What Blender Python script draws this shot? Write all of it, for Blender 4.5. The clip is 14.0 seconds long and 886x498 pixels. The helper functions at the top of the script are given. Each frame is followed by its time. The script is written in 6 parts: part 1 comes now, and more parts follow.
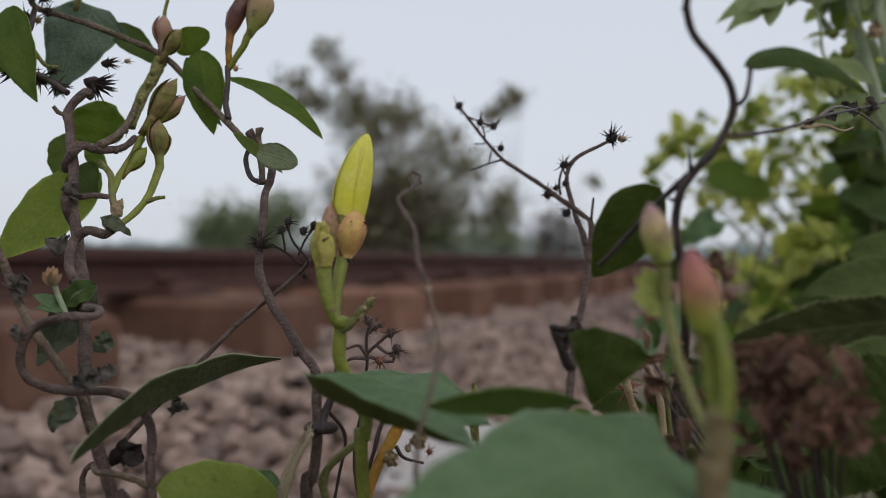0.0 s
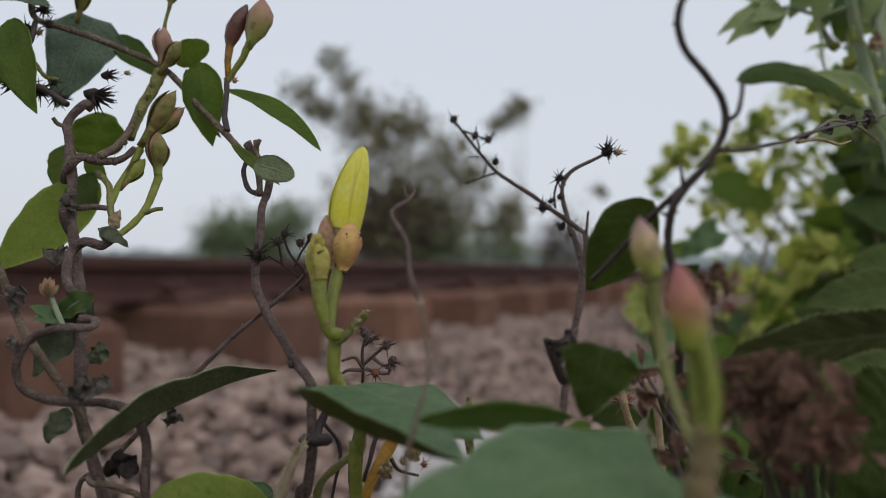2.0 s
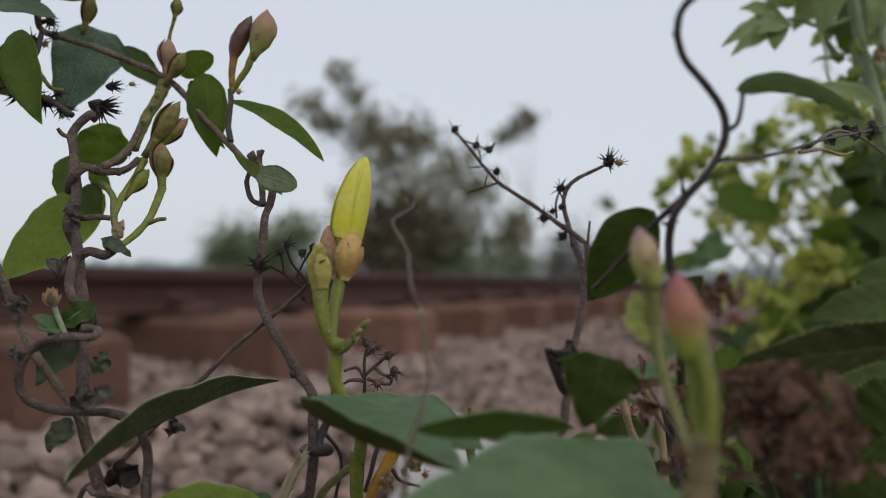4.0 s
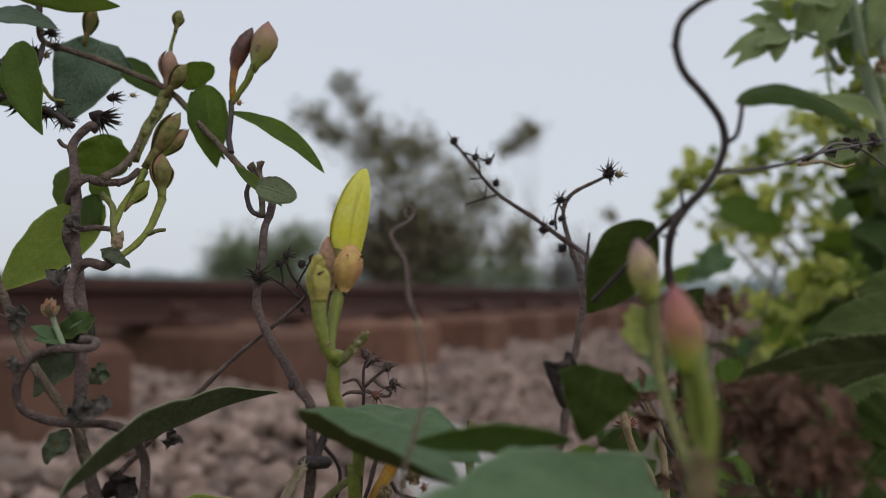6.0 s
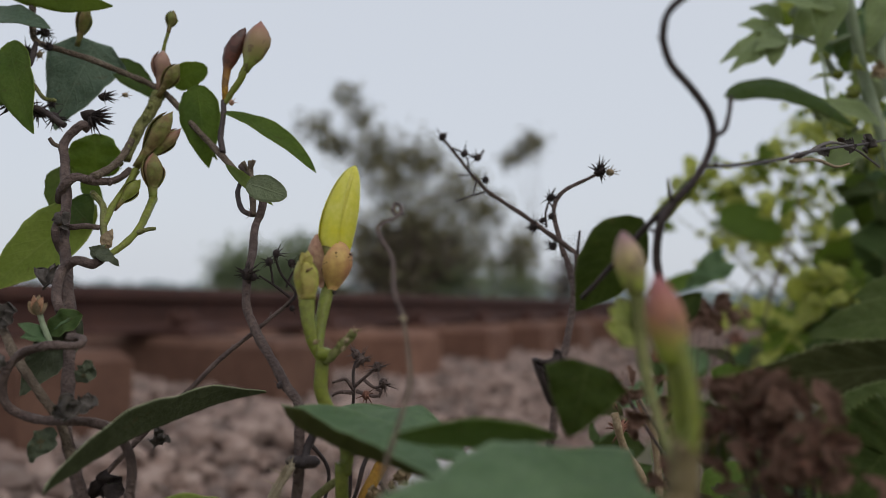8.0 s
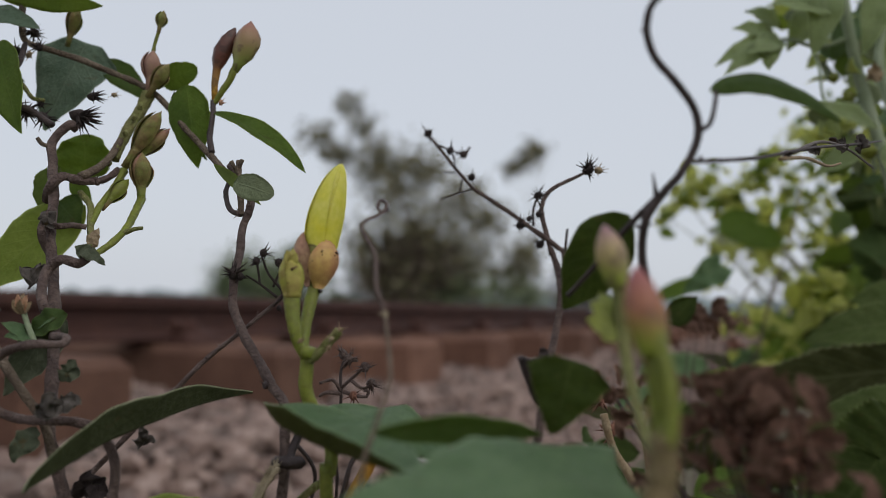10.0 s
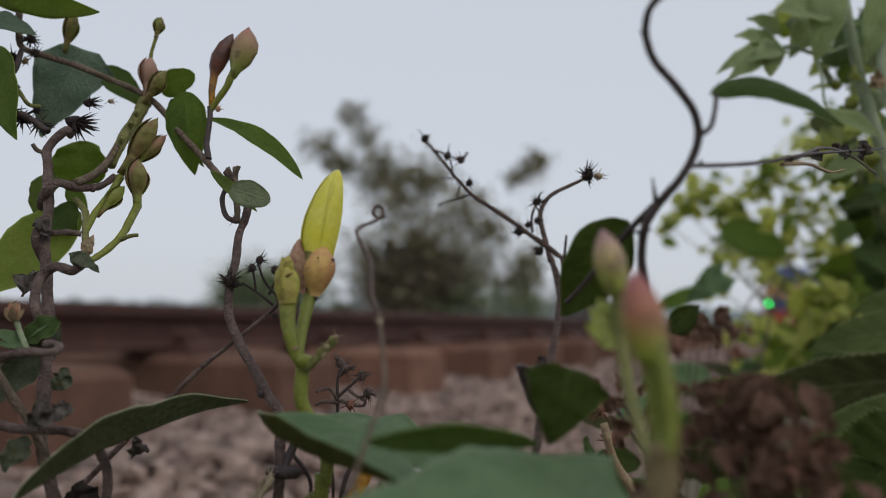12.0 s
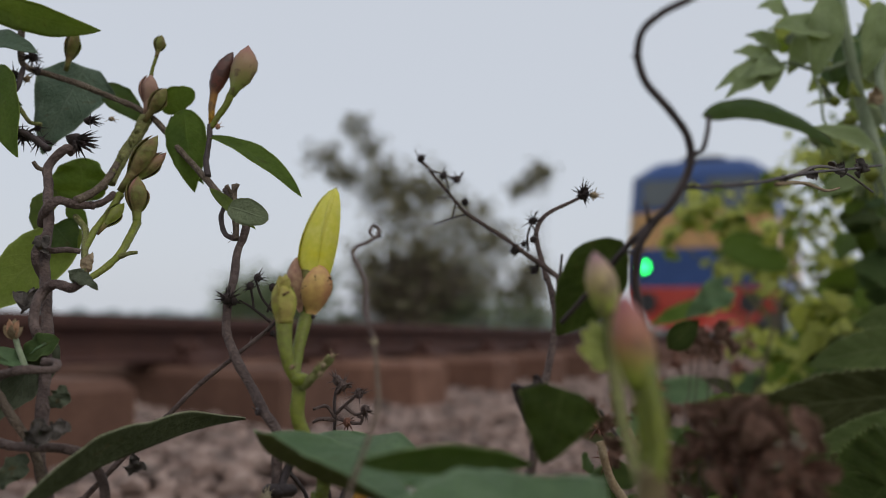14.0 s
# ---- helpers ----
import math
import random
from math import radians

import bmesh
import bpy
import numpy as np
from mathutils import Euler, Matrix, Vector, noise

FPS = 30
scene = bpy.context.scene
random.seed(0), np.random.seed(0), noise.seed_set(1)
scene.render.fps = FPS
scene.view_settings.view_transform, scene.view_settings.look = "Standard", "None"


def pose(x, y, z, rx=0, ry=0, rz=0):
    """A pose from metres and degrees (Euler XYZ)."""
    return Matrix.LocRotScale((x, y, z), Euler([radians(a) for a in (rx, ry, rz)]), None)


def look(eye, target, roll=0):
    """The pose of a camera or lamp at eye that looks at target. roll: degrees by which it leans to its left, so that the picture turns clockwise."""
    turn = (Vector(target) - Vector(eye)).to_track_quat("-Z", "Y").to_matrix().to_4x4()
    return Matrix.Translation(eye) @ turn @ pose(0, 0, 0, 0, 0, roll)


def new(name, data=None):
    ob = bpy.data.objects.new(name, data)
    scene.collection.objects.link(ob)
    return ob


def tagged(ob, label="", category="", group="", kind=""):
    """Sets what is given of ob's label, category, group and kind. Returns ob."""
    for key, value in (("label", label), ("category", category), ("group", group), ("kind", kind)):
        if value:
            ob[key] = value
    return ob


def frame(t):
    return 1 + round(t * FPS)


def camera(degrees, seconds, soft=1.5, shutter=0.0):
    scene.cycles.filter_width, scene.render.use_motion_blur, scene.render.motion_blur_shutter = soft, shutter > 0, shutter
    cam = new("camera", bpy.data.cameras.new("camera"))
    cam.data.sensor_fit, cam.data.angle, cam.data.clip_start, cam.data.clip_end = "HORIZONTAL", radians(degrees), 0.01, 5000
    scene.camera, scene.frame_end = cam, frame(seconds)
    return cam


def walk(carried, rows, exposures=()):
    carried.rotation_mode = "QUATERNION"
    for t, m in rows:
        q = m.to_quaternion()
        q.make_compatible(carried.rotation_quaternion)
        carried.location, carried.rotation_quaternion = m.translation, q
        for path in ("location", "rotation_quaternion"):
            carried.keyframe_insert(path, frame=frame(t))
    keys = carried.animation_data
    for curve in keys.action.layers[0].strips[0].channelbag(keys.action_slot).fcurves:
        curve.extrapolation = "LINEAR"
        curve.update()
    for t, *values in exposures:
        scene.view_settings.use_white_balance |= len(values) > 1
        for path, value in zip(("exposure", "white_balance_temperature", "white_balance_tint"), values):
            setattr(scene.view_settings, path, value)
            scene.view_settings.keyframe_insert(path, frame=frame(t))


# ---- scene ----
cam = camera(52.82, 14.0, soft=0.45)
cam.data.dof.use_dof, cam.data.dof.focus_distance, cam.data.dof.aperture_fstop = True, 0.278, 9.4
PATH = [
    (0, (0.00633, 0.0578, 0.45827), (-0.1037, 2.0546, 0.4821), 0.07),
    (0.5, (0.00745, 0.05773, 0.45869), (-0.1035, 2.0545, 0.4854), 0.15),
    (1, (0.00962, 0.05769, 0.46088), (-0.1048, 2.0541, 0.4952), 0.25),
    (1.5, (0.00971, 0.05551, 0.46198), (-0.1087, 2.0516, 0.5015), 0.3),
    (2, (0.0093, 0.05762, 0.45929), (-0.1141, 2.0533, 0.5032), 0.27),
    (2.5, (0.01158, 0.05598, 0.45928), (-0.1168, 2.0512, 0.5089), 0.37),
    (3, (0.01095, 0.05686, 0.45798), (-0.122, 2.0517, 0.5136), 0.43),
    (3.5, (0.0107, 0.05734, 0.4585), (-0.1259, 2.0516, 0.5225), 0.38),
    (6, (0.01175, 0.05828, 0.45878), (-0.1341, 2.0506, 0.5555), 0.48),
    (6.5, (0.01323, 0.05735, 0.45828), (-0.1338, 2.0492, 0.5625), 0.57),
    (7, (0.01668, 0.0578, 0.45685), (-0.1336, 2.0491, 0.5675), 0.58),
    (7.5, (0.01663, 0.05867, 0.45544), (-0.1367, 2.0493, 0.5733), 0.57),
    (8, (0.01523, 0.06049, 0.45534), (-0.1372, 2.051, 0.5766), 0.63),
    (10.5, (0.02081, 0.06334, 0.45245), (-0.1384, 2.0516, 0.5985), 0.73),
    (11, (0.0219, 0.06387, 0.45284), (-0.1394, 2.0517, 0.6035), 0.76),
    (11.5, (0.02151, 0.06452, 0.4522), (-0.1417, 2.0517, 0.609), 0.71),
    (12, (0.02029, 0.06618, 0.45213), (-0.1429, 2.0528, 0.6153), 0.71),
    (12.5, (0.02061, 0.06545, 0.45266), (-0.1445, 2.0514, 0.6226), 0.79),
    (13, (0.0197, 0.06646, 0.45107), (-0.1493, 2.0516, 0.6263), 0.76),
    (13.5, (0.02112, 0.06557, 0.45259), (-0.149, 2.05, 0.634), 0.8),
    (14, (0.02227, 0.06496, 0.45402), (-0.1489, 2.0487, 0.6421), 0.78),
]
walk(cam, [(t, look(eye, target, roll)) for t, eye, target, roll in PATH], [(0.0, 0.05), (6.0, 0.0), (14.0, -0.1)])

# ---- world and light: a hazy overcast afternoon ----
world = bpy.data.worlds.new("overcast")
scene.world = world
world.use_nodes = True
wn, wl = world.node_tree.nodes, world.node_tree.links
sky = wn.new("ShaderNodeTexSky")
sky.sky_type, sky.sun_disc = "NISHITA", False
sky.sun_elevation, sky.sun_rotation = radians(48), radians(135)
sky.air_density, sky.dust_density, sky.ozone_density = 1.0, 4.0, 1.0
dim = wn.new("ShaderNodeMixRGB")
dim.blend_type, dim.inputs[0].default_value = "MULTIPLY", 1.0
dim.inputs[2].default_value = (0.1, 0.1, 0.1, 1)
veil = wn.new("ShaderNodeMixRGB")
veil.inputs[0].default_value = 0.82
veil.inputs[2].default_value = (0.725, 0.765, 0.835, 1)
wl.new(sky.outputs[0], dim.inputs[1])
wl.new(dim.outputs[0], veil.inputs[1])
wl.new(veil.outputs[0], wn["Background"].inputs[0])
wn["Background"].inputs[1].default_value = 1.0

sun = new("sun", bpy.data.lights.new("sun", "SUN"))
sun.data.energy, sun.data.angle, sun.data.color = 0.5, radians(25), (1.0, 0.96, 0.9)
sun.matrix_basis = look((5, -5, 8), (0, 0, 0))


# ---- materials ----
def nodes_of(name):
    m = bpy.data.materials.new(name)
    m.use_nodes = True
    n, l = m.node_tree.nodes, m.node_tree.links
    return m, n, l, n["Principled BSDF"]


def mth(n, l, op, a, b=None, c=None):
    k = n.new("ShaderNodeMath")
    k.operation = op
    for i, v in enumerate((a, b, c)):
        if v is None:
            continue
        if isinstance(v, (int, float)):
            k.inputs[i].default_value = v
        else:
            l.new(v, k.inputs[i])
    return k.outputs[0]


def blend(n, l, fac, a, b, mode="MIX"):
    k = n.new("ShaderNodeMixRGB")
    k.blend_type = mode
    for i, v in enumerate((fac, a, b)):
        if isinstance(v, (int, float)):
            k.inputs[i].default_value = v
        elif isinstance(v, tuple):
            k.inputs[i].default_value = (*v, 1)
        else:
            l.new(v, k.inputs[i])
    return k.outputs[0]


def spots(n, l, vec, scale, detail=4.0, lo=0.4, hi=0.65, rough=0.55):
    t = n.new("ShaderNodeTexNoise")
    t.inputs["Scale"].default_value, t.inputs["Detail"].default_value, t.inputs["Roughness"].default_value = scale, detail, rough
    l.new(vec, t.inputs["Vector"])
    r = n.new("ShaderNodeMapRange")
    r.inputs[1].default_value, r.inputs[2].default_value = lo, hi
    l.new(t.outputs[0], r.inputs[0])
    return r.outputs[0]


def bumped(n, l, bsdf, height, strength, dist):
    b = n.new("ShaderNodeBump")
    b.inputs["Strength"].default_value, b.inputs["Distance"].default_value = strength, dist
    l.new(height, b.inputs["Height"])
    l.new(b.outputs[0], bsdf.inputs["Normal"])


def leaf_mat(name, base, pale, vein, rough=0.5, glow=0.3, speck=0.5, dirt=(0.10, 0.07, 0.03), spec=0.2):
    """A leaf blade: midrib and side veins by its UV, mottling, small brown specks, light through it."""
    m, n, l, b = nodes_of(name)
    uv = n.new("ShaderNodeUVMap")
    sep = n.new("ShaderNodeSeparateXYZ")
    l.new(uv.outputs[0], sep.inputs[0])
    geo = n.new("ShaderNodeTexCoord").outputs["Object"]
    across = mth(n, l, "ABSOLUTE", mth(n, l, "SUBTRACT", sep.outputs[1], 0.5))
    rib = n.new("ShaderNodeMapRange")
    rib.inputs[1].default_value, rib.inputs[2].default_value, rib.inputs[3].default_value, rib.inputs[4].default_value = 0.006, 0.03, 1, 0
    l.new(across, rib.inputs[0])
    run = mth(n, l, "FRACT", mth(n, l, "SUBTRACT", mth(n, l, "MULTIPLY", sep.outputs[0], 8.5), mth(n, l, "MULTIPLY", across, 5.0)))
    side = n.new("ShaderNodeMapRange")
    side.inputs[1].default_value, side.inputs[2].default_value, side.inputs[3].default_value, side.inputs[4].default_value = 0.02, 0.09, 1, 0
    l.new(mth(n, l, "ABSOLUTE", mth(n, l, "SUBTRACT", run, 0.5)), side.inputs[0])
    veins = mth(n, l, "MAXIMUM", rib.outputs[0], mth(n, l, "MULTIPLY", side.outputs[0], 0.6))
    rim = n.new("ShaderNodeMapRange")
    rim.inputs[1].default_value, rim.inputs[2].default_value = 0.462, 0.495
    l.new(across, rim.inputs[0])
    wrinkle = spots(n, l, geo, 420, 5, 0.3, 0.7, 0.7)
    big = spots(n, l, geo, 130, 4, 0.35, 0.68)
    fine = spots(n, l, geo, 700, 4, 0.35, 0.7)
    col = blend(n, l, big, base, pale)
    col = blend(n, l, mth(n, l, "MULTIPLY", fine, 0.45), col, tuple(c * 0.5 for c in base))
    col = blend(n, l, mth(n, l, "MULTIPLY", veins, 0.3), col, vein)
    col = blend(n, l, mth(n, l, "MULTIPLY", spots(n, l, geo, 330, 2, 0.66, 0.72), speck), col, dirt)
    col = blend(n, l, mth(n, l, "MULTIPLY", rim.outputs[0], 0.6), col, tuple(min(1.0, c * 1.5) for c in vein))
    l.new(col, b.inputs["Base Color"])
    l.new(mth(n, l, "ADD", mth(n, l, "MULTIPLY", wrinkle, 0.25), rough - 0.1), b.inputs["Roughness"])
    b.inputs["Specular IOR Level"].default_value = spec
    bumped(n, l, b, mth(n, l, "ADD", mth(n, l, "MULTIPLY", veins, -0.7), mth(n, l, "ADD", mth(n, l, "MULTIPLY", fine, 0.3), wrinkle)), 0.6, 0.0009)
    tr = n.new("ShaderNodeBsdfTranslucent")
    gam = n.new("ShaderNodeGamma")
    gam.inputs[1].default_value = 0.5
    l.new(blend(n, l, 1.0, col, (1.1, 1.1, 0.45), "MULTIPLY"), gam.inputs[0])
    l.new(gam.outputs[0], tr.inputs[0])
    mix = n.new("ShaderNodeMixShader")
    mix.inputs[0].default_value = glow
    l.new(b.outputs[0], mix.inputs[1])
    l.new(tr.outputs[0], mix.inputs[2])
    l.new(mix.outputs[0], n["Material Output"].inputs[0])
    return m


def grain_mat(name, a, b2, c, s1=60, s2=500, rough=0.85, bump=0.5, dist=0.001, spec=0.3, stretch=None, metal=0.0, vary=0.0, island=False, glow=0.0):
    """Two scales of mottling between three colours, with relief."""
    m, n, l, b = nodes_of(name)
    vec = n.new("ShaderNodeTexCoord").outputs["Object"]
    if stretch:
        mp = n.new("ShaderNodeMapping")
        mp.inputs["Scale"].default_value = stretch
        l.new(vec, mp.inputs[0])
        vec = mp.outputs[0]
    f1, f2 = spots(n, l, vec, s1, 4), spots(n, l, vec, s2, 5, 0.35, 0.7)
    col = blend(n, l, f1, a, b2)
    col = blend(n, l, mth(n, l, "MULTIPLY", f2, 0.6), col, c)
    if vary:
        rnd = n.new("ShaderNodeNewGeometry").outputs["Random Per Island"] if island else n.new("ShaderNodeObjectInfo").outputs["Random"]
        ramp = n.new("ShaderNodeValToRGB")
        e = ramp.color_ramp.elements
        e[0].color, e[1].color = (1 - vary, 1 - vary, 1 - vary, 1), (1 + vary, 1 + vary * 0.9, 1 + vary * 0.85, 1)
        mid = e.new(0.5)
        mid.color = (1.0, 0.93, 0.9, 1)
        l.new(rnd, ramp.inputs[0])
        col = blend(n, l, 1.0, col, ramp.outputs[0], "MULTIPLY")
    l.new(col, b.inputs["Base Color"])
    b.inputs["Roughness"].default_value, b.inputs["Metallic"].default_value = rough, metal
    b.inputs["Specular IOR Level"].default_value = spec
    bumped(n, l, b, mth(n, l, "ADD", mth(n, l, "MULTIPLY", f1, 0.5), f2), bump, dist)
    if glow:
        tr = n.new("ShaderNodeBsdfTranslucent")
        l.new(col, tr.inputs[0])
        mix = n.new("ShaderNodeMixShader")
        mix.inputs[0].default_value = glow
        l.new(b.outputs[0], mix.inputs[1])
        l.new(tr.outputs[0], mix.inputs[2])
        l.new(mix.outputs[0], n["Material Output"].inputs[0])
    return m


def lamp_mat(name, col, power):
    m, n, l, b = nodes_of(name)
    b.inputs["Base Color"].default_value = (*col, 1)
    b.inputs["Emission Color"].default_value, b.inputs["Emission Strength"].default_value = (*col, 1), power
    return m


LEAF = leaf_mat("leaf_upper", (0.065, 0.115, 0.030), (0.100, 0.155, 0.045), (0.15, 0.20, 0.08), 0.5, 0.5)
# base colour raised to paint in the light that shines through backlit leaves
BACKLIT_LEAF = leaf_mat("leaf_painted_backlit", (0.270, 0.350, 0.075), (0.340, 0.420, 0.110), (0.38, 0.44, 0.16), 0.55, 0.62)
LEAF_U = leaf_mat("leaf_under", (0.155, 0.215, 0.052), (0.205, 0.265, 0.072), (0.22, 0.27, 0.08), 0.6, 0.58)
GREY = leaf_mat("leaf_bluish_upper", (0.105, 0.160, 0.105), (0.145, 0.200, 0.135), (0.18, 0.23, 0.16), 0.5, 0.18, 0.4)
GREY_U = leaf_mat("leaf_bluish_under", (0.110, 0.150, 0.085), (0.145, 0.185, 0.110), (0.19, 0.22, 0.14), 0.65, 0.25, 0.4)
PALE = leaf_mat("leaf_pale_grey_green", (0.205, 0.245, 0.135), (0.250, 0.290, 0.170), (0.28, 0.31, 0.20), 0.6, 0.25, 0.4)
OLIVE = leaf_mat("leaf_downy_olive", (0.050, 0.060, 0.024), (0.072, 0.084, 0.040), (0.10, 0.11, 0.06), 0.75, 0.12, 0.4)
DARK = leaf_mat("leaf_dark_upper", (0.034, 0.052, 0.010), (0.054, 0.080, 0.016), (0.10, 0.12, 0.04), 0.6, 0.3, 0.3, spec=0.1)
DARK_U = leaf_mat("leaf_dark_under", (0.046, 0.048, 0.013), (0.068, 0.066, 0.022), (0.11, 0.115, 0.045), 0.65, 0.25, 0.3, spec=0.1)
LIME = leaf_mat("leaf_lime_upper", (0.590, 0.630, 0.170), (0.710, 0.730, 0.300), (0.76, 0.78, 0.42), 0.5, 0.6, 0.12)
TALL_LEAF = leaf_mat("leaf_soft_light_green", (0.370, 0.460, 0.220), (0.460, 0.550, 0.310), (0.50, 0.57, 0.36), 0.55, 0.5, 0.2)
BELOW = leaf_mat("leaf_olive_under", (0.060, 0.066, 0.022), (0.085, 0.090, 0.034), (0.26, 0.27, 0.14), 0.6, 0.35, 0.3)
RIM_LEAF = leaf_mat("leaf_serrate_green", (0.105, 0.150, 0.040), (0.150, 0.200, 0.062), (0.30, 0.33, 0.16), 0.6, 0.5, 0.3)
FRESH = leaf_mat("leaf_fresh_green", (0.120, 0.200, 0.034), (0.175, 0.262, 0.052), (0.21, 0.28, 0.07), 0.5, 0.58, 0.35)
MINT = leaf_mat("leaf_pale_mint", (0.122, 0.205, 0.092), (0.162, 0.250, 0.120), (0.21, 0.29, 0.16), 0.5, 0.3, 0.3)
WITHER = leaf_mat("leaf_withered", (0.085, 0.072, 0.062), (0.145, 0.125, 0.110), (0.16, 0.14, 0.13), 0.85, 0.1, 0.7)
PETAL_DRY = leaf_mat("petal_withered", (0.165, 0.092, 0.066), (0.265, 0.150, 0.110), (0.28, 0.18, 0.13), 0.85, 0.25, 0.3)
WITHER_G = leaf_mat("leaf_withered_green", (0.085, 0.100, 0.060), (0.130, 0.145, 0.095), (0.15, 0.16, 0.11), 0.8, 0.15, 0.7)
BARK = grain_mat("vine_bark", (0.105, 0.070, 0.060), (0.185, 0.130, 0.110), (0.052, 0.034, 0.030), 200, 1000, 0.7, 0.7, 0.0008, 0.35)
BARK_PALE = grain_mat("vine_bark_pale", (0.140, 0.102, 0.072), (0.230, 0.178, 0.128), (0.075, 0.054, 0.040), 200, 1000, 0.75, 0.7, 0.0008)
BARK_DARK = grain_mat("vine_bark_dark", (0.048, 0.033, 0.031), (0.085, 0.060, 0.055), (0.028, 0.020, 0.020), 160, 1400, 0.6, 0.4, 0.0005, 0.4)
STALK = grain_mat("green_stalk", (0.205, 0.250, 0.030), (0.270, 0.300, 0.046), (0.150, 0.125, 0.036), 150, 800, 0.45, 0.3, 0.0004, 0.4, glow=0.2)
STALK_BROWN = grain_mat("brownish_stalk", (0.170, 0.125, 0.060), (0.220, 0.175, 0.080), (0.120, 0.080, 0.050), 120, 700, 0.7, 0.4, 0.0005)
SEPAL_Y = grain_mat("sepal_yellow_green", (0.470, 0.470, 0.085), (0.560, 0.480, 0.140), (0.240, 0.130, 0.050), 200, 420, 0.5, 0.3, 0.0003, glow=0.2)
STALK_DULL = grain_mat("dull_green_stalk", (0.190, 0.210, 0.060), (0.250, 0.250, 0.085), (0.120, 0.080, 0.040), 240, 900, 0.65, 0.7, 0.0008)
STALK_GREY = grain_mat("grey_green_stalk", (0.300, 0.360, 0.225), (0.370, 0.420, 0.285), (0.220, 0.260, 0.150), 100, 900, 0.65, 0.3, 0.0005)
PETAL = grain_mat("yellow_petal", (0.860, 0.790, 0.055), (0.880, 0.830, 0.190), (0.720, 0.700, 0.050), 90, 700, 0.42, 0.15, 0.0002, 0.4, glow=0.3)
SEPAL = grain_mat("sepal_blushed", (0.740, 0.500, 0.160), (0.640, 0.330, 0.160), (0.480, 0.200, 0.090), 130, 420, 0.45, 0.2, 0.0003, 0.4, glow=0.2)
SEPAL_G = grain_mat("sepal_green_speckled", (0.250, 0.265, 0.070), (0.350, 0.250, 0.105), (0.130, 0.060, 0.035), 240, 420, 0.5, 0.6, 0.0005, glow=0.2)
SEPAL_R = grain_mat("sepal_pink", (0.560, 0.320, 0.200), (0.600, 0.400, 0.220), (0.280, 0.100, 0.070), 150, 700, 0.5, 0.3, 0.0003, glow=0.2)
PINK = grain_mat("bud_pink_blush", (0.460, 0.260, 0.200), (0.440, 0.340, 0.190), (0.360, 0.180, 0.160), 70, 500, 0.5, 0.2, 0.0003, glow=0.25)
BLOTCH = grain_mat("bud_dark_blotch", (0.085, 0.035, 0.022), (0.150, 0.070, 0.035), (0.050, 0.022, 0.016), 150, 700, 0.6, 0.3, 0.0003)
ORANGE = grain_mat("orange_stalk", (0.520, 0.260, 0.035), (0.600, 0.360, 0.070), (0.330, 0.150, 0.035), 140, 900, 0.55, 0.3, 0.0003, glow=0.15)
SEED = grain_mat("dry_seed_head", (0.035, 0.026, 0.024), (0.070, 0.050, 0.044), (0.018, 0.014, 0.014), 300, 1500, 0.9, 0.6, 0.0005)
HUSK = grain_mat("pale_husk", (0.300, 0.220, 0.120), (0.380, 0.300, 0.190), (0.180, 0.110, 0.070), 250, 1200, 0.8, 0.5, 0.0004)
STRAW = grain_mat("dry_straw", (0.330, 0.270, 0.170), (0.420, 0.360, 0.250), (0.200, 0.150, 0.100), 200, 1200, 0.8, 0.4, 0.0004)
FLUFF = grain_mat("dried_flower_fluff", (0.185, 0.090, 0.062), (0.320, 0.160, 0.110), (0.085, 0.045, 0.036), 200, 900, 0.9, 0.4, 0.0004, vary=0.7, island=True)
TASSEL = grain_mat("pink_tassel", (0.480, 0.230, 0.290), (0.560, 0.340, 0.390), (0.340, 0.140, 0.190), 200, 900, 0.7, 0.3, 0.0003)
SHEET = grain_mat("white_plastic", (0.360, 0.330, 0.315), (0.480, 0.450, 0.435), (0.240, 0.210, 0.190), 14, 60, 0.5, 0.3, 0.002)
RUST = grain_mat("rail_rust", (0.060, 0.026, 0.020), (0.092, 0.040, 0.028), (0.038, 0.019, 0.017), 9, 120, 0.8, 0.5, 0.001, 0.3)
TREAD = grain_mat("rail_head_worn", (0.110, 0.070, 0.058), (0.150, 0.105, 0.090), (0.075, 0.048, 0.040), 8, 150, 0.5, 0.2, 0.0005, 0.5, metal=0.4)
CONCRETE = grain_mat("sleeper_concrete", (0.165, 0.084, 0.056), (0.245, 0.132, 0.088), (0.085, 0.042, 0.031), 7, 110, 0.9, 0.5, 0.002, vary=0.22)
STONE = grain_mat("ballast_stone", (0.245, 0.178, 0.150), (0.345, 0.275, 0.240), (0.160, 0.110, 0.092), 40, 300, 0.9, 0.5, 0.002, vary=0.5)
STONES = grain_mat("ballast_stones", (0.245, 0.178, 0.150), (0.345, 0.275, 0.240), (0.160, 0.110, 0.092), 40, 300, 0.9, 0.5, 0.002, vary=0.5, island=True)
GRIT = grain_mat("ballast_grit", (0.165, 0.115, 0.092), (0.240, 0.175, 0.145), (0.100, 0.066, 0.054), 25, 160, 0.95, 0.8, 0.01)
EARTH = grain_mat("earth", (0.130, 0.105, 0.075), (0.100, 0.110, 0.050), (0.075, 0.070, 0.035), 0.9, 22, 0.95, 0.6, 0.02)
# crown leaves: olive lightened in the base colour to stand for aerial haze
FAR_LEAF_HAZED = grain_mat("tree_leaves_hazed", (0.215, 0.210, 0.112), (0.262, 0.242, 0.138), (0.172, 0.162, 0.098), 0.8, 6, 0.7, 0.2, 0.02, vary=0.35, island=True, glow=0.2)
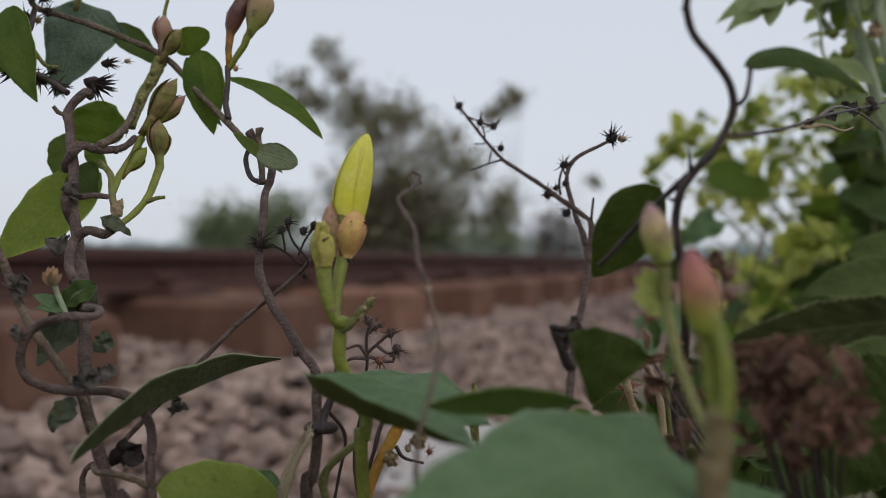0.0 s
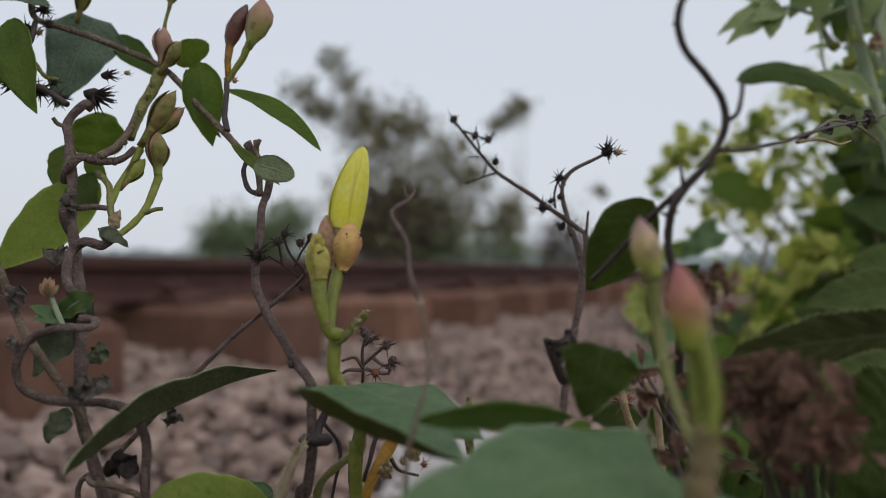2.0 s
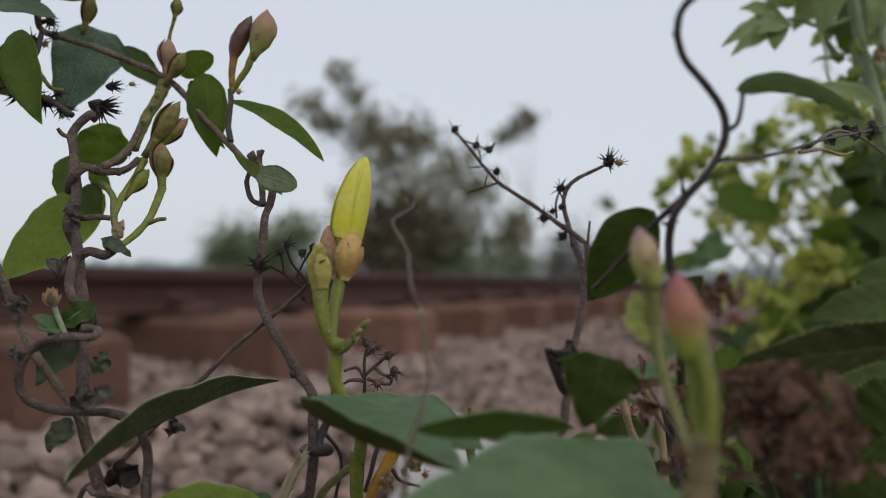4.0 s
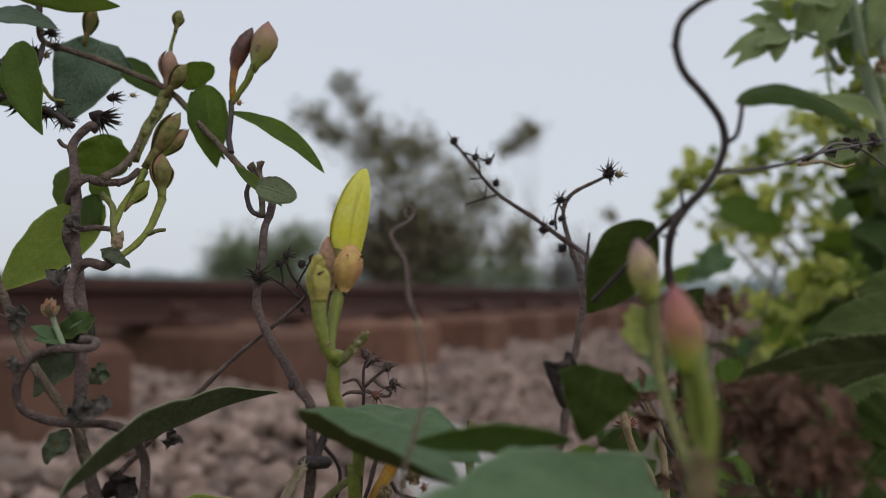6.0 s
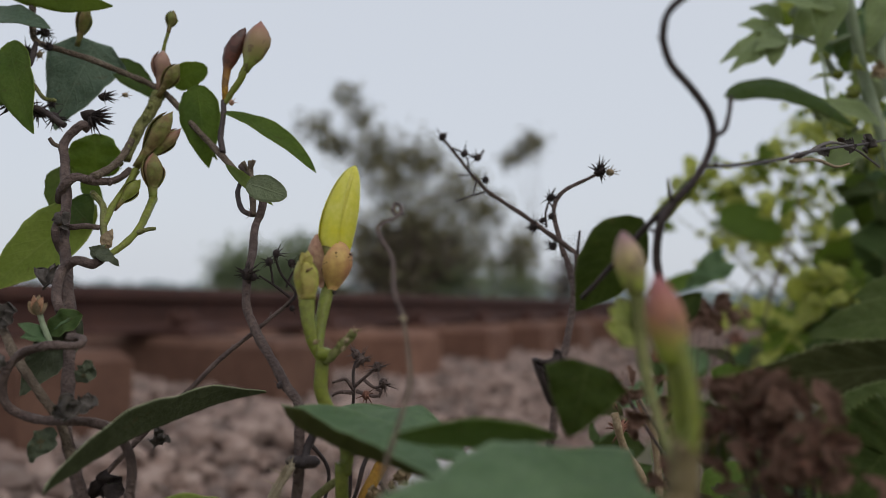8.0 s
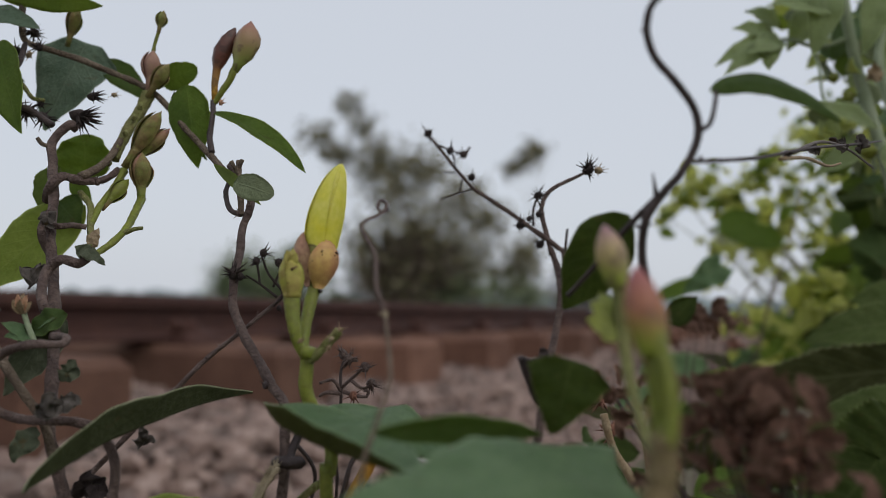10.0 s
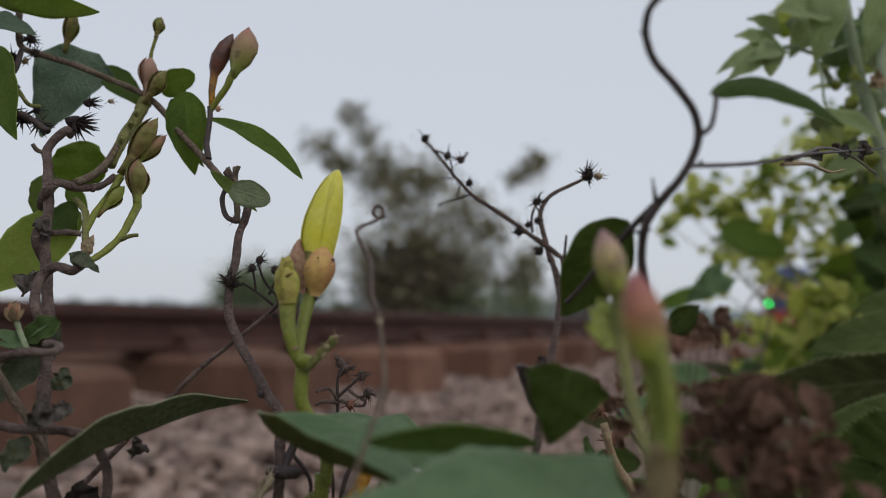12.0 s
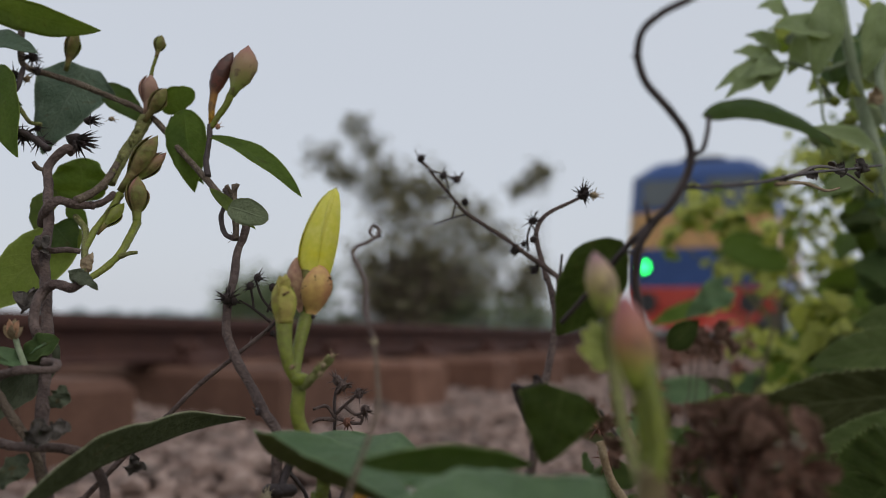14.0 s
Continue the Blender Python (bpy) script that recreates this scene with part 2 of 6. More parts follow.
FAR_DARK = grain_mat("tree_leaves_brownish", (0.100, 0.080, 0.062), (0.130, 0.106, 0.080), (0.075, 0.060, 0.048), 0.8, 6, 0.8, 0.2, 0.02, vary=0.35, island=True)
# distance haze is mixed into this base colour, hence the pale blue-grey
FAR_WOOD_HAZED = grain_mat("far_woods", (0.230, 0.270, 0.270), (0.260, 0.300, 0.290), (0.200, 0.240, 0.240), 0.1, 0.9, 0.9, 0.1, 0.05)
GREEN_BUSH = grain_mat("field_bush_leaves", (0.200, 0.260, 0.140), (0.245, 0.300, 0.165), (0.160, 0.205, 0.115), 0.8, 6, 0.7, 0.2, 0.02, vary=0.3, island=True, glow=0.2)
TRUNK = grain_mat("tree_bark", (0.110, 0.090, 0.075), (0.160, 0.135, 0.110), (0.070, 0.055, 0.045), 3, 25, 0.9, 0.6, 0.02)
BLUE = grain_mat("loco_blue_paint", (0.018, 0.060, 0.210), (0.026, 0.080, 0.260), (0.016, 0.045, 0.140), 2, 30, 0.4, 0.1, 0.002, 0.5)
BUFF = grain_mat("loco_orange_paint", (0.560, 0.310, 0.110), (0.620, 0.370, 0.150), (0.440, 0.230, 0.085), 2, 30, 0.45, 0.1, 0.002, 0.5)
RED = grain_mat("loco_red_paint", (0.480, 0.045, 0.025), (0.560, 0.070, 0.040), (0.330, 0.030, 0.020), 2, 30, 0.5, 0.1, 0.002, 0.5)
IRON = grain_mat("loco_black_iron", (0.030, 0.030, 0.032), (0.050, 0.048, 0.046), (0.020, 0.018, 0.018), 5, 60, 0.7, 0.3, 0.003, 0.4)
PANE = grain_mat("loco_windscreen", (0.090, 0.105, 0.110), (0.110, 0.125, 0.130), (0.080, 0.090, 0.095), 2, 20, 0.12, 0.0, 0.001, 0.6)


def bud_mat(name, low, mid, high):
    """Colour that runs from a bud's green neck to its pink point."""
    m, n, l, b = nodes_of(name)
    co = n.new("ShaderNodeTexCoord")
    sep = n.new("ShaderNodeSeparateXYZ")
    l.new(co.outputs["Generated"], sep.inputs[0])
    grain = spots(n, l, co.outputs["Object"], 300, 4, 0.3, 0.7)
    ramp = n.new("ShaderNodeValToRGB")
    e = ramp.color_ramp.elements
    e[0].position, e[0].color, e[1].position, e[1].color = 0.22, (*low, 1), 0.98, (*high, 1)
    e.new(0.6).color = (*mid, 1)
    l.new(mth(n, l, "ADD", sep.outputs[2], mth(n, l, "MULTIPLY", grain, 0.12)), ramp.inputs[0])
    blot = mth(n, l, "MULTIPLY", spots(n, l, co.outputs["Object"], 330, 3, 0.52, 0.64), 0.55)
    l.new(blend(n, l, blot, ramp.outputs[0], tuple(c * 0.35 for c in high)), b.inputs["Base Color"])
    b.inputs["Roughness"].default_value = 0.5
    bumped(n, l, b, grain, 0.3, 0.0003)
    return m


OLIVE_BUD = bud_mat("bud_olive_to_pink", (0.240, 0.285, 0.060), (0.310, 0.215, 0.095), (0.300, 0.130, 0.090))
MAROON_BUD = bud_mat("bud_orange_to_maroon", (0.520, 0.270, 0.030), (0.140, 0.045, 0.030), (0.095, 0.038, 0.026))
PALE_BUD = bud_mat("bud_pale_green_to_pink", (0.300, 0.340, 0.060), (0.430, 0.330, 0.140), (0.330, 0.180, 0.190))
PINK_BUD = bud_mat("bud_green_to_pink", (0.230, 0.270, 0.030), (0.330, 0.130, 0.060), (0.300, 0.090, 0.090))
LAMP_W = lamp_mat("headlight_white", (1.0, 0.97, 0.9), 14.0)
LAMP_G = lamp_mat("headlight_green", (0.02, 0.85, 0.12), 7.0)


# ---- mesh helpers ----
def mesh_of(name, verts, faces, mats, uvs=None, idx=None, smooth=True):
    me = bpy.data.meshes.new(name)
    me.from_pydata([tuple(v) for v in verts], [], faces)
    for m in mats:
        me.materials.append(m)
    if idx is not None:
        me.polygons.foreach_set("material_index", idx)
    if uvs is not None:
        lay = me.uv_layers.new(name="UVMap")
        loops = np.zeros(len(me.loops), dtype=np.int32)
        me.loops.foreach_get("vertex_index", loops)
        lay.data.foreach_set("uv", np.asarray(uvs, dtype=np.float32)[loops].ravel())
    me.polygons.foreach_set("use_smooth", [smooth] * len(me.polygons))
    me.update()
    return me


def thing(name, at, label, category, group="", kind=""):
    ob = new(name)
    ob.location, ob.empty_display_size = at, 0.05
    return tagged(ob, label, category, group, kind)


def part(name, me, parent, label=""):
    """A mesh in world coordinates as a part of a thing (an Empty) or of a part."""
    ob = new(name, me)
    ob.parent = parent
    if parent.type == "EMPTY":
        ob.location = -Vector(parent.location)
    return tagged(ob, label)


def spline(pts, seg):
    """A smooth line through the points."""
    p = [Vector(q) for q in pts]
    p = [p[0] * 2 - p[1]] + p + [p[-1] * 2 - p[-2]]
    out = []
    for i in range(1, len(p) - 2):
        for k in range(seg):
            t = k / seg
            a, b, c, d = p[i - 1], p[i], p[i + 1], p[i + 2]
            out.append(0.5 * ((2 * b) + (c - a) * t + (2 * a - 5 * b + 4 * c - d) * t * t + (3 * b - a - 3 * c + d) * t ** 3))
    out.append(p[-2])
    return out


def tube_data(pts, r0, r1, sides=8, seg=6, bump=0.2):
    line = spline(pts, seg) if seg > 1 else [Vector(q) for q in pts]
    verts, faces, n = [], [], len(line)
    ref = Vector((0.31, 0.22, 0.93))
    for i, p in enumerate(line):
        d = (line[min(i + 1, n - 1)] - line[max(i - 1, 0)]).normalized()
        ref = ref - d * ref.dot(d)
        if ref.length < 1e-4:
            ref = d.orthogonal()
        ref.normalize()
        o = d.cross(ref)
        t = i / (n - 1)
        r = r0 + (r1 - r0) * t
        for k in range(sides):
            a = 2 * math.pi * k / sides
            q = r * (1 + 0.45 * bump * math.sin(3 * a + i * 0.55) + bump * noise.noise(p * 160 + Vector((k * 1.7, 0, 0))) + bump * noise.noise(p * 500) + 1.6 * bump * max(0.0, noise.noise(p * 70) - 0.25))
            verts.append(p + (ref * math.cos(a) + o * math.sin(a)) * q)
    for i in range(n - 1):
        for k in range(sides):
            a, b = i * sides + k, i * sides + (k + 1) % sides
            faces.append((a, b, b + sides, a + sides))
    faces.append(tuple(range(sides - 1, -1, -1)))
    faces.append(tuple(range((n - 1) * sides, n * sides)))
    return verts, faces


def join_data(chunks):
    verts, faces = [], []
    for v, f in chunks:
        o = len(verts)
        verts += list(v)
        faces += [tuple(i + o for i in q) for q in f]
    return verts, faces


def stem(name, pts, r0, r1, mat, parent, label="", seg=8, bump=0.15, sides=11):
    """A tapered, slightly knotty stem along a smooth line; radii in millimetres."""
    k = 0.00070 if mat in (BARK, BARK_PALE, BARK_DARK) else 0.00092
    v, f = tube_data(pts, r0 * k, r1 * k, sides, seg, bump)
    return part(name, mesh_of(name, v, f, [mat]), parent, label)


def blade(base, tip, width, normal, shape="ovate", bend=0.08, fold=0.15, wave=0.03, crumple=0.0, twist=0.0, nu=24, nv=4, thick=0.0003, arc=0.0, ribs=0.006, droop=0.0, hinge=0.0, teeth=0.0):
    """A leaf from base to tip. droop: the angle by which the half towards its right hangs down, past the share hinge of its width; teeth: the depth of a saw-toothed rim."""
    base, tip = Vector(base), Vector(tip)
    ax = tip - base
    length = ax.length
    ax.normalize()
    nrm = Vector(normal)
    nrm = (nrm - ax * nrm.dot(ax)).normalized()
    sd0 = ax.cross(nrm)
    top, low, uvs = [], [], []
    for i in range(nu + 1):
        u = i / nu
        if shape == "ovate":
            w = math.sin(math.pi * min(1, u ** 0.72)) ** 0.85
        elif shape == "cordate":
            w = (1 - u) ** 0.75 * min(1, 0.55 + 2.2 * u) * 1.18
        elif shape == "delta":
            w = (1 - u) ** 0.8 * min(1, 0.35 + 3.2 * u) * 1.12
        elif shape == "round":
            w = math.sqrt(max(0, 1 - (2 * u - 1) ** 2)) * (1.05 - 0.25 * u)
        else:
            w = math.sin(math.pi * u) ** 0.8
        w = max(w, 0.015) * (1 + 0.07 * noise.noise(base * 90 + Vector((u * 9, 0, 0))))
        ang = twist * u
        sd = sd0 * math.cos(ang) + nrm * math.sin(ang)
        nn = nrm * math.cos(ang) - sd0 * math.sin(ang)
        for j in range(-nv, nv + 1):
            v = j / nv * (1 - teeth * (i % 2) if abs(j) == nv else 1)
            past = max(0.0, v - hinge) if droop else 0.0
            back = (0.16 * length * (1 - u) ** 5 * abs(v) ** 1.5) if shape == "cordate" else 0.0
            p = base + ax * (length * u - back) + sd0 * (arc * length * 4 * u * (1 - u)) + sd * ((v - past) * w * width / 2) + (sd * math.cos(droop) - nn * math.sin(droop)) * (past * w * width / 2) + nn * (bend * length * 4 * u * (1 - u) + fold * abs(v) * w * width / 2)
            k = p * (14 / max(width, 0.004) * 0.1)
            p += nn * (wave * width * (noise.noise(k * 1.2) + abs(v) * 0.8 * math.sin(u * 17 + (2 if v > 0 else 0))))
            p += nn * (ribs * width * w * math.sin(u * 46 - abs(v) * 7) * min(1.0, abs(v) * 3))
            if crumple:
                p += Vector((noise.noise(k * 2.4 + Vector((9, 0, 0))), noise.noise(k * 2.4 + Vector((0, 7, 0))), noise.noise(k * 2.4 + Vector((0, 0, 5))))) * crumple * width
            top.append(p)
            low.append(p - nn * thick)
            uvs.append((u, j / nv * 0.5 + 0.5))
    m, c = 2 * nv + 1, len(top)
    faces, idx = [], []
    for i in range(nu):
        for j in range(2 * nv):
            a = i * m + j
            faces.append((a, a + m, a + m + 1, a + 1))
            idx.append(0)
            faces.append((c + a, c + a + 1, c + a + m + 1, c + a + m))
            idx.append(1)
    edge = [i * m for i in range(nu + 1)], [i * m + m - 1 for i in range(nu + 1)], list(range(m)), list(range(nu * m, nu * m + m))
    for ring in edge:
        for a, b in zip(ring, ring[1:]):
            faces.append((a, b, c + b, c + a))
            idx.append(0)
    return top + low, faces, uvs + uvs, idx


def leaf(parent, base, tip, width, normal, mats=None, label="", name="leaf", **kw):
    v, f, uv, idx = blade(base, tip, width, normal, **kw)
    return part(name, mesh_of(name, v, f, list(mats or (LEAF, LEAF_U)), uv, idx), parent, label)


def lathe(base, tip, prof, sides=14, ridges=0, depth=0.0, spin=0.0, a0=0.0, a1=2 * math.pi, lean=(0, 0, 0)):
    """A turned body from base to tip; prof: (place along, radius in metres). With a0, a1 only a part of the round."""
    base, tip = Vector(base), Vector(tip)
    ax = (tip - base)
    length = ax.length
    ax.normalize()
    ref = Vector((0.2, -1, 0.1))
    ref = (ref - ax * ref.dot(ax)).normalized()
    o = ax.cross(ref)
    full = a1 - a0 > 6.2
    cols = sides if full else sides + 1
    verts, faces = [], []
    for t, r in prof:
        c = base + ax * (length * t) + Vector(lean) * (t * (1 - t) * 4)
        for k in range(cols):
            a = a0 + (a1 - a0) * k / sides
            q = r * (1 + depth * math.cos(ridges * a + spin * t))
            verts.append(c + (ref * math.cos(a) + o * math.sin(a)) * q)
    rows = len(prof)
    for i in range(rows - 1):
        for k in range(sides if full else sides):
            a, b = i * cols + k, i * cols + (k + 1) % cols
            faces.append((a, b, b + cols, a + cols))
    if full:
        faces.append(tuple(range(cols - 1, -1, -1)))
        faces.append(tuple(range((rows - 1) * cols, rows * cols)))
    return verts, faces


def bulb(n, r, peak=0.45, end=0.05, start=0.35):
    """A bud's outline: from a neck to its belly and on to a point."""
    out = []
    for i in range(n + 1):
        t = i / n
        if t < peak:
            s = start + (1 - start) * math.sin(math.pi / 2 * t / peak)
        else:
            s = end + (1 - end) * math.cos(math.pi / 2 * (t - peak) / (1 - peak)) ** 0.8
        out.append((t, r * s))
    return out


def sepal_shell(base, tip, r, a_mid, spread, mat, parent, label="", peak=0.5, length=1.0, end=0.12, start=0.3):
    """One sepal: a pointed shell that wraps a bud."""
    base, tip = Vector(base), Vector(tip)
    tip = base + (tip - base) * length
    verts, faces = [], []
    ax = (tip - base)
    ln = ax.length
    ax.normalize()
    ref = Vector((0.2, -1, 0.1))
    ref = (ref - ax * ref.dot(ax)).normalized()
    o = ax.cross(ref)
    n, c = 9, 7
    for lay in (0, 1):
        for t, q in bulb(n, r + (0.0 if lay else 0.0004), peak, end, start):
            half = spread * (math.sqrt(max(0.0, 1 - ((t - 0.45) / 0.58) ** 2)) * 0.97 + 0.03)
            for k in range(c):
                a = a_mid + half * (2 * k / (c - 1) - 1)
                verts.append(base + ax * (ln * t) + (ref * math.cos(a) + o * math.sin(a)) * q)
    m = (n + 1) * c
    for i in range(n):
        for k in range(c - 1):
            a = i * c + k
            faces.append((a, a + 1, a + c + 1, a + c))
            faces.append((m + a, m + a + c, m + a + c + 1, m + a + 1))
    for i in range(n):
        for a in (i * c, i * c + c - 1):
            faces.append((a, a + c, m + a + c, m + a))
    for k in range(c - 1):
        for a in (k, n * c + k):
            faces.append((a, a + 1, m + a + 1, m + a))
    return part("sepal", mesh_of("sepal", verts, faces, [mat]), parent, label)


def bud(parent, base, tip, r, mats, label="", name="flower_bud", peak=0.64, shells=3):
    """A bud on a tubular neck, wrapped in sepals whose points stand off a little. r in millimetres."""
    prof = [(0, 0.42), (0.18, 0.44), (0.34, 0.55), (0.48, 0.8), (0.6, 0.97), (0.7, 1.0), (0.8, 0.86), (0.89, 0.6), (0.95, 0.34), (1, 0.05)]
    v, f = lathe(base, tip, [(t, q * r * 0.00072) for t, q in prof], 14, 5, 0.1, 2.6)
    body = part(name, mesh_of(name, v, f, [mats[0]]), parent, label)
    low = Vector(base).lerp(Vector(tip), 0.3)
    ax = Vector(tip) - low
    for i in range(shells):
        a = i * 2 * math.pi / shells + 0.4
        lean = Vector((math.sin(a), -0.4 * math.cos(a), 0.2)) * (ax.length * 0.09)
        sepal_shell(low, Vector(tip) + lean, r * (0.00074 + 0.00006 * (i % 2)), a, 0.85, mats[1 + i % (len(mats) - 1)], body, "", 0.5 + 0.06 * (i % 2), 1.0 - 0.22 * (i % 3 == 1), 0.06, 0.5)
    return body


def spike(p, d, length, r):
    """A thin curved thorn or bract."""
    p, d = Vector(p), Vector(d).normalized()
    side = d.orthogonal().normalized()
    return tube_data([p, p + d * length * 0.5 + side * length * 0.06, p + d * length + side * length * 0.16], r, r * 0.12, 4, 2, 0.0)


def seed_head(parent, at, size, n, seed, mat=None, droop=0.0, toward=(0, 0, 1), name="seed_head", label=""):
    """A dried head: a rough core with bracts all round it. size in millimetres."""
    rnd = random.Random(seed)
    at, s = Vector(at), size / 1000
    core = lathe(at - Vector(toward).normalized() * s * 0.22, at + Vector(toward).normalized() * s * 0.28, bulb(5, s * 0.21, 0.5, 0.3, 0.5), 7, 3, 0.2)
    chunks = [core]
    for i in range(n):
        d = Vector((rnd.gauss(0, 1), rnd.gauss(0, 1), rnd.gauss(0, 1))).normalized() + Vector(toward) * 0.55
        d.z -= droop
        chunks.append(spike(at, d, s * rnd.uniform(0.35, 0.8), s * 0.06))
    v, f = join_data(chunks)
    ob = part(name, mesh_of(name, v, f, [mat or SEED]), parent, label)
    return tagged(ob, kind="stuff") if n > 4 else ob


def flake(parent, at, size, seed, mats, label, toward=(0.3, -1, 0.2)):
    """A curled, withered scrap of leaf."""
    rnd = random.Random(seed)
    at, s = Vector(at), size / 1000
    d = Vector((rnd.uniform(-1, 1), rnd.uniform(-0.4, 0.4), rnd.uniform(-1, 1))).normalized()
    return leaf(parent, at - d * s / 2, at + d * s / 2, s * 0.85, toward, mats, label, "withered_leaf", shape="round", bend=0.15, fold=0.5, wave=0.14, crumple=0.3, nu=18, nv=6)


# ---- the railway: directions along the line and across it ----
HEADING = radians(18.9)
ALONG, ACROSS = Vector((math.sin(HEADING), math.cos(HEADING), 0)), Vector((-math.cos(HEADING), math.sin(HEADING), 0))
START = Vector((0.006, 0.058, 0))
NEAR_RAIL, GAUGE, RAIL_TOP, SLEEPER_TOP = 1.57, 1.746, 0.486, 0.366
SLEEPER_END, PITCH, FIRST = 1.15, 0.70, 1.28


def line_at(s, l, z):
    return START + ALONG * s + ACROSS * l + Vector((0, 0, z))


LINE = Matrix.Translation(START) @ Matrix.Rotation(-HEADING, 4, "Z")  # local: x to the right, y along, z up


def extrude_profile(prof, s0, s1, steps=1, jitter=0.0):
    """A closed profile (x right, z) carried along y."""
    n, verts, faces = len(prof), [], []
    for i in range(steps + 1):
        y = s0 + (s1 - s0) * i / steps
        for x, z in prof:
            verts.append((x, y, z + jitter * noise.noise(Vector((x * 3, y * 3, 0)))))
    for i in range(steps):
        for k in range(n):
            a, b = i * n + k, i * n + (k + 1) % n
            faces.append((a, b, b + n, a + n))
    faces.append(tuple(range(n)))
    faces.append(tuple(range(steps * n + n - 1, steps * n - 1, -1)))
    return verts, faces


def ground():
    n, verts, faces = 60, [], []
    def spread(i):
        u = 2 * i / n - 1
        return math.copysign(abs(u) ** 3 * 2500 + abs(u) * 8, u)
    for i in range(n + 1):
        for j in range(n + 1):
            x, y = spread(i), spread(j)
            verts.append((x, y, -0.01 + 0.02 * noise.noise(Vector((x * 0.7, y * 0.7, 0)))))
    for i in range(n):
        for j in range(n):
            a = i * (n + 1) + j
            faces.append((a, a + n + 1, a + n + 2, a + 1))
    tagged(new("ground", mesh_of("ground", verts, faces, [EARTH])), "dry earth with sparse grass beside the railway", "ground", kind="structure")


def bed_height(l):
    """Height of the ballast at a distance across the line."""
    if l < 0.95:
        return 0.215 - (0.95 - l) * 0.6
    if l < 4.1:
        return 0.215 + 0.05 * min(1, max(0, (l - 1.1) / 0.5))
    return max(-0.2, 0.265 - (l - 4.1) * 0.55)


def ballast():
    xs = [0.45, 0.6, 0.75, 0.95, 1.15, 1.35, 1.65, 2.5, 3.4, 4.1, 4.6]
    prof = [(-x, bed_height(x) - 0.02) for x in xs] + [(-4.6, -0.2), (-0.45, -0.2)]
    v, f = extrude_profile(prof, -8, 420, 300, 0.015)
    bed = tagged(new("ballast_bed", mesh_of("ballast_bed", v, f, [GRIT])), "bank of grey-brown crushed stone under the railway", "ballast", kind="structure")
    bed.matrix_basis = LINE
    return bed


def rock(rnd, size):
    """A crushed stone: a rough block of twenty faces."""
    bm = bmesh.new()
    bmesh.ops.create_icosphere(bm, subdivisions=1, radius=size / 2)
    sx, sy, sz = rnd.uniform(0.8, 1.35), rnd.uniform(0.75, 1.1), rnd.uniform(0.5, 0.85)
    off = Vector((rnd.random() * 50, rnd.random() * 50, 0))
    for v in bm.verts:
        v.co *= 1 + 0.45 * noise.noise(v.co / size * 1.7 + off)
        v.co = Vector((v.co.x * sx, v.co.y * sy, v.co.z * sz))
    bm.verts.index_update()
    out = np.array([v.co[:] for v in bm.verts]), [tuple(q.index for q in f.verts) for f in bm.faces]
    bm.free()
    return out


def stones(bed):
    rnd = random.Random(5)
    shapes = [rock(rnd, 0.05) for _ in range(14)]
    shared = [mesh_of("stone", v, f, [STONE], smooth=False) for v, f in shapes]
    count, verts, faces, total = 0, [], [], 0
    def put(s, l, k):
        z = bed_height(l) + rnd.uniform(-0.014, 0.014)
        return Matrix.Translation((-l, s, z)) @ Euler((rnd.uniform(-0.6, 0.6), rnd.uniform(-0.6, 0.6), rnd.uniform(0, 6.28))).to_matrix().to_4x4() @ Matrix.Scale(k, 4)
    for i in range(16000):
        far = rnd.random() ** 1.6
        s, l = -5 + far * 31, rnd.uniform(0.5, 1.6 if rnd.random() < 0.75 else 4.2)
        if i >= 10000:
            s, l = rnd.uniform(0.5, 4.2), rnd.uniform(0.55, 1.55)
        on_sleeper = l > SLEEPER_END - 0.04 and ((s - FIRST + 0.26 + 70 * PITCH) % PITCH) < 0.29
        if on_sleeper or abs(l - NEAR_RAIL) < 0.07:
            continue
        k, kind = rnd.uniform(0.55, 1.25), rnd.randrange(14)
        m = put(s, l, k)
        if count < 300 and i >= 10000 and 0.7 < l < 1.2 and 0.9 < s < 2.2:
            ob = new("stone", shared[kind])
            ob.parent, ob.matrix_basis = bed, m
            count += 1
            continue
        a = np.array(m)
        v, f = shapes[kind]
        verts.append(v @ a[:3, :3].T + a[:3, 3])
        faces += [(p + total, q + total, r + total) for p, q, r in f]
        total += len(v)
    rest = new("loose_stones", mesh_of("loose_stones", np.concatenate(verts), faces, [STONES], smooth=False))
    rest.parent = bed
    tagged(rest, "crushed stones of the ballast", kind="stuff")


def box_data(x0, x1, y0, y1, z0, z1, c=0.0):
    """A block with its upper edges chamfered by c."""
    v = [(x0, y0, z0), (x1, y0, z0), (x1, y1, z0), (x0, y1, z0), (x0, y0, z1 - c), (x1, y0, z1 - c), (x1, y1, z1 - c), (x0, y1, z1 - c),
         (x0 + c, y0 + c, z1), (x1 - c, y0 + c, z1), (x1 - c, y1 - c, z1), (x0 + c, y1 - c, z1)]
    f = [(3, 2, 1, 0), (0, 1, 5, 4), (1, 2, 6, 5), (2, 3, 7, 6), (3, 0, 4, 7), (4, 5, 9, 8), (5, 6, 10, 9), (6, 7, 11, 10), (7, 4, 8, 11), (8, 9, 10, 11)]
    return v, f


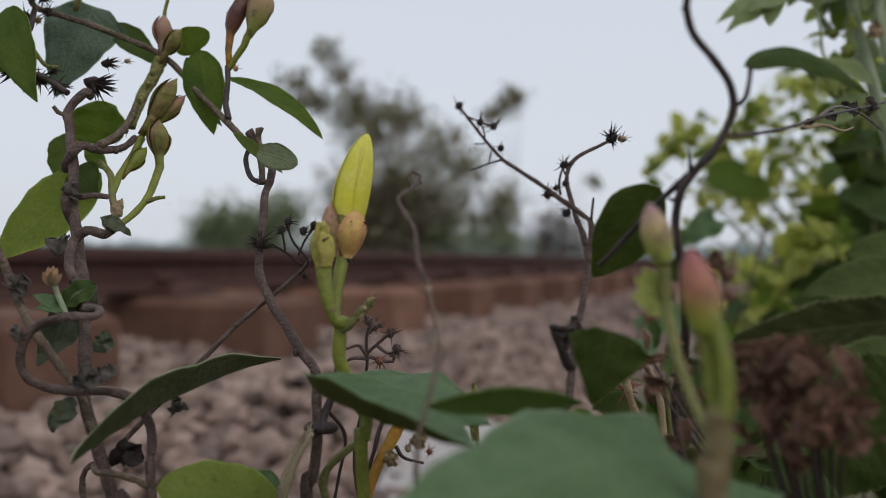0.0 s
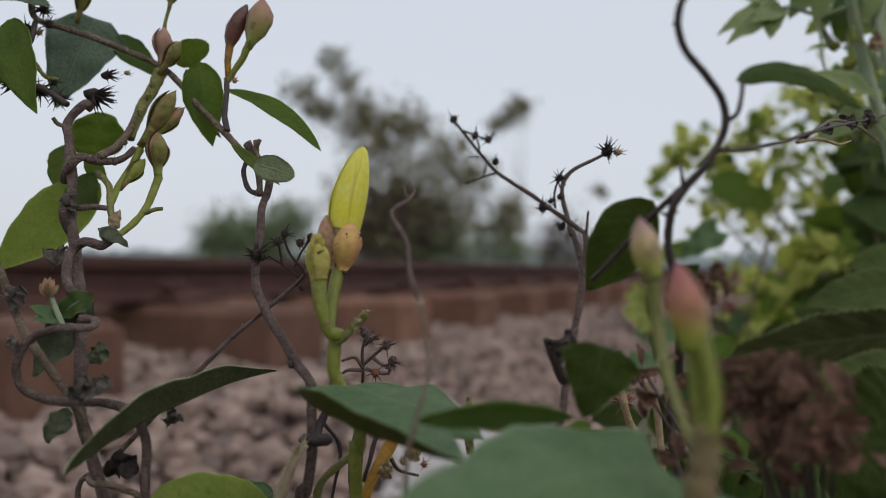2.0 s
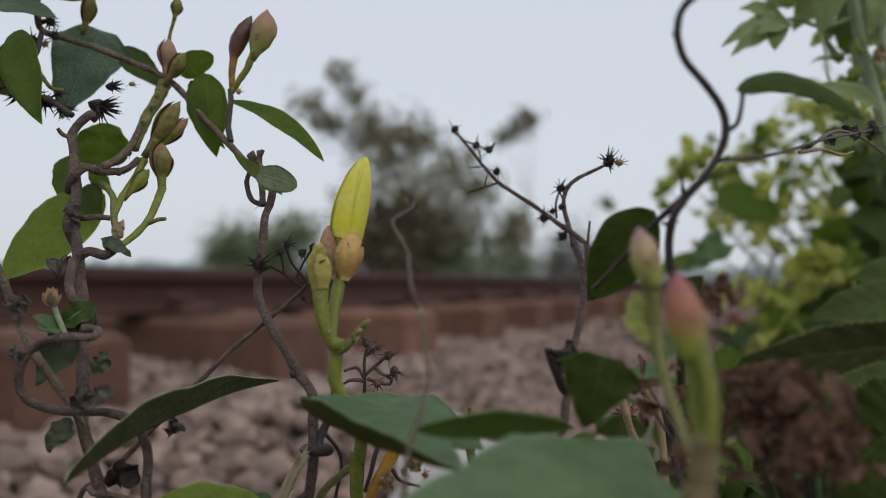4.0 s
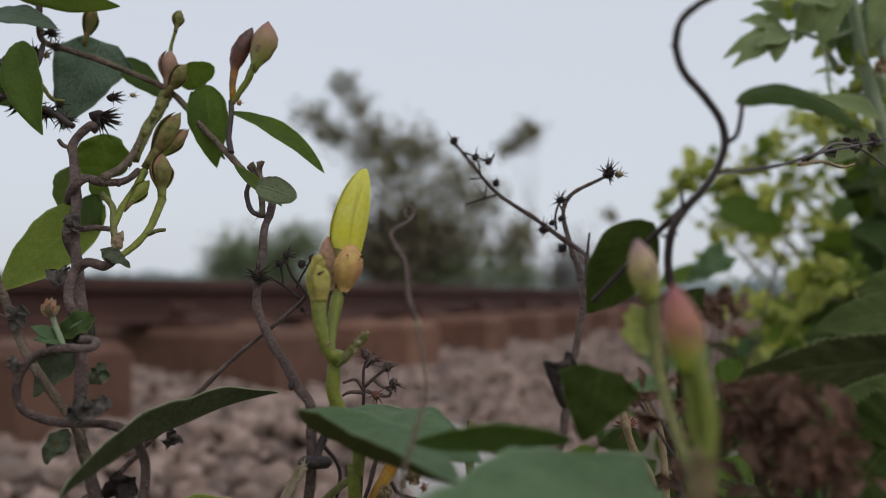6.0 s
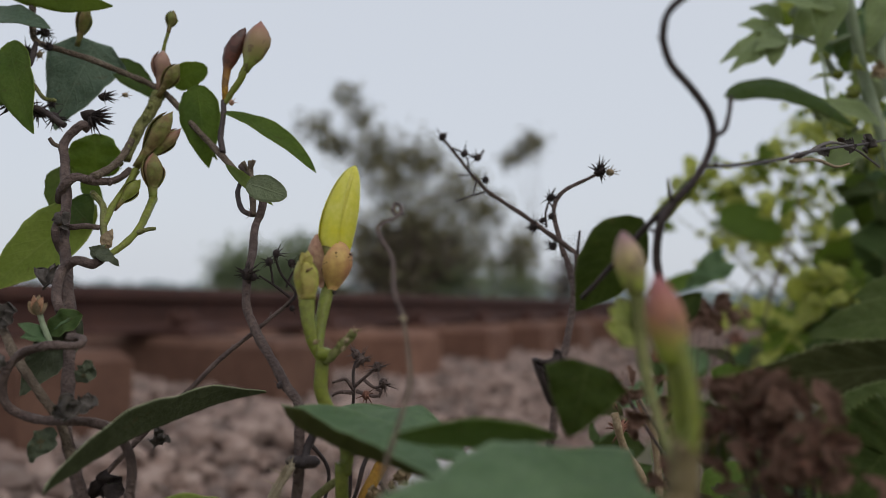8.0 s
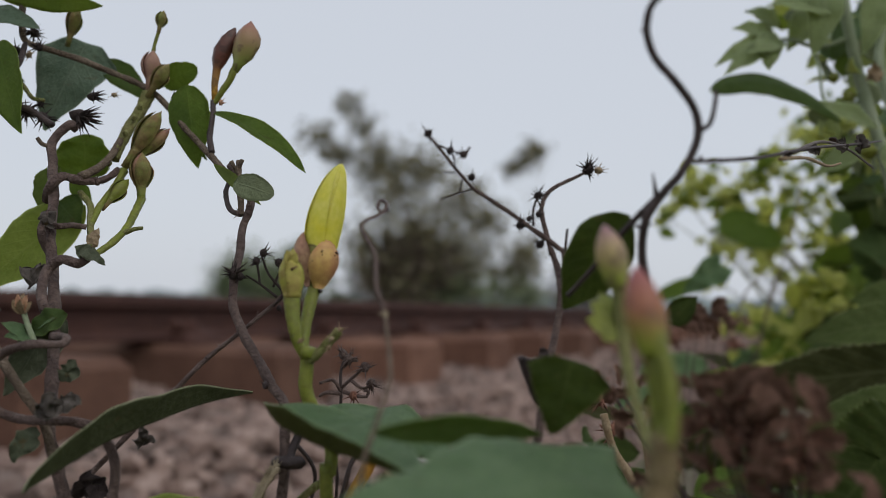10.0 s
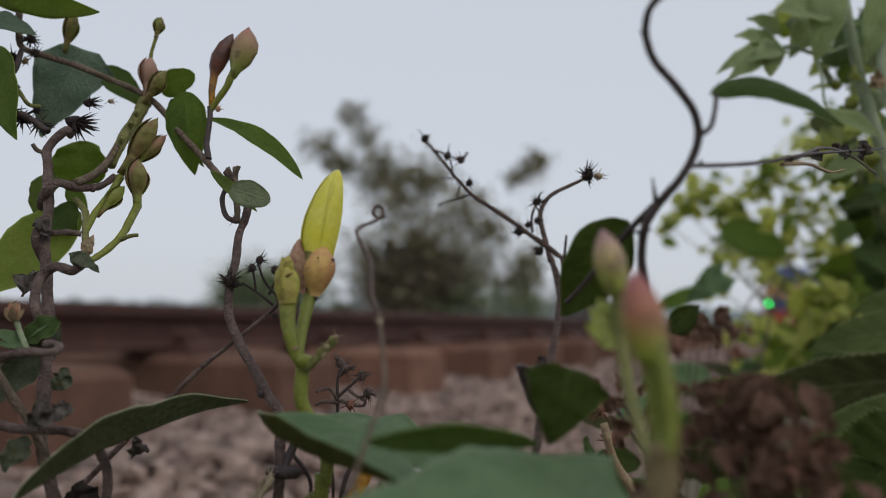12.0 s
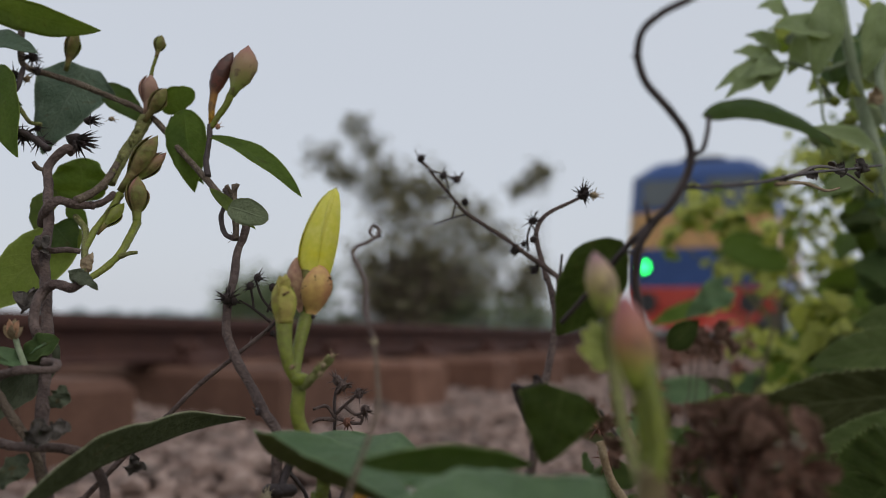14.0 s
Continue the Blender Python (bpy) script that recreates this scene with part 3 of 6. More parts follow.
def track():
    t = new("railway_track")
    t.matrix_basis = LINE
    tagged(t, "rusty steel railway track on worn concrete sleepers in ballast", "railway track")
    h0 = RAIL_TOP - 0.112
    for x in (-NEAR_RAIL, -NEAR_RAIL - GAUGE):
        half = [(0.055, 0), (0.055, 0.008), (0.018, 0.017), (0.007, 0.026), (0.007, 0.076), (0.029, 0.083), (0.029, 0.104), (0.023, 0.111)]
        prof = [(x + a, h0 + b) for a, b in half] + [(x - a, h0 + b) for a, b in reversed(half)]
        v, f = extrude_profile(prof, -6, 420, 6)
        rail = new("rail", mesh_of("rail", v, f, [RUST], smooth=False))
        rail.parent = t
        tagged(rail, "rusty steel rail with a dulled head")
        w = new("tread", mesh_of("tread", *box_data(x - 0.022, x + 0.022, -6, 420, RAIL_TOP - 0.004, RAIL_TOP + 0.002), [TREAD], smooth=False))
        w.parent = rail
    me = mesh_of("sleeper", *box_data(-1.375, 1.375, -0.125, 0.125, -0.2, 0, 0.02), [CONCRETE], smooth=False)
    plate = box_data(-0.16, 0.16, -0.09, 0.09, -0.002, 0.0085, 0.003)
    lug = [box_data(0.06, 0.13, -0.07, 0.07, 0.0, 0.03, 0.012), lathe((0.092, -0.012, 0.025), (0.092, -0.012, 0.062), [(0, 0.022), (0.6, 0.02), (1, 0.012)], 8),
           lathe((0.09, 0.07, 0.02), (0.085, -0.08, 0.05), [(0, 0.012), (0.5, 0.014), (1, 0.01)], 8), lathe((0.075, 0.03, 0.03), (0.075, -0.05, 0.034), [(0, 0.012), (1, 0.012)], 8)]
    lug2 = [([(-x, -y, z) for x, y, z in v], f) for v, f in lug]
    cv, cf = join_data([plate] + lug + lug2)
    clip = mesh_of("rail_chair", cv, cf, [RUST], smooth=False)
    for k in range(-12, 70):
        y = FIRST - 0.125 + k * PITCH
        s = new("sleeper", me)
        s.parent, s.location = t, (-SLEEPER_END - 1.375, y, SLEEPER_TOP)
        s.rotation_euler = (0, 0, 0.012 * math.sin(k * 7.3))
        if k < 34:
            for x in (-NEAR_RAIL, -NEAR_RAIL - GAUGE):
                c = new("rail_chair", clip)
                c.parent, c.location = t, (x, y, SLEEPER_TOP)


ground()
BED = ballast()
track()


# ---- the locomotive, front at its origin, facing down the line ----
def loco():
    ob = new("locomotive")
    tagged(ob, "blue diesel locomotive with an orange band and red buffer beam", "locomotive")
    def piece(name, data, mat, parent=ob, label=""):
        p = new(name, mesh_of(name, *data, [mat], smooth=False))
        p.parent = parent
        return tagged(p, label)
    def shell(z0, z1, w0, w1, y0=0.0, y1=14.0, lean=0.0):
        c = 0.22
        prof = lambda w, y: [(-w, y1), (-w, y + c), (-w + c, y), (w - c, y), (w, y + c), (w, y1)]
        lo, hi = prof(w0, y0), prof(w1, y0 + lean)
        v = [(x, y, z0) for x, y in lo] + [(x, y, z1) for x, y in hi]
        f = [(i, (i + 1) % 6, (i + 1) % 6 + 6, i + 6) for i in range(6)] + [tuple(range(5, -1, -1)), tuple(range(6, 12))]
        return v, f
    body = piece("body", shell(0.95, 1.72, 1.40, 1.40), BLUE)
    piece("orange_band", shell(1.72, 2.45, 1.402, 1.402), BUFF, body, "orange painted band")
    piece("window_band", shell(2.45, 3.22, 1.40, 1.36, 0.0, 14.0, 0.10), BLUE, body)
    roof = piece("roof", shell(3.22, 3.52, 1.36, 0.98, 0.10, 14.0, 0.25), BLUE)
    piece("horn_box", shell(3.52, 3.66, 0.55, 0.45, 0.45, 2.0, 0.1), IRON, roof)
    for x in (-1, 1):
        piece("windscreen", ([(x * 0.14, -0.006, 2.56), (x * 1.12, -0.006, 2.56), (x * 1.10, 0.068, 3.12), (x * 0.14, 0.068, 3.12), (x * 0.14, 0.03, 2.56), (x * 1.12, 0.03, 2.56), (x * 1.10, 0.11, 3.12), (x * 0.14, 0.11, 3.12)],
              [(0, 1, 2, 3), (4, 7, 6, 5), (0, 4, 5, 1), (1, 5, 6, 2), (2, 6, 7, 3), (3, 7, 4, 0)]), PANE, body, "grey windscreen pane")
        v, f = lathe((x * 1.08, 0.02, 1.35), (x * 1.08, -0.06, 1.35), [(0, 0.15), (0.5, 0.15), (1, 0.13)], 16)
        case = piece("headlight", (v, f), IRON, body, "round headlight in a dark ring")
        v, f = lathe((x * 1.08, -0.055, 1.35), (x * 1.08, -0.075, 1.35), [(0, 0.115), (1, 0.10)], 16)
        piece("lens", (v, f), LAMP_G if x < 0 else LAMP_W, case, "glowing green lens" if x < 0 else "glowing white lens")
        v, f = lathe((x * 0.98, 0.0, 0.62), (x * 0.98, -0.45, 0.62), [(0, 0.09), (0.75, 0.09), (0.76, 0.22), (1, 0.21)], 16)
        piece("buffer", (v, f), IRON)
        piece("handrail", tube_data([(x * 1.34, -0.05, 0.9), (x * 1.36, -0.08, 1.6), (x * 1.34, -0.03, 2.3)], 0.02, 0.02, 6, 3, 0), STRAW)
        for y in (1.6, 3.4, 5.2, 9.0, 10.8, 12.6):
            v, f = lathe((x * 0.76, y, 0.46), (x * 0.90, y, 0.46), [(0, 0.50), (0.3, 0.50), (0.31, 0.46), (1, 0.45)], 20)
            piece("wheel", (v, f), IRON)
    piece("underframe", box_data(-1.3, 1.3, 0.15, 13.9, 0.75, 0.95, 0.02), IRON)
    piece("buffer_beam", box_data(-1.38, 1.38, -0.04, 0.14, 0.45, 0.94, 0.03), RED, ob, "red painted buffer beam")
    piece("rail_guard", ([(-1.2, -0.02, 0.45), (1.2, -0.02, 0.45), (0.9, -0.22, 0.12), (-0.9, -0.22, 0.12), (-1.2, 0.06, 0.45), (1.2, 0.06, 0.45), (0.9, -0.14, 0.12), (-0.9, -0.14, 0.12)],
          [(0, 3, 2, 1), (4, 5, 6, 7), (0, 1, 5, 4), (1, 2, 6, 5), (2, 3, 7, 6), (3, 0, 4, 7)]), RED)
    piece("coupler", box_data(-0.11, 0.11, -0.5, 0.1, 0.5, 0.72, 0.03), IRON)
    piece("bogie", box_data(-0.95, 0.95, 0.8, 6.0, 0.3, 0.75, 0.04), IRON)
    piece("bogie", box_data(-0.95, 0.95, 8.2, 13.4, 0.3, 0.75, 0.04), IRON)
    return ob


LOCO = loco()


# ---- trees and bushes beyond the line ----
def crown_data(rnd, balls, size, per):
    """Many single leaves in uneven clumps. balls: centre, radius."""
    verts, faces = [], []
    for c, r in balls:
        c = Vector(c)
        for _ in range(int(per * (r ** 1.6))):
            d = Vector((rnd.gauss(0, 0.5), rnd.gauss(0, 0.5), rnd.gauss(0, 0.45))) * r
            p = c + d
            a = Vector((rnd.gauss(0, 1), rnd.gauss(0, 1), rnd.gauss(-0.2, 0.7))).normalized()
            b = a.orthogonal().normalized()
            b = (b * math.cos(rnd.random() * 6) + a.cross(b) * math.sin(rnd.random() * 6)).normalized()
            l, w = size * rnd.uniform(0.6, 1.5), size * rnd.uniform(0.25, 0.5)
            o = len(verts)
            verts += [p - a * l / 2, p + b * w / 2 - a * l * 0.1, p + a * l / 2, p - b * w / 2 - a * l * 0.1 + a.cross(b) * w * 0.2]
            faces.append((o, o + 1, o + 2, o + 3))
    return verts, faces


def tree(base, balls, size, per, mat, label, seed, trunk_r=0.2):
    rnd = random.Random(seed)
    base = Vector(base)
    t = thing("tree", base, label, "tree")
    mid = sum((Vector(c) for c, _ in balls), Vector()) / len(balls)
    fork = base.lerp(Vector((mid.x, mid.y, mid.z)), 0.55)
    part("trunk", mesh_of("trunk", *tube_data([base - Vector((0, 0, 0.3)), base.lerp(fork, 0.5) + Vector((0.15, 0, 0)), fork], trunk_r, trunk_r * 0.6, 8, 5, 0.1), [TRUNK]), t)
    for c, r in balls:
        c = Vector(c)
        m = fork.lerp(c, 0.5) + Vector((rnd.uniform(-0.3, 0.3), 0, rnd.uniform(0, 0.4)))
        part("limb", mesh_of("limb", *tube_data([fork, m, c], trunk_r * 0.4, trunk_r * 0.08, 6, 4, 0.1), [TRUNK]), t)
    part("crown", mesh_of("crown", *crown_data(rnd, balls, size, per), [mat], smooth=False), t)
    return t


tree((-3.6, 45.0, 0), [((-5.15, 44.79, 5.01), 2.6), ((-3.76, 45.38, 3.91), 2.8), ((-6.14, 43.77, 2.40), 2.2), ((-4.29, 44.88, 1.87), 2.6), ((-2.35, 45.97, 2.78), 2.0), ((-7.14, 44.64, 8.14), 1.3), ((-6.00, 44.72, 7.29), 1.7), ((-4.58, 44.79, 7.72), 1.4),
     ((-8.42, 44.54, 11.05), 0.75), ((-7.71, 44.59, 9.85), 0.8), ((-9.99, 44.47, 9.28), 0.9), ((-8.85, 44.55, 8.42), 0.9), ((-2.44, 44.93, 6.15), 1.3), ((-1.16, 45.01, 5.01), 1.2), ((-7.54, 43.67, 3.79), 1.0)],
     0.46, 190, FAR_LEAF_HAZED, "tall straggly tree with thin grey-green crown, paled by painted haze", 3)
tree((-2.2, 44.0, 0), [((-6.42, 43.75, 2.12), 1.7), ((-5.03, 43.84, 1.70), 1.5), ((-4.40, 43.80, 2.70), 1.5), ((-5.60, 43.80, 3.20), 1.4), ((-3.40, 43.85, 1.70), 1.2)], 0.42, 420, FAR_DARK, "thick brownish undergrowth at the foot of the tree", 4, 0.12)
tree((1.0, 45.5, 0), [((0.69, 45.07, 8.29), 0.75), ((-0.08, 45.04, 7.72), 0.55), ((1.26, 45.10, 8.67), 0.5), ((0.55, 45.13, 3.31), 1.1), ((0.26, 45.12, 2.17), 1.3), ((5.10, 45.36, 4.39), 0.4)], 0.4, 300, FAR_LEAF_HAZED, "slender tree with drooping grey-green sprays, paled by painted haze", 5, 0.08)
tree((-9.5, 42.0, 0), [((-12.90, 41.39, 2.04), 1.3), ((-11.71, 41.46, 1.77), 1.5), ((-9.85, 41.56, 2.57), 1.2), ((-10.64, 41.53, 1.51), 1.4), ((-13.30, 41.38, 1.37), 1.0)], 0.36, 560, GREEN_BUSH, "leafy green bushes in the field", 6, 0.1)
tree((0.5, 46.0, 0), [((-3.60, 43.42, 1.41), 1.0), ((-2.22, 43.49, 1.55), 1.1), ((-0.72, 44.08, 1.43), 1.2), ((0.81, 44.16, 1.29), 1.1), ((-8.65, 43.64, 1.14), 0.9)], 0.36, 240, GREEN_BUSH, "low green bushes below the trees", 7, 0.08)
tree((4.0, 45.0, 0), [((3.25, 45.29, 2.31), 1.1), ((3.68, 45.32, 1.31), 1.2), ((2.54, 45.26, 1.31), 1.0)], 0.36, 260, FAR_DARK, "small dark leafy tree beyond the track", 8, 0.1)


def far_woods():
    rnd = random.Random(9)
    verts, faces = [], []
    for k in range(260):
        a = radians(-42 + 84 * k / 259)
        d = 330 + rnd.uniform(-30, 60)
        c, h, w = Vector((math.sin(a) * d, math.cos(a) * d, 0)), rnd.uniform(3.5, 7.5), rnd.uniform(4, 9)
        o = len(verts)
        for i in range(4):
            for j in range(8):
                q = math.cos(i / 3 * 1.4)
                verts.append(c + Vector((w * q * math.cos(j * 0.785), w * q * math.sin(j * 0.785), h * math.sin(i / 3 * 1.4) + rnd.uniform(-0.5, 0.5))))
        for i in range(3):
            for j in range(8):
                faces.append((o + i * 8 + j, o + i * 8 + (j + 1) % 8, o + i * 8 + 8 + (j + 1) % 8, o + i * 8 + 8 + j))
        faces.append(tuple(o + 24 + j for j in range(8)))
    tagged(new("far_woods", mesh_of("far_woods", verts, faces, [FAR_WOOD_HAZED])), "line of far trees on the horizon, haze put into their pale colour", "trees", kind="stuff")


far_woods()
CAMWARD, UP = (0.05, -1, 0.1), (0, -0.25, 1)

# ---- the twining vine with its double stem, leaves and clustered buds ----
vine = thing("twining_vine", (-0.10, 0.30, 0), "twining woody vine with green leaves and clustered speckled buds", "vine")
stem("stem", [(-0.10, 0.30, 0.0), (-0.085, 0.30, 0.2), (-0.0929, 0.2987, 0.3743), (-0.0976, 0.2982, 0.3929), (-0.1026, 0.2978, 0.4085), (-0.1054, 0.2975, 0.4209), (-0.1075, 0.3022, 0.4359), (-0.1127, 0.3117, 0.4515), (-0.1179, 0.3193, 0.4632), (-0.1229, 0.3259, 0.4755), (-0.1263, 0.3336, 0.4868), (-0.1307, 0.3402, 0.4994), (-0.1325, 0.3430, 0.5073), (-0.1282, 0.3452, 0.5132), (-0.1267, 0.3473, 0.5123)], 2.6, 2.1, BARK, vine, "grey-brown woody twining stem")
stem("stem", [(-0.1148, 0.3137, 0.4481), (-0.1136, 0.3077, 0.4524), (-0.1159, 0.3095, 0.4573), (-0.1161, 0.3134, 0.4639), (-0.1123, 0.3136, 0.4667), (-0.1073, 0.3139, 0.4657), (-0.1049, 0.3160, 0.4681)], 2.0, 1.9, BARK, vine)
stem("stem", [(-0.1224, 0.3250, 0.4694), (-0.1226, 0.3209, 0.4735), (-0.1223, 0.3209, 0.4786), (-0.1206, 0.3229, 0.4826)], 1.7, 1.7, BARK, vine)
stem("stem", [(-0.1242, 0.3248, 0.4780), (-0.1186, 0.3231, 0.4774), (-0.1152, 0.3253, 0.4779), (-0.1122, 0.3275, 0.4775)], 1.4, 1.2, BARK, vine)
stem("stem", [(-0.1304, 0.3374, 0.4872), (-0.1269, 0.3325, 0.4911), (-0.1241, 0.3346, 0.4944), (-0.1196, 0.3389, 0.4935), (-0.1153, 0.3441, 0.4948), (-0.1134, 0.3512, 0.4990)], 2.4, 1.6, BARK, vine)
stem("stem", [(-0.1200, 0.3379, 0.4948), (-0.1167, 0.3430, 0.4984), (-0.1157, 0.3510, 0.5046), (-0.1154, 0.3560, 0.5103)], 2.0, 1.6, BARK_PALE, vine)
stem("stub", [(-0.1325, 0.3431, 0.5054), (-0.1347, 0.3409, 0.5060), (-0.1362, 0.3398, 0.5080)], 1.2, 0.9, BARK_PALE, vine)
stem("stem", [(-0.14, 0.29, 0.0), (-0.14, 0.29, 0.2), (-0.1503, 0.3000, 0.4200), (-0.1409, 0.2999, 0.4707), (-0.1314, 0.3006, 0.4593), (-0.1282, 0.3009, 0.4510), (-0.1193, 0.2965, 0.4387), (-0.1114, 0.2950, 0.4296), (-0.1060, 0.2954, 0.4219), (-0.1021, 0.2958, 0.4119)], 1.7, 1.8, BARK_PALE, vine)
stem("stem", [(-0.1063, 0.2991, 0.4448), (-0.1002, 0.2945, 0.4446), (-0.0999, 0.2905, 0.4430), (-0.1072, 0.2881, 0.4429), (-0.1154, 0.2897, 0.4400), (-0.1204, 0.2915, 0.4330), (-0.1201, 0.2936, 0.4267), (-0.1144, 0.2950, 0.4232), (-0.1037, 0.2905, 0.4231), (-0.0955, 0.2930, 0.4226), (-0.0895, 0.2954, 0.4190), (-0.0863, 0.2966, 0.4112), (-0.0866, 0.2968, 0.3996), (-0.0857, 0.2970, 0.3858), (-0.075, 0.30, 0.2), (-0.08, 0.31, 0.0)], 1.6, 1.9, BARK, vine, "stem coiled into a loose loop")
stem("stem", [(-0.1008, 0.2929, 0.4026), (-0.0988, 0.2911, 0.4014), (-0.0946, 0.2913, 0.4011), (-0.0898, 0.2946, 0.3986), (-0.0872, 0.2968, 0.3963)], 1.1, 1.3, BARK_PALE, vine)
stem("stem", [(-0.1723, 0.3577, 0.5228), (-0.1617, 0.3532, 0.5257), (-0.1514, 0.3488, 0.5217), (-0.1428, 0.3473, 0.5185), (-0.1343, 0.3459, 0.5134)], 1.7, 1.5, BARK_DARK, vine)
stem("stem", [(-0.19, 0.37, 0.0), (-0.19, 0.37, 0.3), (-0.1822, 0.3667, 0.5634), (-0.1690, 0.3673, 0.5736), (-0.1593, 0.3659, 0.5640), (-0.1574, 0.3641, 0.5551), (-0.1549, 0.3634, 0.5474), (-0.1463, 0.3659, 0.5448), (-0.1347, 0.3676, 0.5411), (-0.1234, 0.3702, 0.5367), (-0.1149, 0.3707, 0.5331), (-0.1065, 0.3693, 0.5270), (-0.0968, 0.3649, 0.5166), (-0.0861, 0.3576, 0.5072), (-0.0772, 0.3492, 0.4994), (-0.0700, 0.3436, 0.4945)], 1.5, 1.6, BARK_PALE, vine, "brown runner hung with buds")
stem("stem", [(-0.0827, 0.3548, 0.5056), (-0.0846, 0.3576, 0.5122), (-0.0847, 0.3605, 0.5206), (-0.0854, 0.3614, 0.5251)], 1.5, 1.2, BARK_DARK, vine)
# the second twining stem, with the knot of dry bracts
stem("stem", [(-0.0724, 0.3455, 0.4961), (-0.0731, 0.3415, 0.4901), (-0.0702, 0.3377, 0.4842), (-0.0666, 0.3359, 0.4828)], 1.1, 1.2, BARK_DARK, vine)
stem("stem", [(-0.0688, 0.3406, 0.5003), (-0.0681, 0.3387, 0.4939), (-0.0667, 0.3369, 0.4868), (-0.0658, 0.3350, 0.4822)], 1.4, 1.4, BARK_PALE, vine)
stem("stem", [(-0.0736, 0.3464, 0.4999), (-0.0688, 0.3427, 0.4948), (-0.0642, 0.3390, 0.4898), (-0.0634, 0.3361, 0.4841), (-0.0649, 0.3341, 0.4786), (-0.0641, 0.3292, 0.4704), (-0.0636, 0.3233, 0.4633), (-0.0630, 0.3204, 0.4548), (-0.0593, 0.3167, 0.4474), (-0.0534, 0.3131, 0.4394), (-0.0474, 0.3086, 0.4317), (-0.0431, 0.3059, 0.4265), (-0.0424, 0.3040, 0.4173), (-0.0416, 0.3021, 0.4099), (-0.0431, 0.3022, 0.3974), (-0.0439, 0.3024, 0.3803), (-0.03, 0.31, 0.2), (-0.03, 0.32, 0.0)], 1.7, 2.2, BARK, vine, "brown twining stem with small knots")
stem("stem", [(-0.0374, 0.3112, 0.4275), (-0.0378, 0.3062, 0.4218), (-0.0399, 0.3032, 0.4152), (-0.0399, 0.2992, 0.4112)], 1.6, 1.6, BARK_DARK, vine)
part("collar", mesh_of("collar", *lathe((-0.0454, 0.3019, 0.4119), (-0.0358, 0.3004, 0.4123), [(0, 0.0006), (0.12, 0.0016), (0.5, 0.0019), (0.88, 0.0016), (1, 0.0006)], 8, 3, 0.15), [BARK_DARK]), vine)
seed_head(vine, (-0.0490, 0.3075, 0.4318), 4.2, 5, 31, BARK_DARK, name="knot")
seed_head(vine, (-0.0664, 0.3350, 0.4827), 4.5, 4, 33, BARK, name="knot")
seed_head(vine, (-0.0630, 0.3203, 0.4632), 7.5, 26, 32, SEED, 0.1, name="bract_ring", label="ring of dark dry bracts on the stem")
for tip in ((-0.0708, 0.3385, 0.5000), (-0.0671, 0.3387, 0.5004)):
    stem("stub", [(-0.0689, 0.3397, 0.4962), tip], 0.9, 1.0, BARK_PALE, vine)
seed_head(vine, (-0.1282, 0.3502, 0.5177), 11, 90, 34, SEED, 0.3, (2.4, -0.3, -0.6), label="dark spiky dry flower head")
seed_head(vine, (-0.1233, 0.3504, 0.5242), 7, 24, 35, SEED, 0.2, (2.2, 0, 0.2), label="dark dry bracts")
seed_head(vine, (-0.1204, 0.3605, 0.5272), 4, 8, 36, HUSK, 0, (1, 0, -0.2))
seed_head(vine, (-0.1503, 0.3636, 0.5454), 6, 14, 37, SEED, 0, (0, 0, 1))
seed_head(vine, (-0.1522, 0.3606, 0.5420), 5, 12, 38, HUSK, 0, (-0.4, 0, -1))
seed_head(vine, (-0.1568, 0.3515, 0.5223), 9, 14, 39, SEED, 0, (-0.4, 0, -1))
seed_head(vine, (-0.1424, 0.3523, 0.5224), 5, 12, 40, SEED, 0, (0.4, 0, -1))
for i, (at, sz) in enumerate((((-0.1554, 0.3526, 0.5220), 12), ((-0.1457, 0.3492, 0.5192), 9), ((-0.1613, 0.3542, 0.5297), 9), ((-0.1567, 0.3603, 0.5434), 7), ((-0.1400, 0.3495, 0.5170), 8), ((-0.1523, 0.3635, 0.5508), 7))):
    seed_head(vine, at, sz, 26, 150 + i, SEED, 0.1, (0.3, 0, -0.4))
stem("stem", [(-0.1704, 0.3576, 0.5405), (-0.1584, 0.3543, 0.5336), (-0.1526, 0.3546, 0.5365), (-0.1523, 0.3585, 0.5454)], 1.4, 1.2, BARK_DARK, vine)
stem("stem", [(-0.1502, 0.3538, 0.5295), (-0.1448, 0.3512, 0.5241), (-0.1406, 0.3514, 0.5231)], 0.9, 0.7, STALK_DULL, vine)
# leaves of the vine
leaf(vine, (-0.1758, 0.3634, 0.5351), (-0.1534, 0.3606, 0.5324), 0.012, (0.1, -1, 0.3), (LEAF, LEAF_U))
leaf(vine, (-0.1590, 0.3532, 0.5442), (-0.1417, 0.3395, 0.5095), 0.0150, (-0.2, -1, 0.3), (FRESH, LEAF_U), "narrow green leaf", shape="ovate", bend=0.04, fold=0.25)
leaf(vine, (-0.1431, 0.3840, 0.5531), (-0.1528, 0.3738, 0.5177), 0.034, (0.1, -1, 0.15), (GREY, GREY_U), "dull grey-green triangular leaf", shape="delta", bend=0.03, fold=0.06, wave=0.03)
leaf(vine, (-0.1369, 0.3844, 0.5461), (-0.1179, 0.3856, 0.5307), 0.0105, (0.1, -1, 0.5), (LEAF, LEAF_U))
leaf(vine, (-0.1094, 0.3760, 0.5353), (-0.0951, 0.3718, 0.5396), 0.0105, (0.2, -1, -0.2), (FRESH, LEAF_U), shape="round", bend=0.05, fold=0.1)
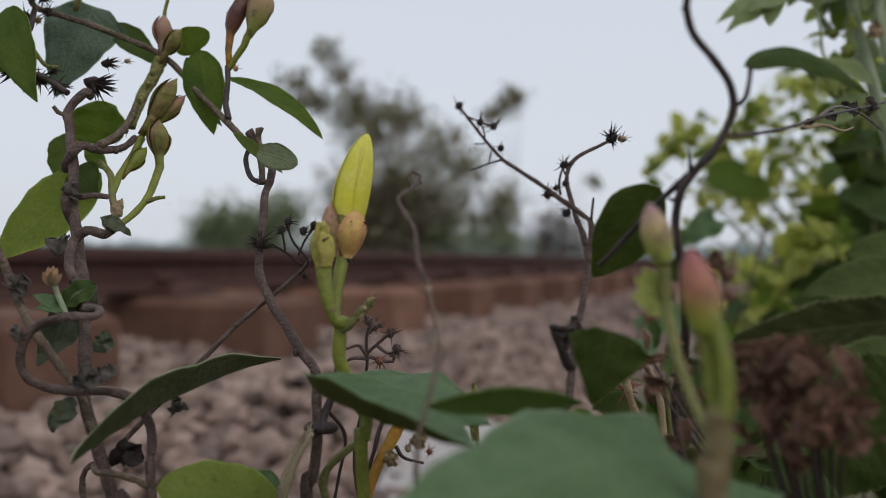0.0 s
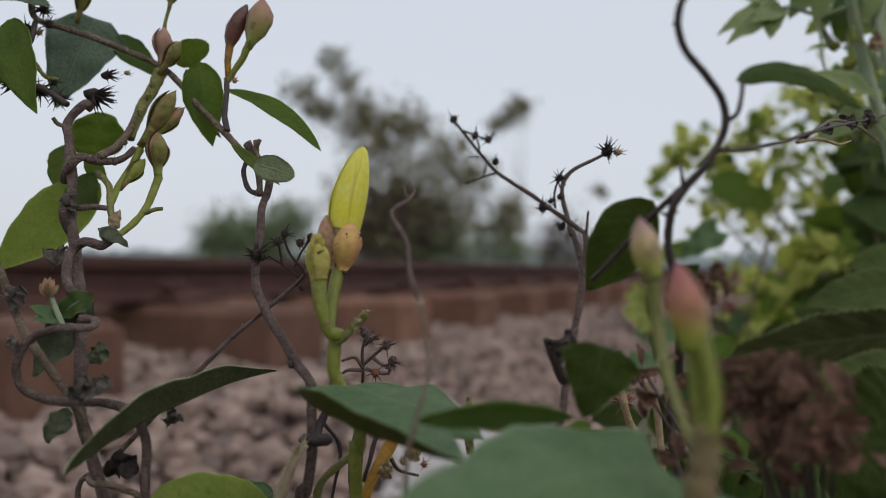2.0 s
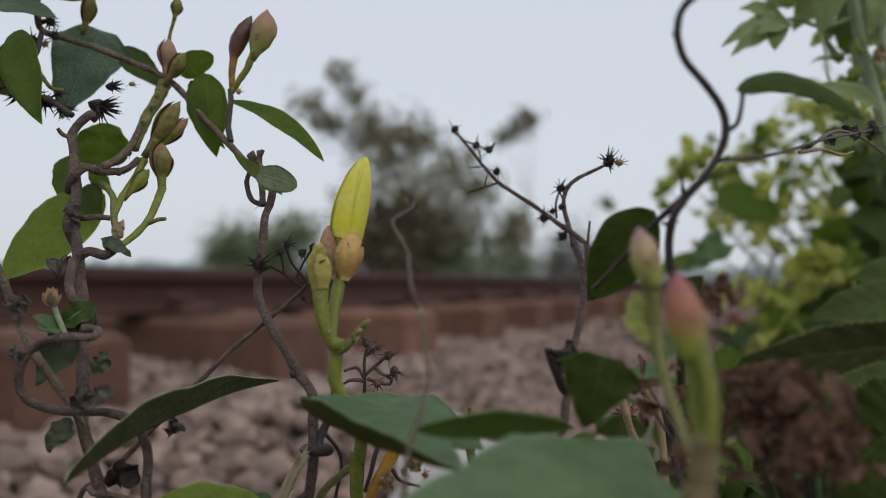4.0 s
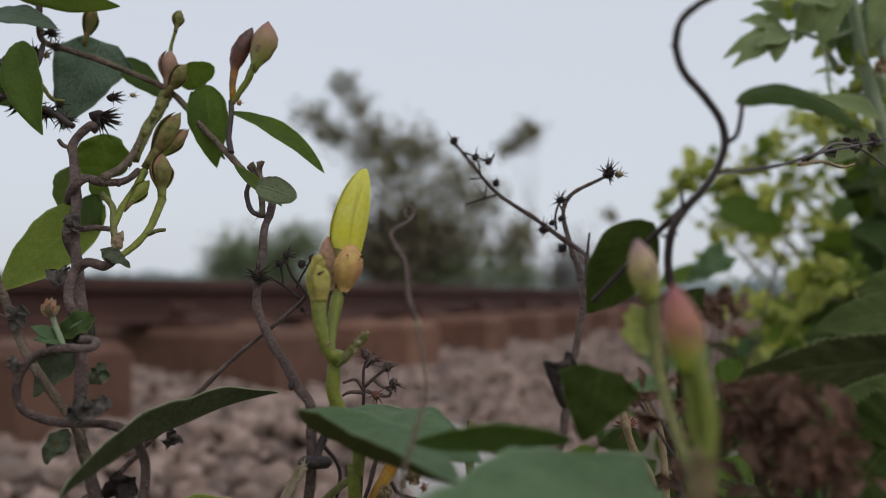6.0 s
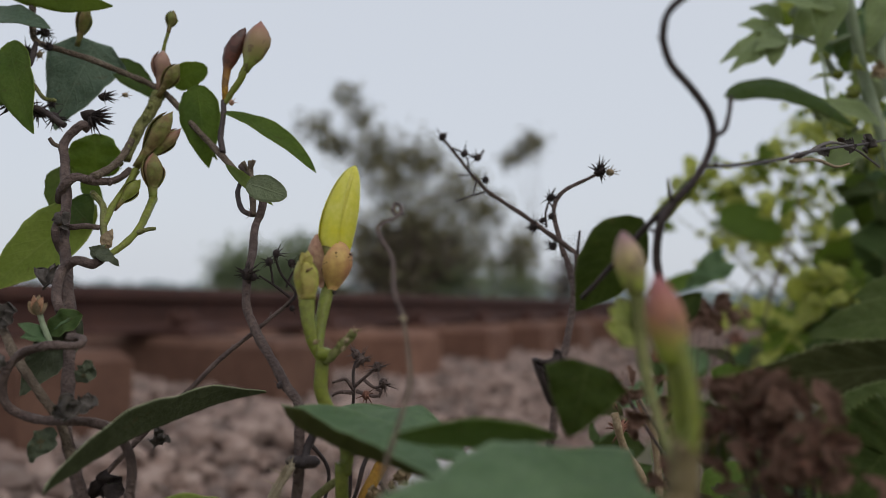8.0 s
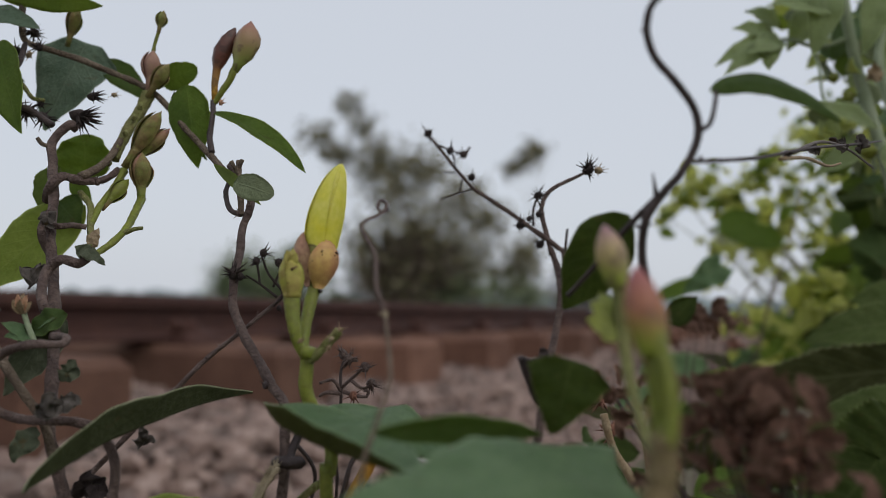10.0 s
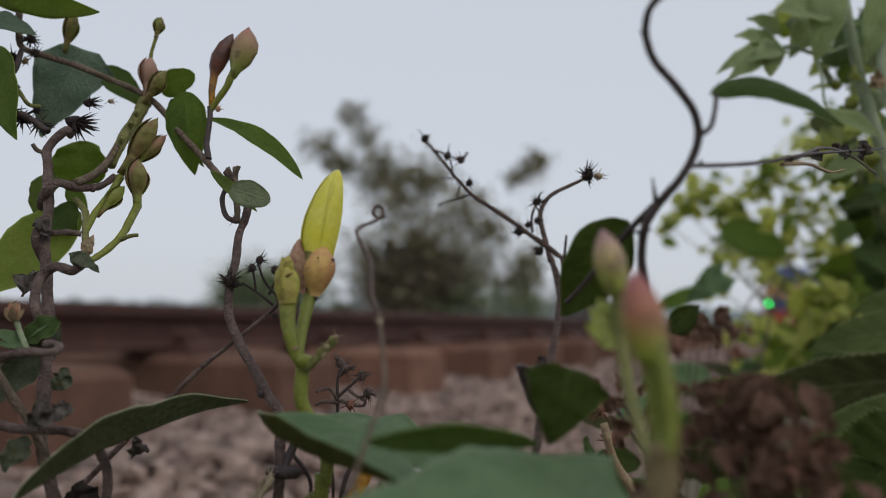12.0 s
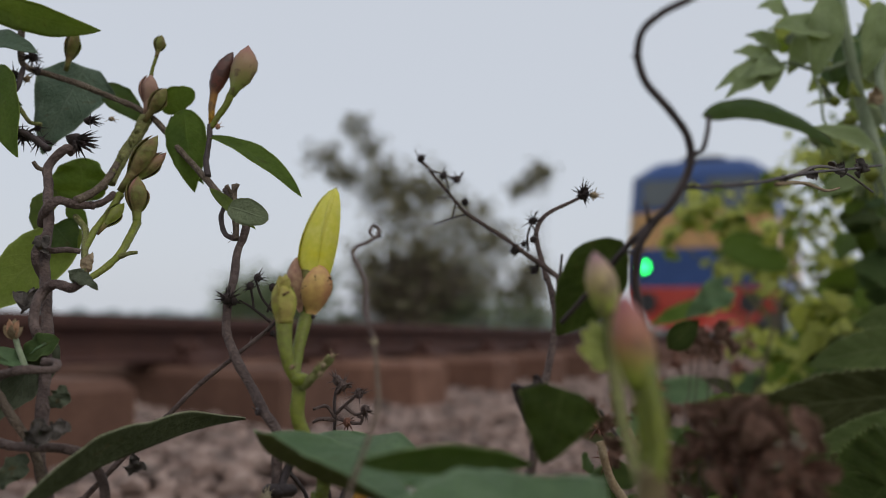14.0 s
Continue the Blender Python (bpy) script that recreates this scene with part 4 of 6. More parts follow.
leaf(vine, (-0.0981, 0.3697, 0.5330), (-0.0910, 0.3644, 0.5020), 0.0145, (0.15, -1, 0.1), (FRESH, LEAF_U), "green leaf hanging from the runner", bend=0.05, fold=0.12)
leaf(vine, (-0.1032, 0.3714, 0.5307), (-0.0900, 0.3704, 0.5057), 0.008, (-0.5, -1, 0.1), (LEAF, LEAF_U))
leaf(vine, (-0.0861, 0.3614, 0.5212), (-0.0508, 0.3566, 0.4991), 0.0095, (0.35, -0.62, 0.75), (FRESH, LEAF_U), "long arched green leaf", shape="lance", bend=0.09, fold=0.3, wave=0.02)
leaf(vine, (-0.0640, 0.3214, 0.4907), (-0.0515, 0.3201, 0.4865), 0.0088, (0.1, -1, 0.2), (PALE, GREY_U), "small grey-green leaf", shape="round", bend=0.03, fold=0.15)
leaf(vine, (-0.0779, 0.3431, 0.4997), (-0.0588, 0.3318, 0.4852), 0.0038, (-0.3, -1, 0.5), (LEAF_U, LEAF_U), shape="lance")
leaf(vine, (-0.1317, 0.3653, 0.4888), (-0.1668, 0.3588, 0.4576), 0.0205, (0.55, -0.9, 0.5), (BACKLIT_LEAF, LEAF_U), "green leaf with light from behind painted into its colour", bend=0.05, fold=0.1)
leaf(vine, (-0.1331, 0.3681, 0.4984), (-0.1334, 0.3649, 0.5147), 0.0215, (0.1, -1, -0.1), (FRESH, LEAF_U), shape="round", bend=0.05, wave=0.09, crumple=0.05)
leaf(vine, (-0.1422, 0.3656, 0.5029), (-0.1472, 0.3635, 0.4863), 0.0125, (-0.4, -1, 0), (LEAF_U, LEAF))
leaf(vine, (-0.1373, 0.3649, 0.4976), (-0.1281, 0.3625, 0.4897), 0.006, (0.2, -1, 0.2), (FRESH, LEAF_U), shape="lance")
leaf(vine, (-0.1399, 0.3619, 0.4897), (-0.1307, 0.3605, 0.4807), 0.014, (0.2, -1, 0.1), (LEAF, LEAF_U))
leaf(vine, (-0.1842, 0.3664, 0.5766), (-0.1257, 0.3598, 0.5586), 0.013, (-0.1, -0.7, -0.6), (LEAF_U, FRESH), "long green leaf overhead", shape="lance", bend=0.05)
leaf(vine, (-0.1780, 0.3650, 0.5577), (-0.1448, 0.3539, 0.5492), 0.0125, (0.0, -0.7, 0.7), (GREY, LEAF_U), shape="ovate", bend=0.06)
leaf(vine, (-0.1695, 0.3597, 0.5371), (-0.1547, 0.3585, 0.5366), 0.010, (0.1, -1, 0.1), (LEAF, LEAF_U))
leaf(vine, (-0.1726, 0.3616, 0.5296), (-0.1577, 0.3605, 0.5252), 0.010, (0.2, -1, 0.1), (LEAF_U, LEAF))
leaf(vine, (-0.1089, 0.3100, 0.4508), (-0.1223, 0.3035, 0.4281), 0.0115, (0.35, -1, 0.1), (WITHER_G, DARK), "ragged drying leaf beside the coiled stem", bend=0.04, fold=0.2, wave=0.08, crumple=0.05)
leaf(vine, (-0.1060, 0.3061, 0.4509), (-0.1157, 0.3036, 0.4445), 0.008, (0.1, -0.9, 0.5), (LEAF, DARK), bend=0.1, fold=0.25, wave=0.09)
leaf(vine, (-0.1049, 0.3160, 0.4678), (-0.1085, 0.3137, 0.4707), 0.005, (0.4, -1, 0.4), (WITHER_G, GREY_U), "grey withered bract", wave=0.1, crumple=0.08)
leaf(vine, (-0.1083, 0.3148, 0.4701), (-0.0994, 0.3143, 0.4653), 0.0042, (0.1, -0.8, 0.7), (WITHER_G, GREY_U), wave=0.1, crumple=0.06)
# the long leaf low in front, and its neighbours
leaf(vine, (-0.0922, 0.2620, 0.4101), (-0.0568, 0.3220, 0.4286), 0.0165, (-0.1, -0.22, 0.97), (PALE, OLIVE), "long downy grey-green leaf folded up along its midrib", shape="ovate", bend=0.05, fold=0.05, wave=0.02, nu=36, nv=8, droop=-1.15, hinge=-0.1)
leaf(vine, (-0.0499, 0.2959, 0.3905), (-0.0780, 0.2792, 0.4009), 0.020, (0.05, -0.75, 0.65), (BACKLIT_LEAF, LEAF_U), "green leaf low on the vine, painted bright as if backlit", shape="round", bend=0.08, fold=0.05)
leaf(vine, (-0.0634, 0.3051, 0.3967), (-0.0507, 0.3059, 0.3904), 0.010, (0.1, -0.7, 0.7), (MINT, GREY_U))
flake(vine, (-0.1211, 0.3210, 0.4786), 6.5, 41, (WITHER, WITHER), "curled grey withered leaf")
flake(vine, (-0.1233, 0.3190, 0.4615), 8.5, 42, (WITHER, WITHER), "brown withered leaf")
flake(vine, (-0.1243, 0.2981, 0.4506), 7.0, 43, (WITHER, WITHER), "brown withered leaf")
flake(vine, (-0.1202, 0.2894, 0.4385), 4.5, 44, (WITHER, WITHER), "curled grey withered leaf")
flake(vine, (-0.0991, 0.2956, 0.4356), 6.2, 45, (WITHER_G, WITHER_G), "dark shrivelled leaf")
flake(vine, (-0.0993, 0.2877, 0.4266), 8.0, 46, (WITHER, WITHER_G), "curled grey withered leaf")
flake(vine, (-0.0952, 0.2879, 0.4284), 5.5, 47, (WITHER, WITHER_G), "curled grey withered leaf")
leaf(vine, (-0.1064, 0.2924, 0.4209), (-0.1105, 0.2883, 0.4125), 0.0068, (0.3, -1, 0.1), (WITHER_G, WITHER_G), "shrivelled green leaf", "withered_leaf", wave=0.12, crumple=0.12)
flake(vine, (-0.0838, 0.3087, 0.4170), 6.0, 48, (WITHER, SEED), "dark shrivelled leaf")
flake(vine, (-0.0958, 0.3032, 0.4043), 9.5, 49, (SEED, DARK), "dark shrivelled leaf")
leaf(vine, (-0.1140, 0.3017, 0.4446), (-0.1207, 0.2983, 0.4484), 0.004, (0, -0.8, 0.6), (MINT, GREY_U), "pale green sprout leaf")
leaf(vine, (-0.1137, 0.3018, 0.4445), (-0.1192, 0.2974, 0.4448), 0.0045, (0, -0.8, 0.6), (MINT, GREY_U))
leaf(vine, (-0.1161, 0.3066, 0.4468), (-0.1086, 0.3040, 0.4498), 0.0045, (0, -0.8, 0.6), (MINT, GREY_U))
stem("sprout", [(-0.1127, 0.3018, 0.4423), (-0.1145, 0.3007, 0.4478), (-0.1155, 0.2996, 0.4518)], 0.9, 0.7, STALK_GREY, vine)
for tip, m in (((-0.1179, 0.2984, 0.4547), HUSK), ((-0.1160, 0.2975, 0.4562), SEPAL_R), ((-0.1155, 0.2995, 0.4565), HUSK), ((-0.1140, 0.2986, 0.4559), SEPAL_R), ((-0.1127, 0.2987, 0.4543), HUSK), ((-0.1142, 0.2956, 0.4547), HUSK)):
    leaf(vine, (-0.1157, 0.2996, 0.4506), tip, 0.0022, (0.1, -1, 0.1), (m, m), "", "bract", shape="lance", nu=8, nv=2)
# buds on the runner
bud(vine, (-0.1117, 0.3699, 0.5308), (-0.1115, 0.3708, 0.5457), 4.0, (PINK, PINK, SEPAL_G), "plump pink bud")
bud(vine, (-0.1116, 0.3680, 0.5280), (-0.1035, 0.3663, 0.5395), 3.4, (SEPAL_G, SEPAL_G, OLIVE_BUD), "speckled olive bud")
stem("pedicel", [(-0.1113, 0.3708, 0.5440), (-0.1109, 0.3708, 0.5473), (-0.1093, 0.3708, 0.5534)], 0.8, 0.7, STALK, vine)
bud(vine, (-0.1095, 0.3708, 0.5524), (-0.1079, 0.3708, 0.5605), 2.3, (SEPAL_G, SEPAL_G, STALK), "small green bud")
bud(vine, (-0.1452, 0.3739, 0.5486), (-0.1402, 0.3710, 0.5631), 3.0, (SEPAL_G, SEPAL_G, STALK), "green split bud")
for i, at in enumerate(((-0.1131, 0.3610, 0.5190), (-0.1143, 0.3570, 0.5128), (-0.1150, 0.3530, 0.5069), (-0.1168, 0.3510, 0.5014), (-0.1131, 0.3649, 0.5237), (-0.1158, 0.3411, 0.4934), (-0.1205, 0.3328, 0.4935))):
    seed_head(vine, at, 4.4, 4, 140 + i, STALK_DULL if i < 5 else BARK, name="knot")
stem("pedicel", [(-0.1119, 0.3699, 0.5298), (-0.1132, 0.3679, 0.5244), (-0.1153, 0.3629, 0.5164), (-0.1158, 0.3570, 0.5085), (-0.1157, 0.3530, 0.5030)], 2.6, 1.6, STALK_DULL, vine)
bud(vine, (-0.1115, 0.3513, 0.4999), (-0.0998, 0.3517, 0.5189), 4.2, (SEPAL_G, SEPAL_G, OLIVE_BUD), "speckled brown-green bud")
bud(vine, (-0.1100, 0.3534, 0.5017), (-0.0978, 0.3549, 0.5138), 3.0, (SEPAL_G, OLIVE_BUD, SEPAL_G), "pointed green bud")
bud(vine, (-0.1045, 0.3498, 0.4883), (-0.1047, 0.3486, 0.5044), 4.3, (OLIVE_BUD, SEPAL_G, OLIVE_BUD), "plump speckled bud")
stem("pedicel", [(-0.1045, 0.3498, 0.4893), (-0.1035, 0.3419, 0.4829), (-0.1030, 0.3340, 0.4769), (-0.1039, 0.3260, 0.4720), (-0.1049, 0.3180, 0.4682)], 1.5, 1.0, STALK, vine)
stem("pedicel", [(-0.1115, 0.3513, 0.4990), (-0.1123, 0.3463, 0.4927), (-0.1132, 0.3393, 0.4864), (-0.1124, 0.3305, 0.4784)], 1.4, 1.0, STALK, vine)
stem("pedicel", [(-0.1213, 0.3408, 0.4902), (-0.1155, 0.3362, 0.4852), (-0.1124, 0.3305, 0.4784), (-0.1074, 0.3218, 0.4709)], 1.0, 1.2, STALK_DULL, vine)
bud(vine, (-0.1136, 0.3403, 0.4846), (-0.1084, 0.3475, 0.4952), 2.9, (SEPAL_G, STALK, SEPAL_G), "slender green bud")
stem("side_bud", [(-0.1026, 0.3330, 0.4763), (-0.0992, 0.3322, 0.4773), (-0.0960, 0.3314, 0.4777)], 0.9, 0.6, STALK_DULL, vine)
leaf(vine, (-0.1077, 0.3218, 0.4709), (-0.1055, 0.3218, 0.4766), 0.0042, (0, -1, 0), (HUSK, HUSK), "papery brown husk", "husk", crumple=0.1)
part("flower_bud", mesh_of("flower_bud", *lathe((-0.0849, 0.3625, 0.5245), (-0.0794, 0.3655, 0.5521), [(0, 0.0010), (0.25, 0.0011), (0.45, 0.0014), (0.56, 0.0026), (0.7, 0.0034), (0.85, 0.0028), (0.95, 0.0014), (1, 0.0003)], 12, 4, 0.12, 2.5, lean=(-0.0026, 0, 0)), [MAROON_BUD]), vine, "wilted maroon bud on an orange neck")
part("flower_bud", mesh_of("flower_bud", *lathe((-0.0781, 0.3617, 0.5353), (-0.0732, 0.3638, 0.5539), [(0, 0.0013), (0.14, 0.0017), (0.32, 0.0036), (0.55, 0.0046), (0.7, 0.0043), (0.84, 0.0028), (0.94, 0.0011), (1, 0.0002)], 14, 4, 0.09, 2.0, lean=(0.0012, 0, 0)), [OLIVE_BUD]), vine, "olive and pink bud")
stem("pedicel", [(-0.0850, 0.3615, 0.5239), (-0.0822, 0.3616, 0.5282), (-0.0795, 0.3617, 0.5325), (-0.0779, 0.3617, 0.5364)], 0.9, 1.4, STALK, vine)
seed_head(vine, (-0.0821, 0.3606, 0.5241), 4, 5, 51, SEPAL_R, name="side_bud")

# ---- the flowering stalk with the furled yellow flower ----
stalk = thing("flowering_vine_shoot", (-0.02, 0.31, 0), "green flowering shoot with one furled yellow flower", "vine")
stem("stalk", [(-0.02, 0.30, 0.0), (-0.02, 0.30, 0.25), (-0.0275, 0.2910, 0.3992), (-0.0272, 0.2910, 0.4110), (-0.0271, 0.2920, 0.4179), (-0.0311, 0.2920, 0.4256), (-0.0338, 0.2910, 0.4324), (-0.0337, 0.2910, 0.4376), (-0.0334, 0.2910, 0.4421)], 1.8, 2.0, STALK, stalk, "bright green smooth stalk", bump=0.04)
stem("pedicel", [(-0.0336, 0.2915, 0.4396), (-0.0354, 0.2940, 0.4434), (-0.0357, 0.2970, 0.4485), (-0.0354, 0.3000, 0.4539), (-0.0348, 0.3025, 0.4588), (-0.0346, 0.3030, 0.4614)], 1.35, 2.25, STALK, stalk, bump=0.04)
stem("pedicel", [(-0.0337, 0.2905, 0.4400), (-0.0358, 0.2900, 0.4442), (-0.0369, 0.2900, 0.4483), (-0.0379, 0.2910, 0.4532), (-0.0383, 0.2920, 0.4573)], 1.2, 2.5, STALK, stalk, bump=0.04)
stem("side_shoot", [(-0.0327, 0.2900, 0.4401), (-0.0302, 0.2890, 0.4419), (-0.0284, 0.2890, 0.4439), (-0.0266, 0.2885, 0.4457), (-0.0249, 0.2880, 0.4477)], 1.35, 1.25, STALK_DULL, stalk, bump=0.2)
for i, at in enumerate(((-0.0247, 0.2880, 0.4478), (-0.0255, 0.2875, 0.4471), (-0.0267, 0.2875, 0.4455), (-0.0288, 0.2880, 0.4442), (-0.0276, 0.2880, 0.4434), (-0.0368, 0.2890, 0.4463), (-0.0353, 0.2890, 0.4448))):
    seed_head(stalk, at, 3.2, 5, 170 + i, STALK_DULL if i % 2 else HUSK, 0, (0.6, 0, 0.8), "bract")
part("cut_end", mesh_of("cut_end", *lathe((-0.0332, 0.2900, 0.4406), (-0.0328, 0.2895, 0.4434), [(0, 0.0019), (0.5, 0.0021), (0.9, 0.0019), (1, 0.0012)], 12), [STALK]), stalk, "pale cut end of a side stalk")
FLOWER_BASE, FLOWER_TIP = (-0.0341, 0.3035, 0.4661), (-0.0286, 0.3060, 0.4934)
prof = [(0.0, 0.00324), (0.1, 0.00378), (0.22, 0.00432), (0.35, 0.00459), (0.48, 0.00454), (0.6, 0.00421), (0.72, 0.00367), (0.82, 0.00302), (0.9, 0.00227), (0.96, 0.00140), (1.0, 0.00043)]
flower = part("furled_flower", mesh_of("furled_flower", *lathe(FLOWER_BASE, FLOWER_TIP, prof, 40, 5, 0.05, 2.6, lean=(-0.0009, 0, 0)), [PETAL]), stalk, "furled bright yellow corolla")


def petal_wrap(a0, turn, spread, lift):
    """One petal rolled round the furled flower, its free edge winding up to the point."""
    b, tip = Vector(FLOWER_BASE), Vector(FLOWER_TIP)
    ax = (tip - b).normalized()
    ref = Vector((0.2, -1, 0.1))
    ref = (ref - ax * ref.dot(ax)).normalized()
    o = ax.cross(ref)
    verts, faces, c = [], [], 9
    for lay in (0, 1):
        for t, r in prof:
            mid = b.lerp(tip, t) + Vector((-0.0009, 0, 0)) * (t * (1 - t) * 4)
            for k in range(c):
                u = k / (c - 1)
                a = a0 + turn * t + spread * (1 - 0.55 * t) * (u - 1)
                q = r * (1.035 + lift * u ** 3 + 0.02 * math.sin(9 * t + a0)) - (0.00018 if lay else 0)
                verts.append(mid + (ref * math.cos(a) + o * math.sin(a)) * q)
    m = len(prof) * c
    for i in range(len(prof) - 1):
        for k in range(c - 1):
            p = i * c + k
            faces.append((p, p + 1, p + c + 1, p + c))
            faces.append((m + p, m + p + c, m + p + c + 1, m + p + 1))
        for p in (i * c, i * c + c - 1):
            faces.append((p, p + c, m + p + c, m + p))
    part("petal", mesh_of("petal", verts, faces, [PETAL]), flower)


for a0, turn in ((0.35, -0.5), (1.75, -0.7), (3.3, -0.6), (-1.15, -0.3)):
    petal_wrap(a0, turn, 1.7, 0.10)
stem("style_tip", [FLOWER_TIP, (-0.0284, 0.3060, 0.4940)], 0.35, 0.15, HUSK, flower, seg=2)
calyx = part("calyx", mesh_of("calyx", *lathe((-0.0346, 0.3030, 0.4601), (-0.0337, 0.3035, 0.4712), bulb(10, 0.0044, 0.6, 0.8, 0.5), 16), [SEPAL_G]), stalk, "blushed calyx")
for a, sp, m, lo, hi, r, pk in ((0.55, 1.15, SEPAL, (-0.0345, 0.3025, 0.4588), (-0.0326, 0.3025, 0.4721), 0.0047, 0.56), (-1.25, 1.2, SEPAL_R, (-0.0351, 0.3030, 0.4592), (-0.0364, 0.3040, 0.4740), 0.0047, 0.6), (2.4, 1.1, SEPAL, (-0.0346, 0.3035, 0.4604), (-0.0324, 0.3050, 0.4713), 0.0045, 0.55), (-2.7, 1.0, SEPAL_G, (-0.0350, 0.3040, 0.4604), (-0.0355, 0.3060, 0.4726), 0.0045, 0.55)):
    sepal_shell(lo, hi, r, a, sp, m, calyx, "", pk, 1.0, 0.5, 0.42)
rnd = random.Random(98)
flecks = []
for k in range(26):
    u, y = rnd.uniform(-0.6, 1.5), rnd.uniform(0.15, 0.72)
    c = Vector((-0.0344, 0.3025, 0.4607)).lerp(Vector((-0.0327, 0.3025, 0.4711)), y)
    ref = Vector((0.2 + math.sin(u), -math.cos(u), 0.1)).normalized()
    q = c + ref * (0.0031 + 0.0021 * math.sin(math.pi * min(1.0, y * 0.75)))
    wd = rnd.uniform(0.0001, 0.00032)
    flecks.append(lathe(q - ref * 0.0006, q + ref * 0.00015, [(0, wd), (0.8, wd), (1, wd * 0.3)], 6))
tagged(part("flecks", mesh_of("flecks", *join_data(flecks), [BLOTCH]), calyx, "dark red-brown flecks"), kind="stuff")
small = part("young_bud", mesh_of("young_bud", *lathe((-0.0381, 0.2915, 0.4559), (-0.0386, 0.2920, 0.4669), bulb(12, 0.0026, 0.5, 0.1, 0.85), 14, 3, 0.05), [SEPAL_Y]), stalk, "young green speckled bud")
for a, m, ln in ((0.5, SEPAL_Y, 0.9), (2.4, STALK, 0.95), (-1.5, SEPAL_Y, 1.0)):
    sepal_shell((-0.0381, 0.2915, 0.4562), (-0.0388, 0.2920, 0.4672), 0.0029, a, 1.1, m, small, "", 0.55, ln, 0.3, 0.62)
for tip in ((-0.0396, 0.2910, 0.4684), (-0.0383, 0.2925, 0.4689), (-0.0368, 0.2905, 0.4675)):
    leaf(small, (-0.0384, 0.2910, 0.4645), tip, 0.0026, (0.1, -1, 0.1), (SEPAL_Y, SEPAL_G), "", "bract", shape="ovate", nu=10, nv=2, bend=0.08)
for a, b in (((-0.0378, 0.2885, 0.4632), (-0.0362, 0.2885, 0.4640)), ((-0.0397, 0.2895, 0.4610), (-0.0384, 0.2887, 0.4596)), ((-0.0359, 0.2995, 0.4647), (-0.0356, 0.2990, 0.4630))):
    stem("scar", [a, b], 0.45, 0.25, BLOTCH, small, seg=2, sides=6)
seed_head(stalk, (-0.0328, 0.3010, 0.4579), 2.4, 3, 52, BARK_DARK, name="wart")
leaf(stalk, (-0.0379, 0.2720, 0.4301), (0.0032, 0.2280, 0.4227), 0.024, (0.05, -0.30, 0.95), (MINT, DARK_U), "broad grey-green leaf with its near edge turned up", shape="ovate", bend=-0.03, fold=0.05, wave=0.025, nu=32, nv=8, arc=-0.02, droop=-1.2, hinge=0.42)
leaf(stalk, (-0.0335, 0.3000, 0.4260), (0.0061, 0.2620, 0.4212), 0.024, (0.1, -0.42, 0.9), (MINT, GREY_U), "grey-green leaf with a notched edge", shape="ovate", bend=0.03, fold=-0.05, wave=0.05, nu=24, nv=5)
leaf(stalk, (0.0252, 0.2430, 0.4287), (-0.0062, 0.2240, 0.4307), 0.0072, (0.05, -0.85, -0.45), (LEAF, LEAF), "dark green narrow leaf", shape="lance", bend=-0.045, fold=0.15)
leaf(stalk, (0.0403, 0.2200, 0.4230), (-0.0117, 0.1720, 0.4192), 0.045, (0.03, -0.40, 0.9), (MINT, LEAF_U), "large grey-green leaf close in the foreground", shape="cordate", bend=0.075, fold=-0.12, wave=0.02, nu=30, nv=6)
stem("orange_stalk", [(-0.0309, 0.3120, 0.3871), (-0.0265, 0.3131, 0.3990), (-0.0215, 0.3153, 0.4084), (-0.0196, 0.3153, 0.4125)], 1.7, 1.9, ORANGE, stalk, "orange ageing leaf stalk")
stem("stalk", [(-0.0380, 0.3066, 0.3838), (-0.0409, 0.3063, 0.3964), (-0.0349, 0.3066, 0.4044), (-0.0304, 0.3088, 0.4063)], 1.3, 1.2, STALK_DULL, stalk)
stem("stalk", [(-0.0234, 0.3171, 0.4154), (-0.0260, 0.3140, 0.4094), (-0.0275, 0.3130, 0.4031), (-0.0291, 0.3130, 0.3982)], 1.0, 0.8, BARK_DARK, stalk)
for pts in ([(-0.0369, 0.3183, 0.4200), (-0.0319, 0.3187, 0.4117), (-0.0306, 0.3188, 0.4034), (-0.0319, 0.3190, 0.3852)], [(-0.0414, 0.3111, 0.4162), (-0.0362, 0.3145, 0.4075), (-0.0378, 0.3145, 0.3961), (-0.0403, 0.3145, 0.3830)], [(-0.0220, 0.3193, 0.4035), (-0.0195, 0.3195, 0.4001), (-0.0137, 0.3198, 0.3985)], [(-0.0368, 0.3085, 0.4031), (-0.0328, 0.3087, 0.4055), (-0.0297, 0.3088, 0.4062)]):
    stem("rootlet", pts, 0.9, 0.6, BARK_DARK, stalk)
for i, at in enumerate(((-0.0225, 0.3093, 0.4020), (-0.0143, 0.3077, 0.4076))):
    flake(stalk, at, 5.0, 161 + i, (HUSK, STRAW), "dry curled scrap of leaf")
seed_head(stalk, (-0.0172, 0.3075, 0.4052), 4.0, 14, 54, HUSK, 0, (0, 0, 1), label="small papery seed head")
seed_head(stalk, (-0.0108, 0.3029, 0.4055), 3.5, 14, 55, FLUFF, 0, (0, 0, 1))

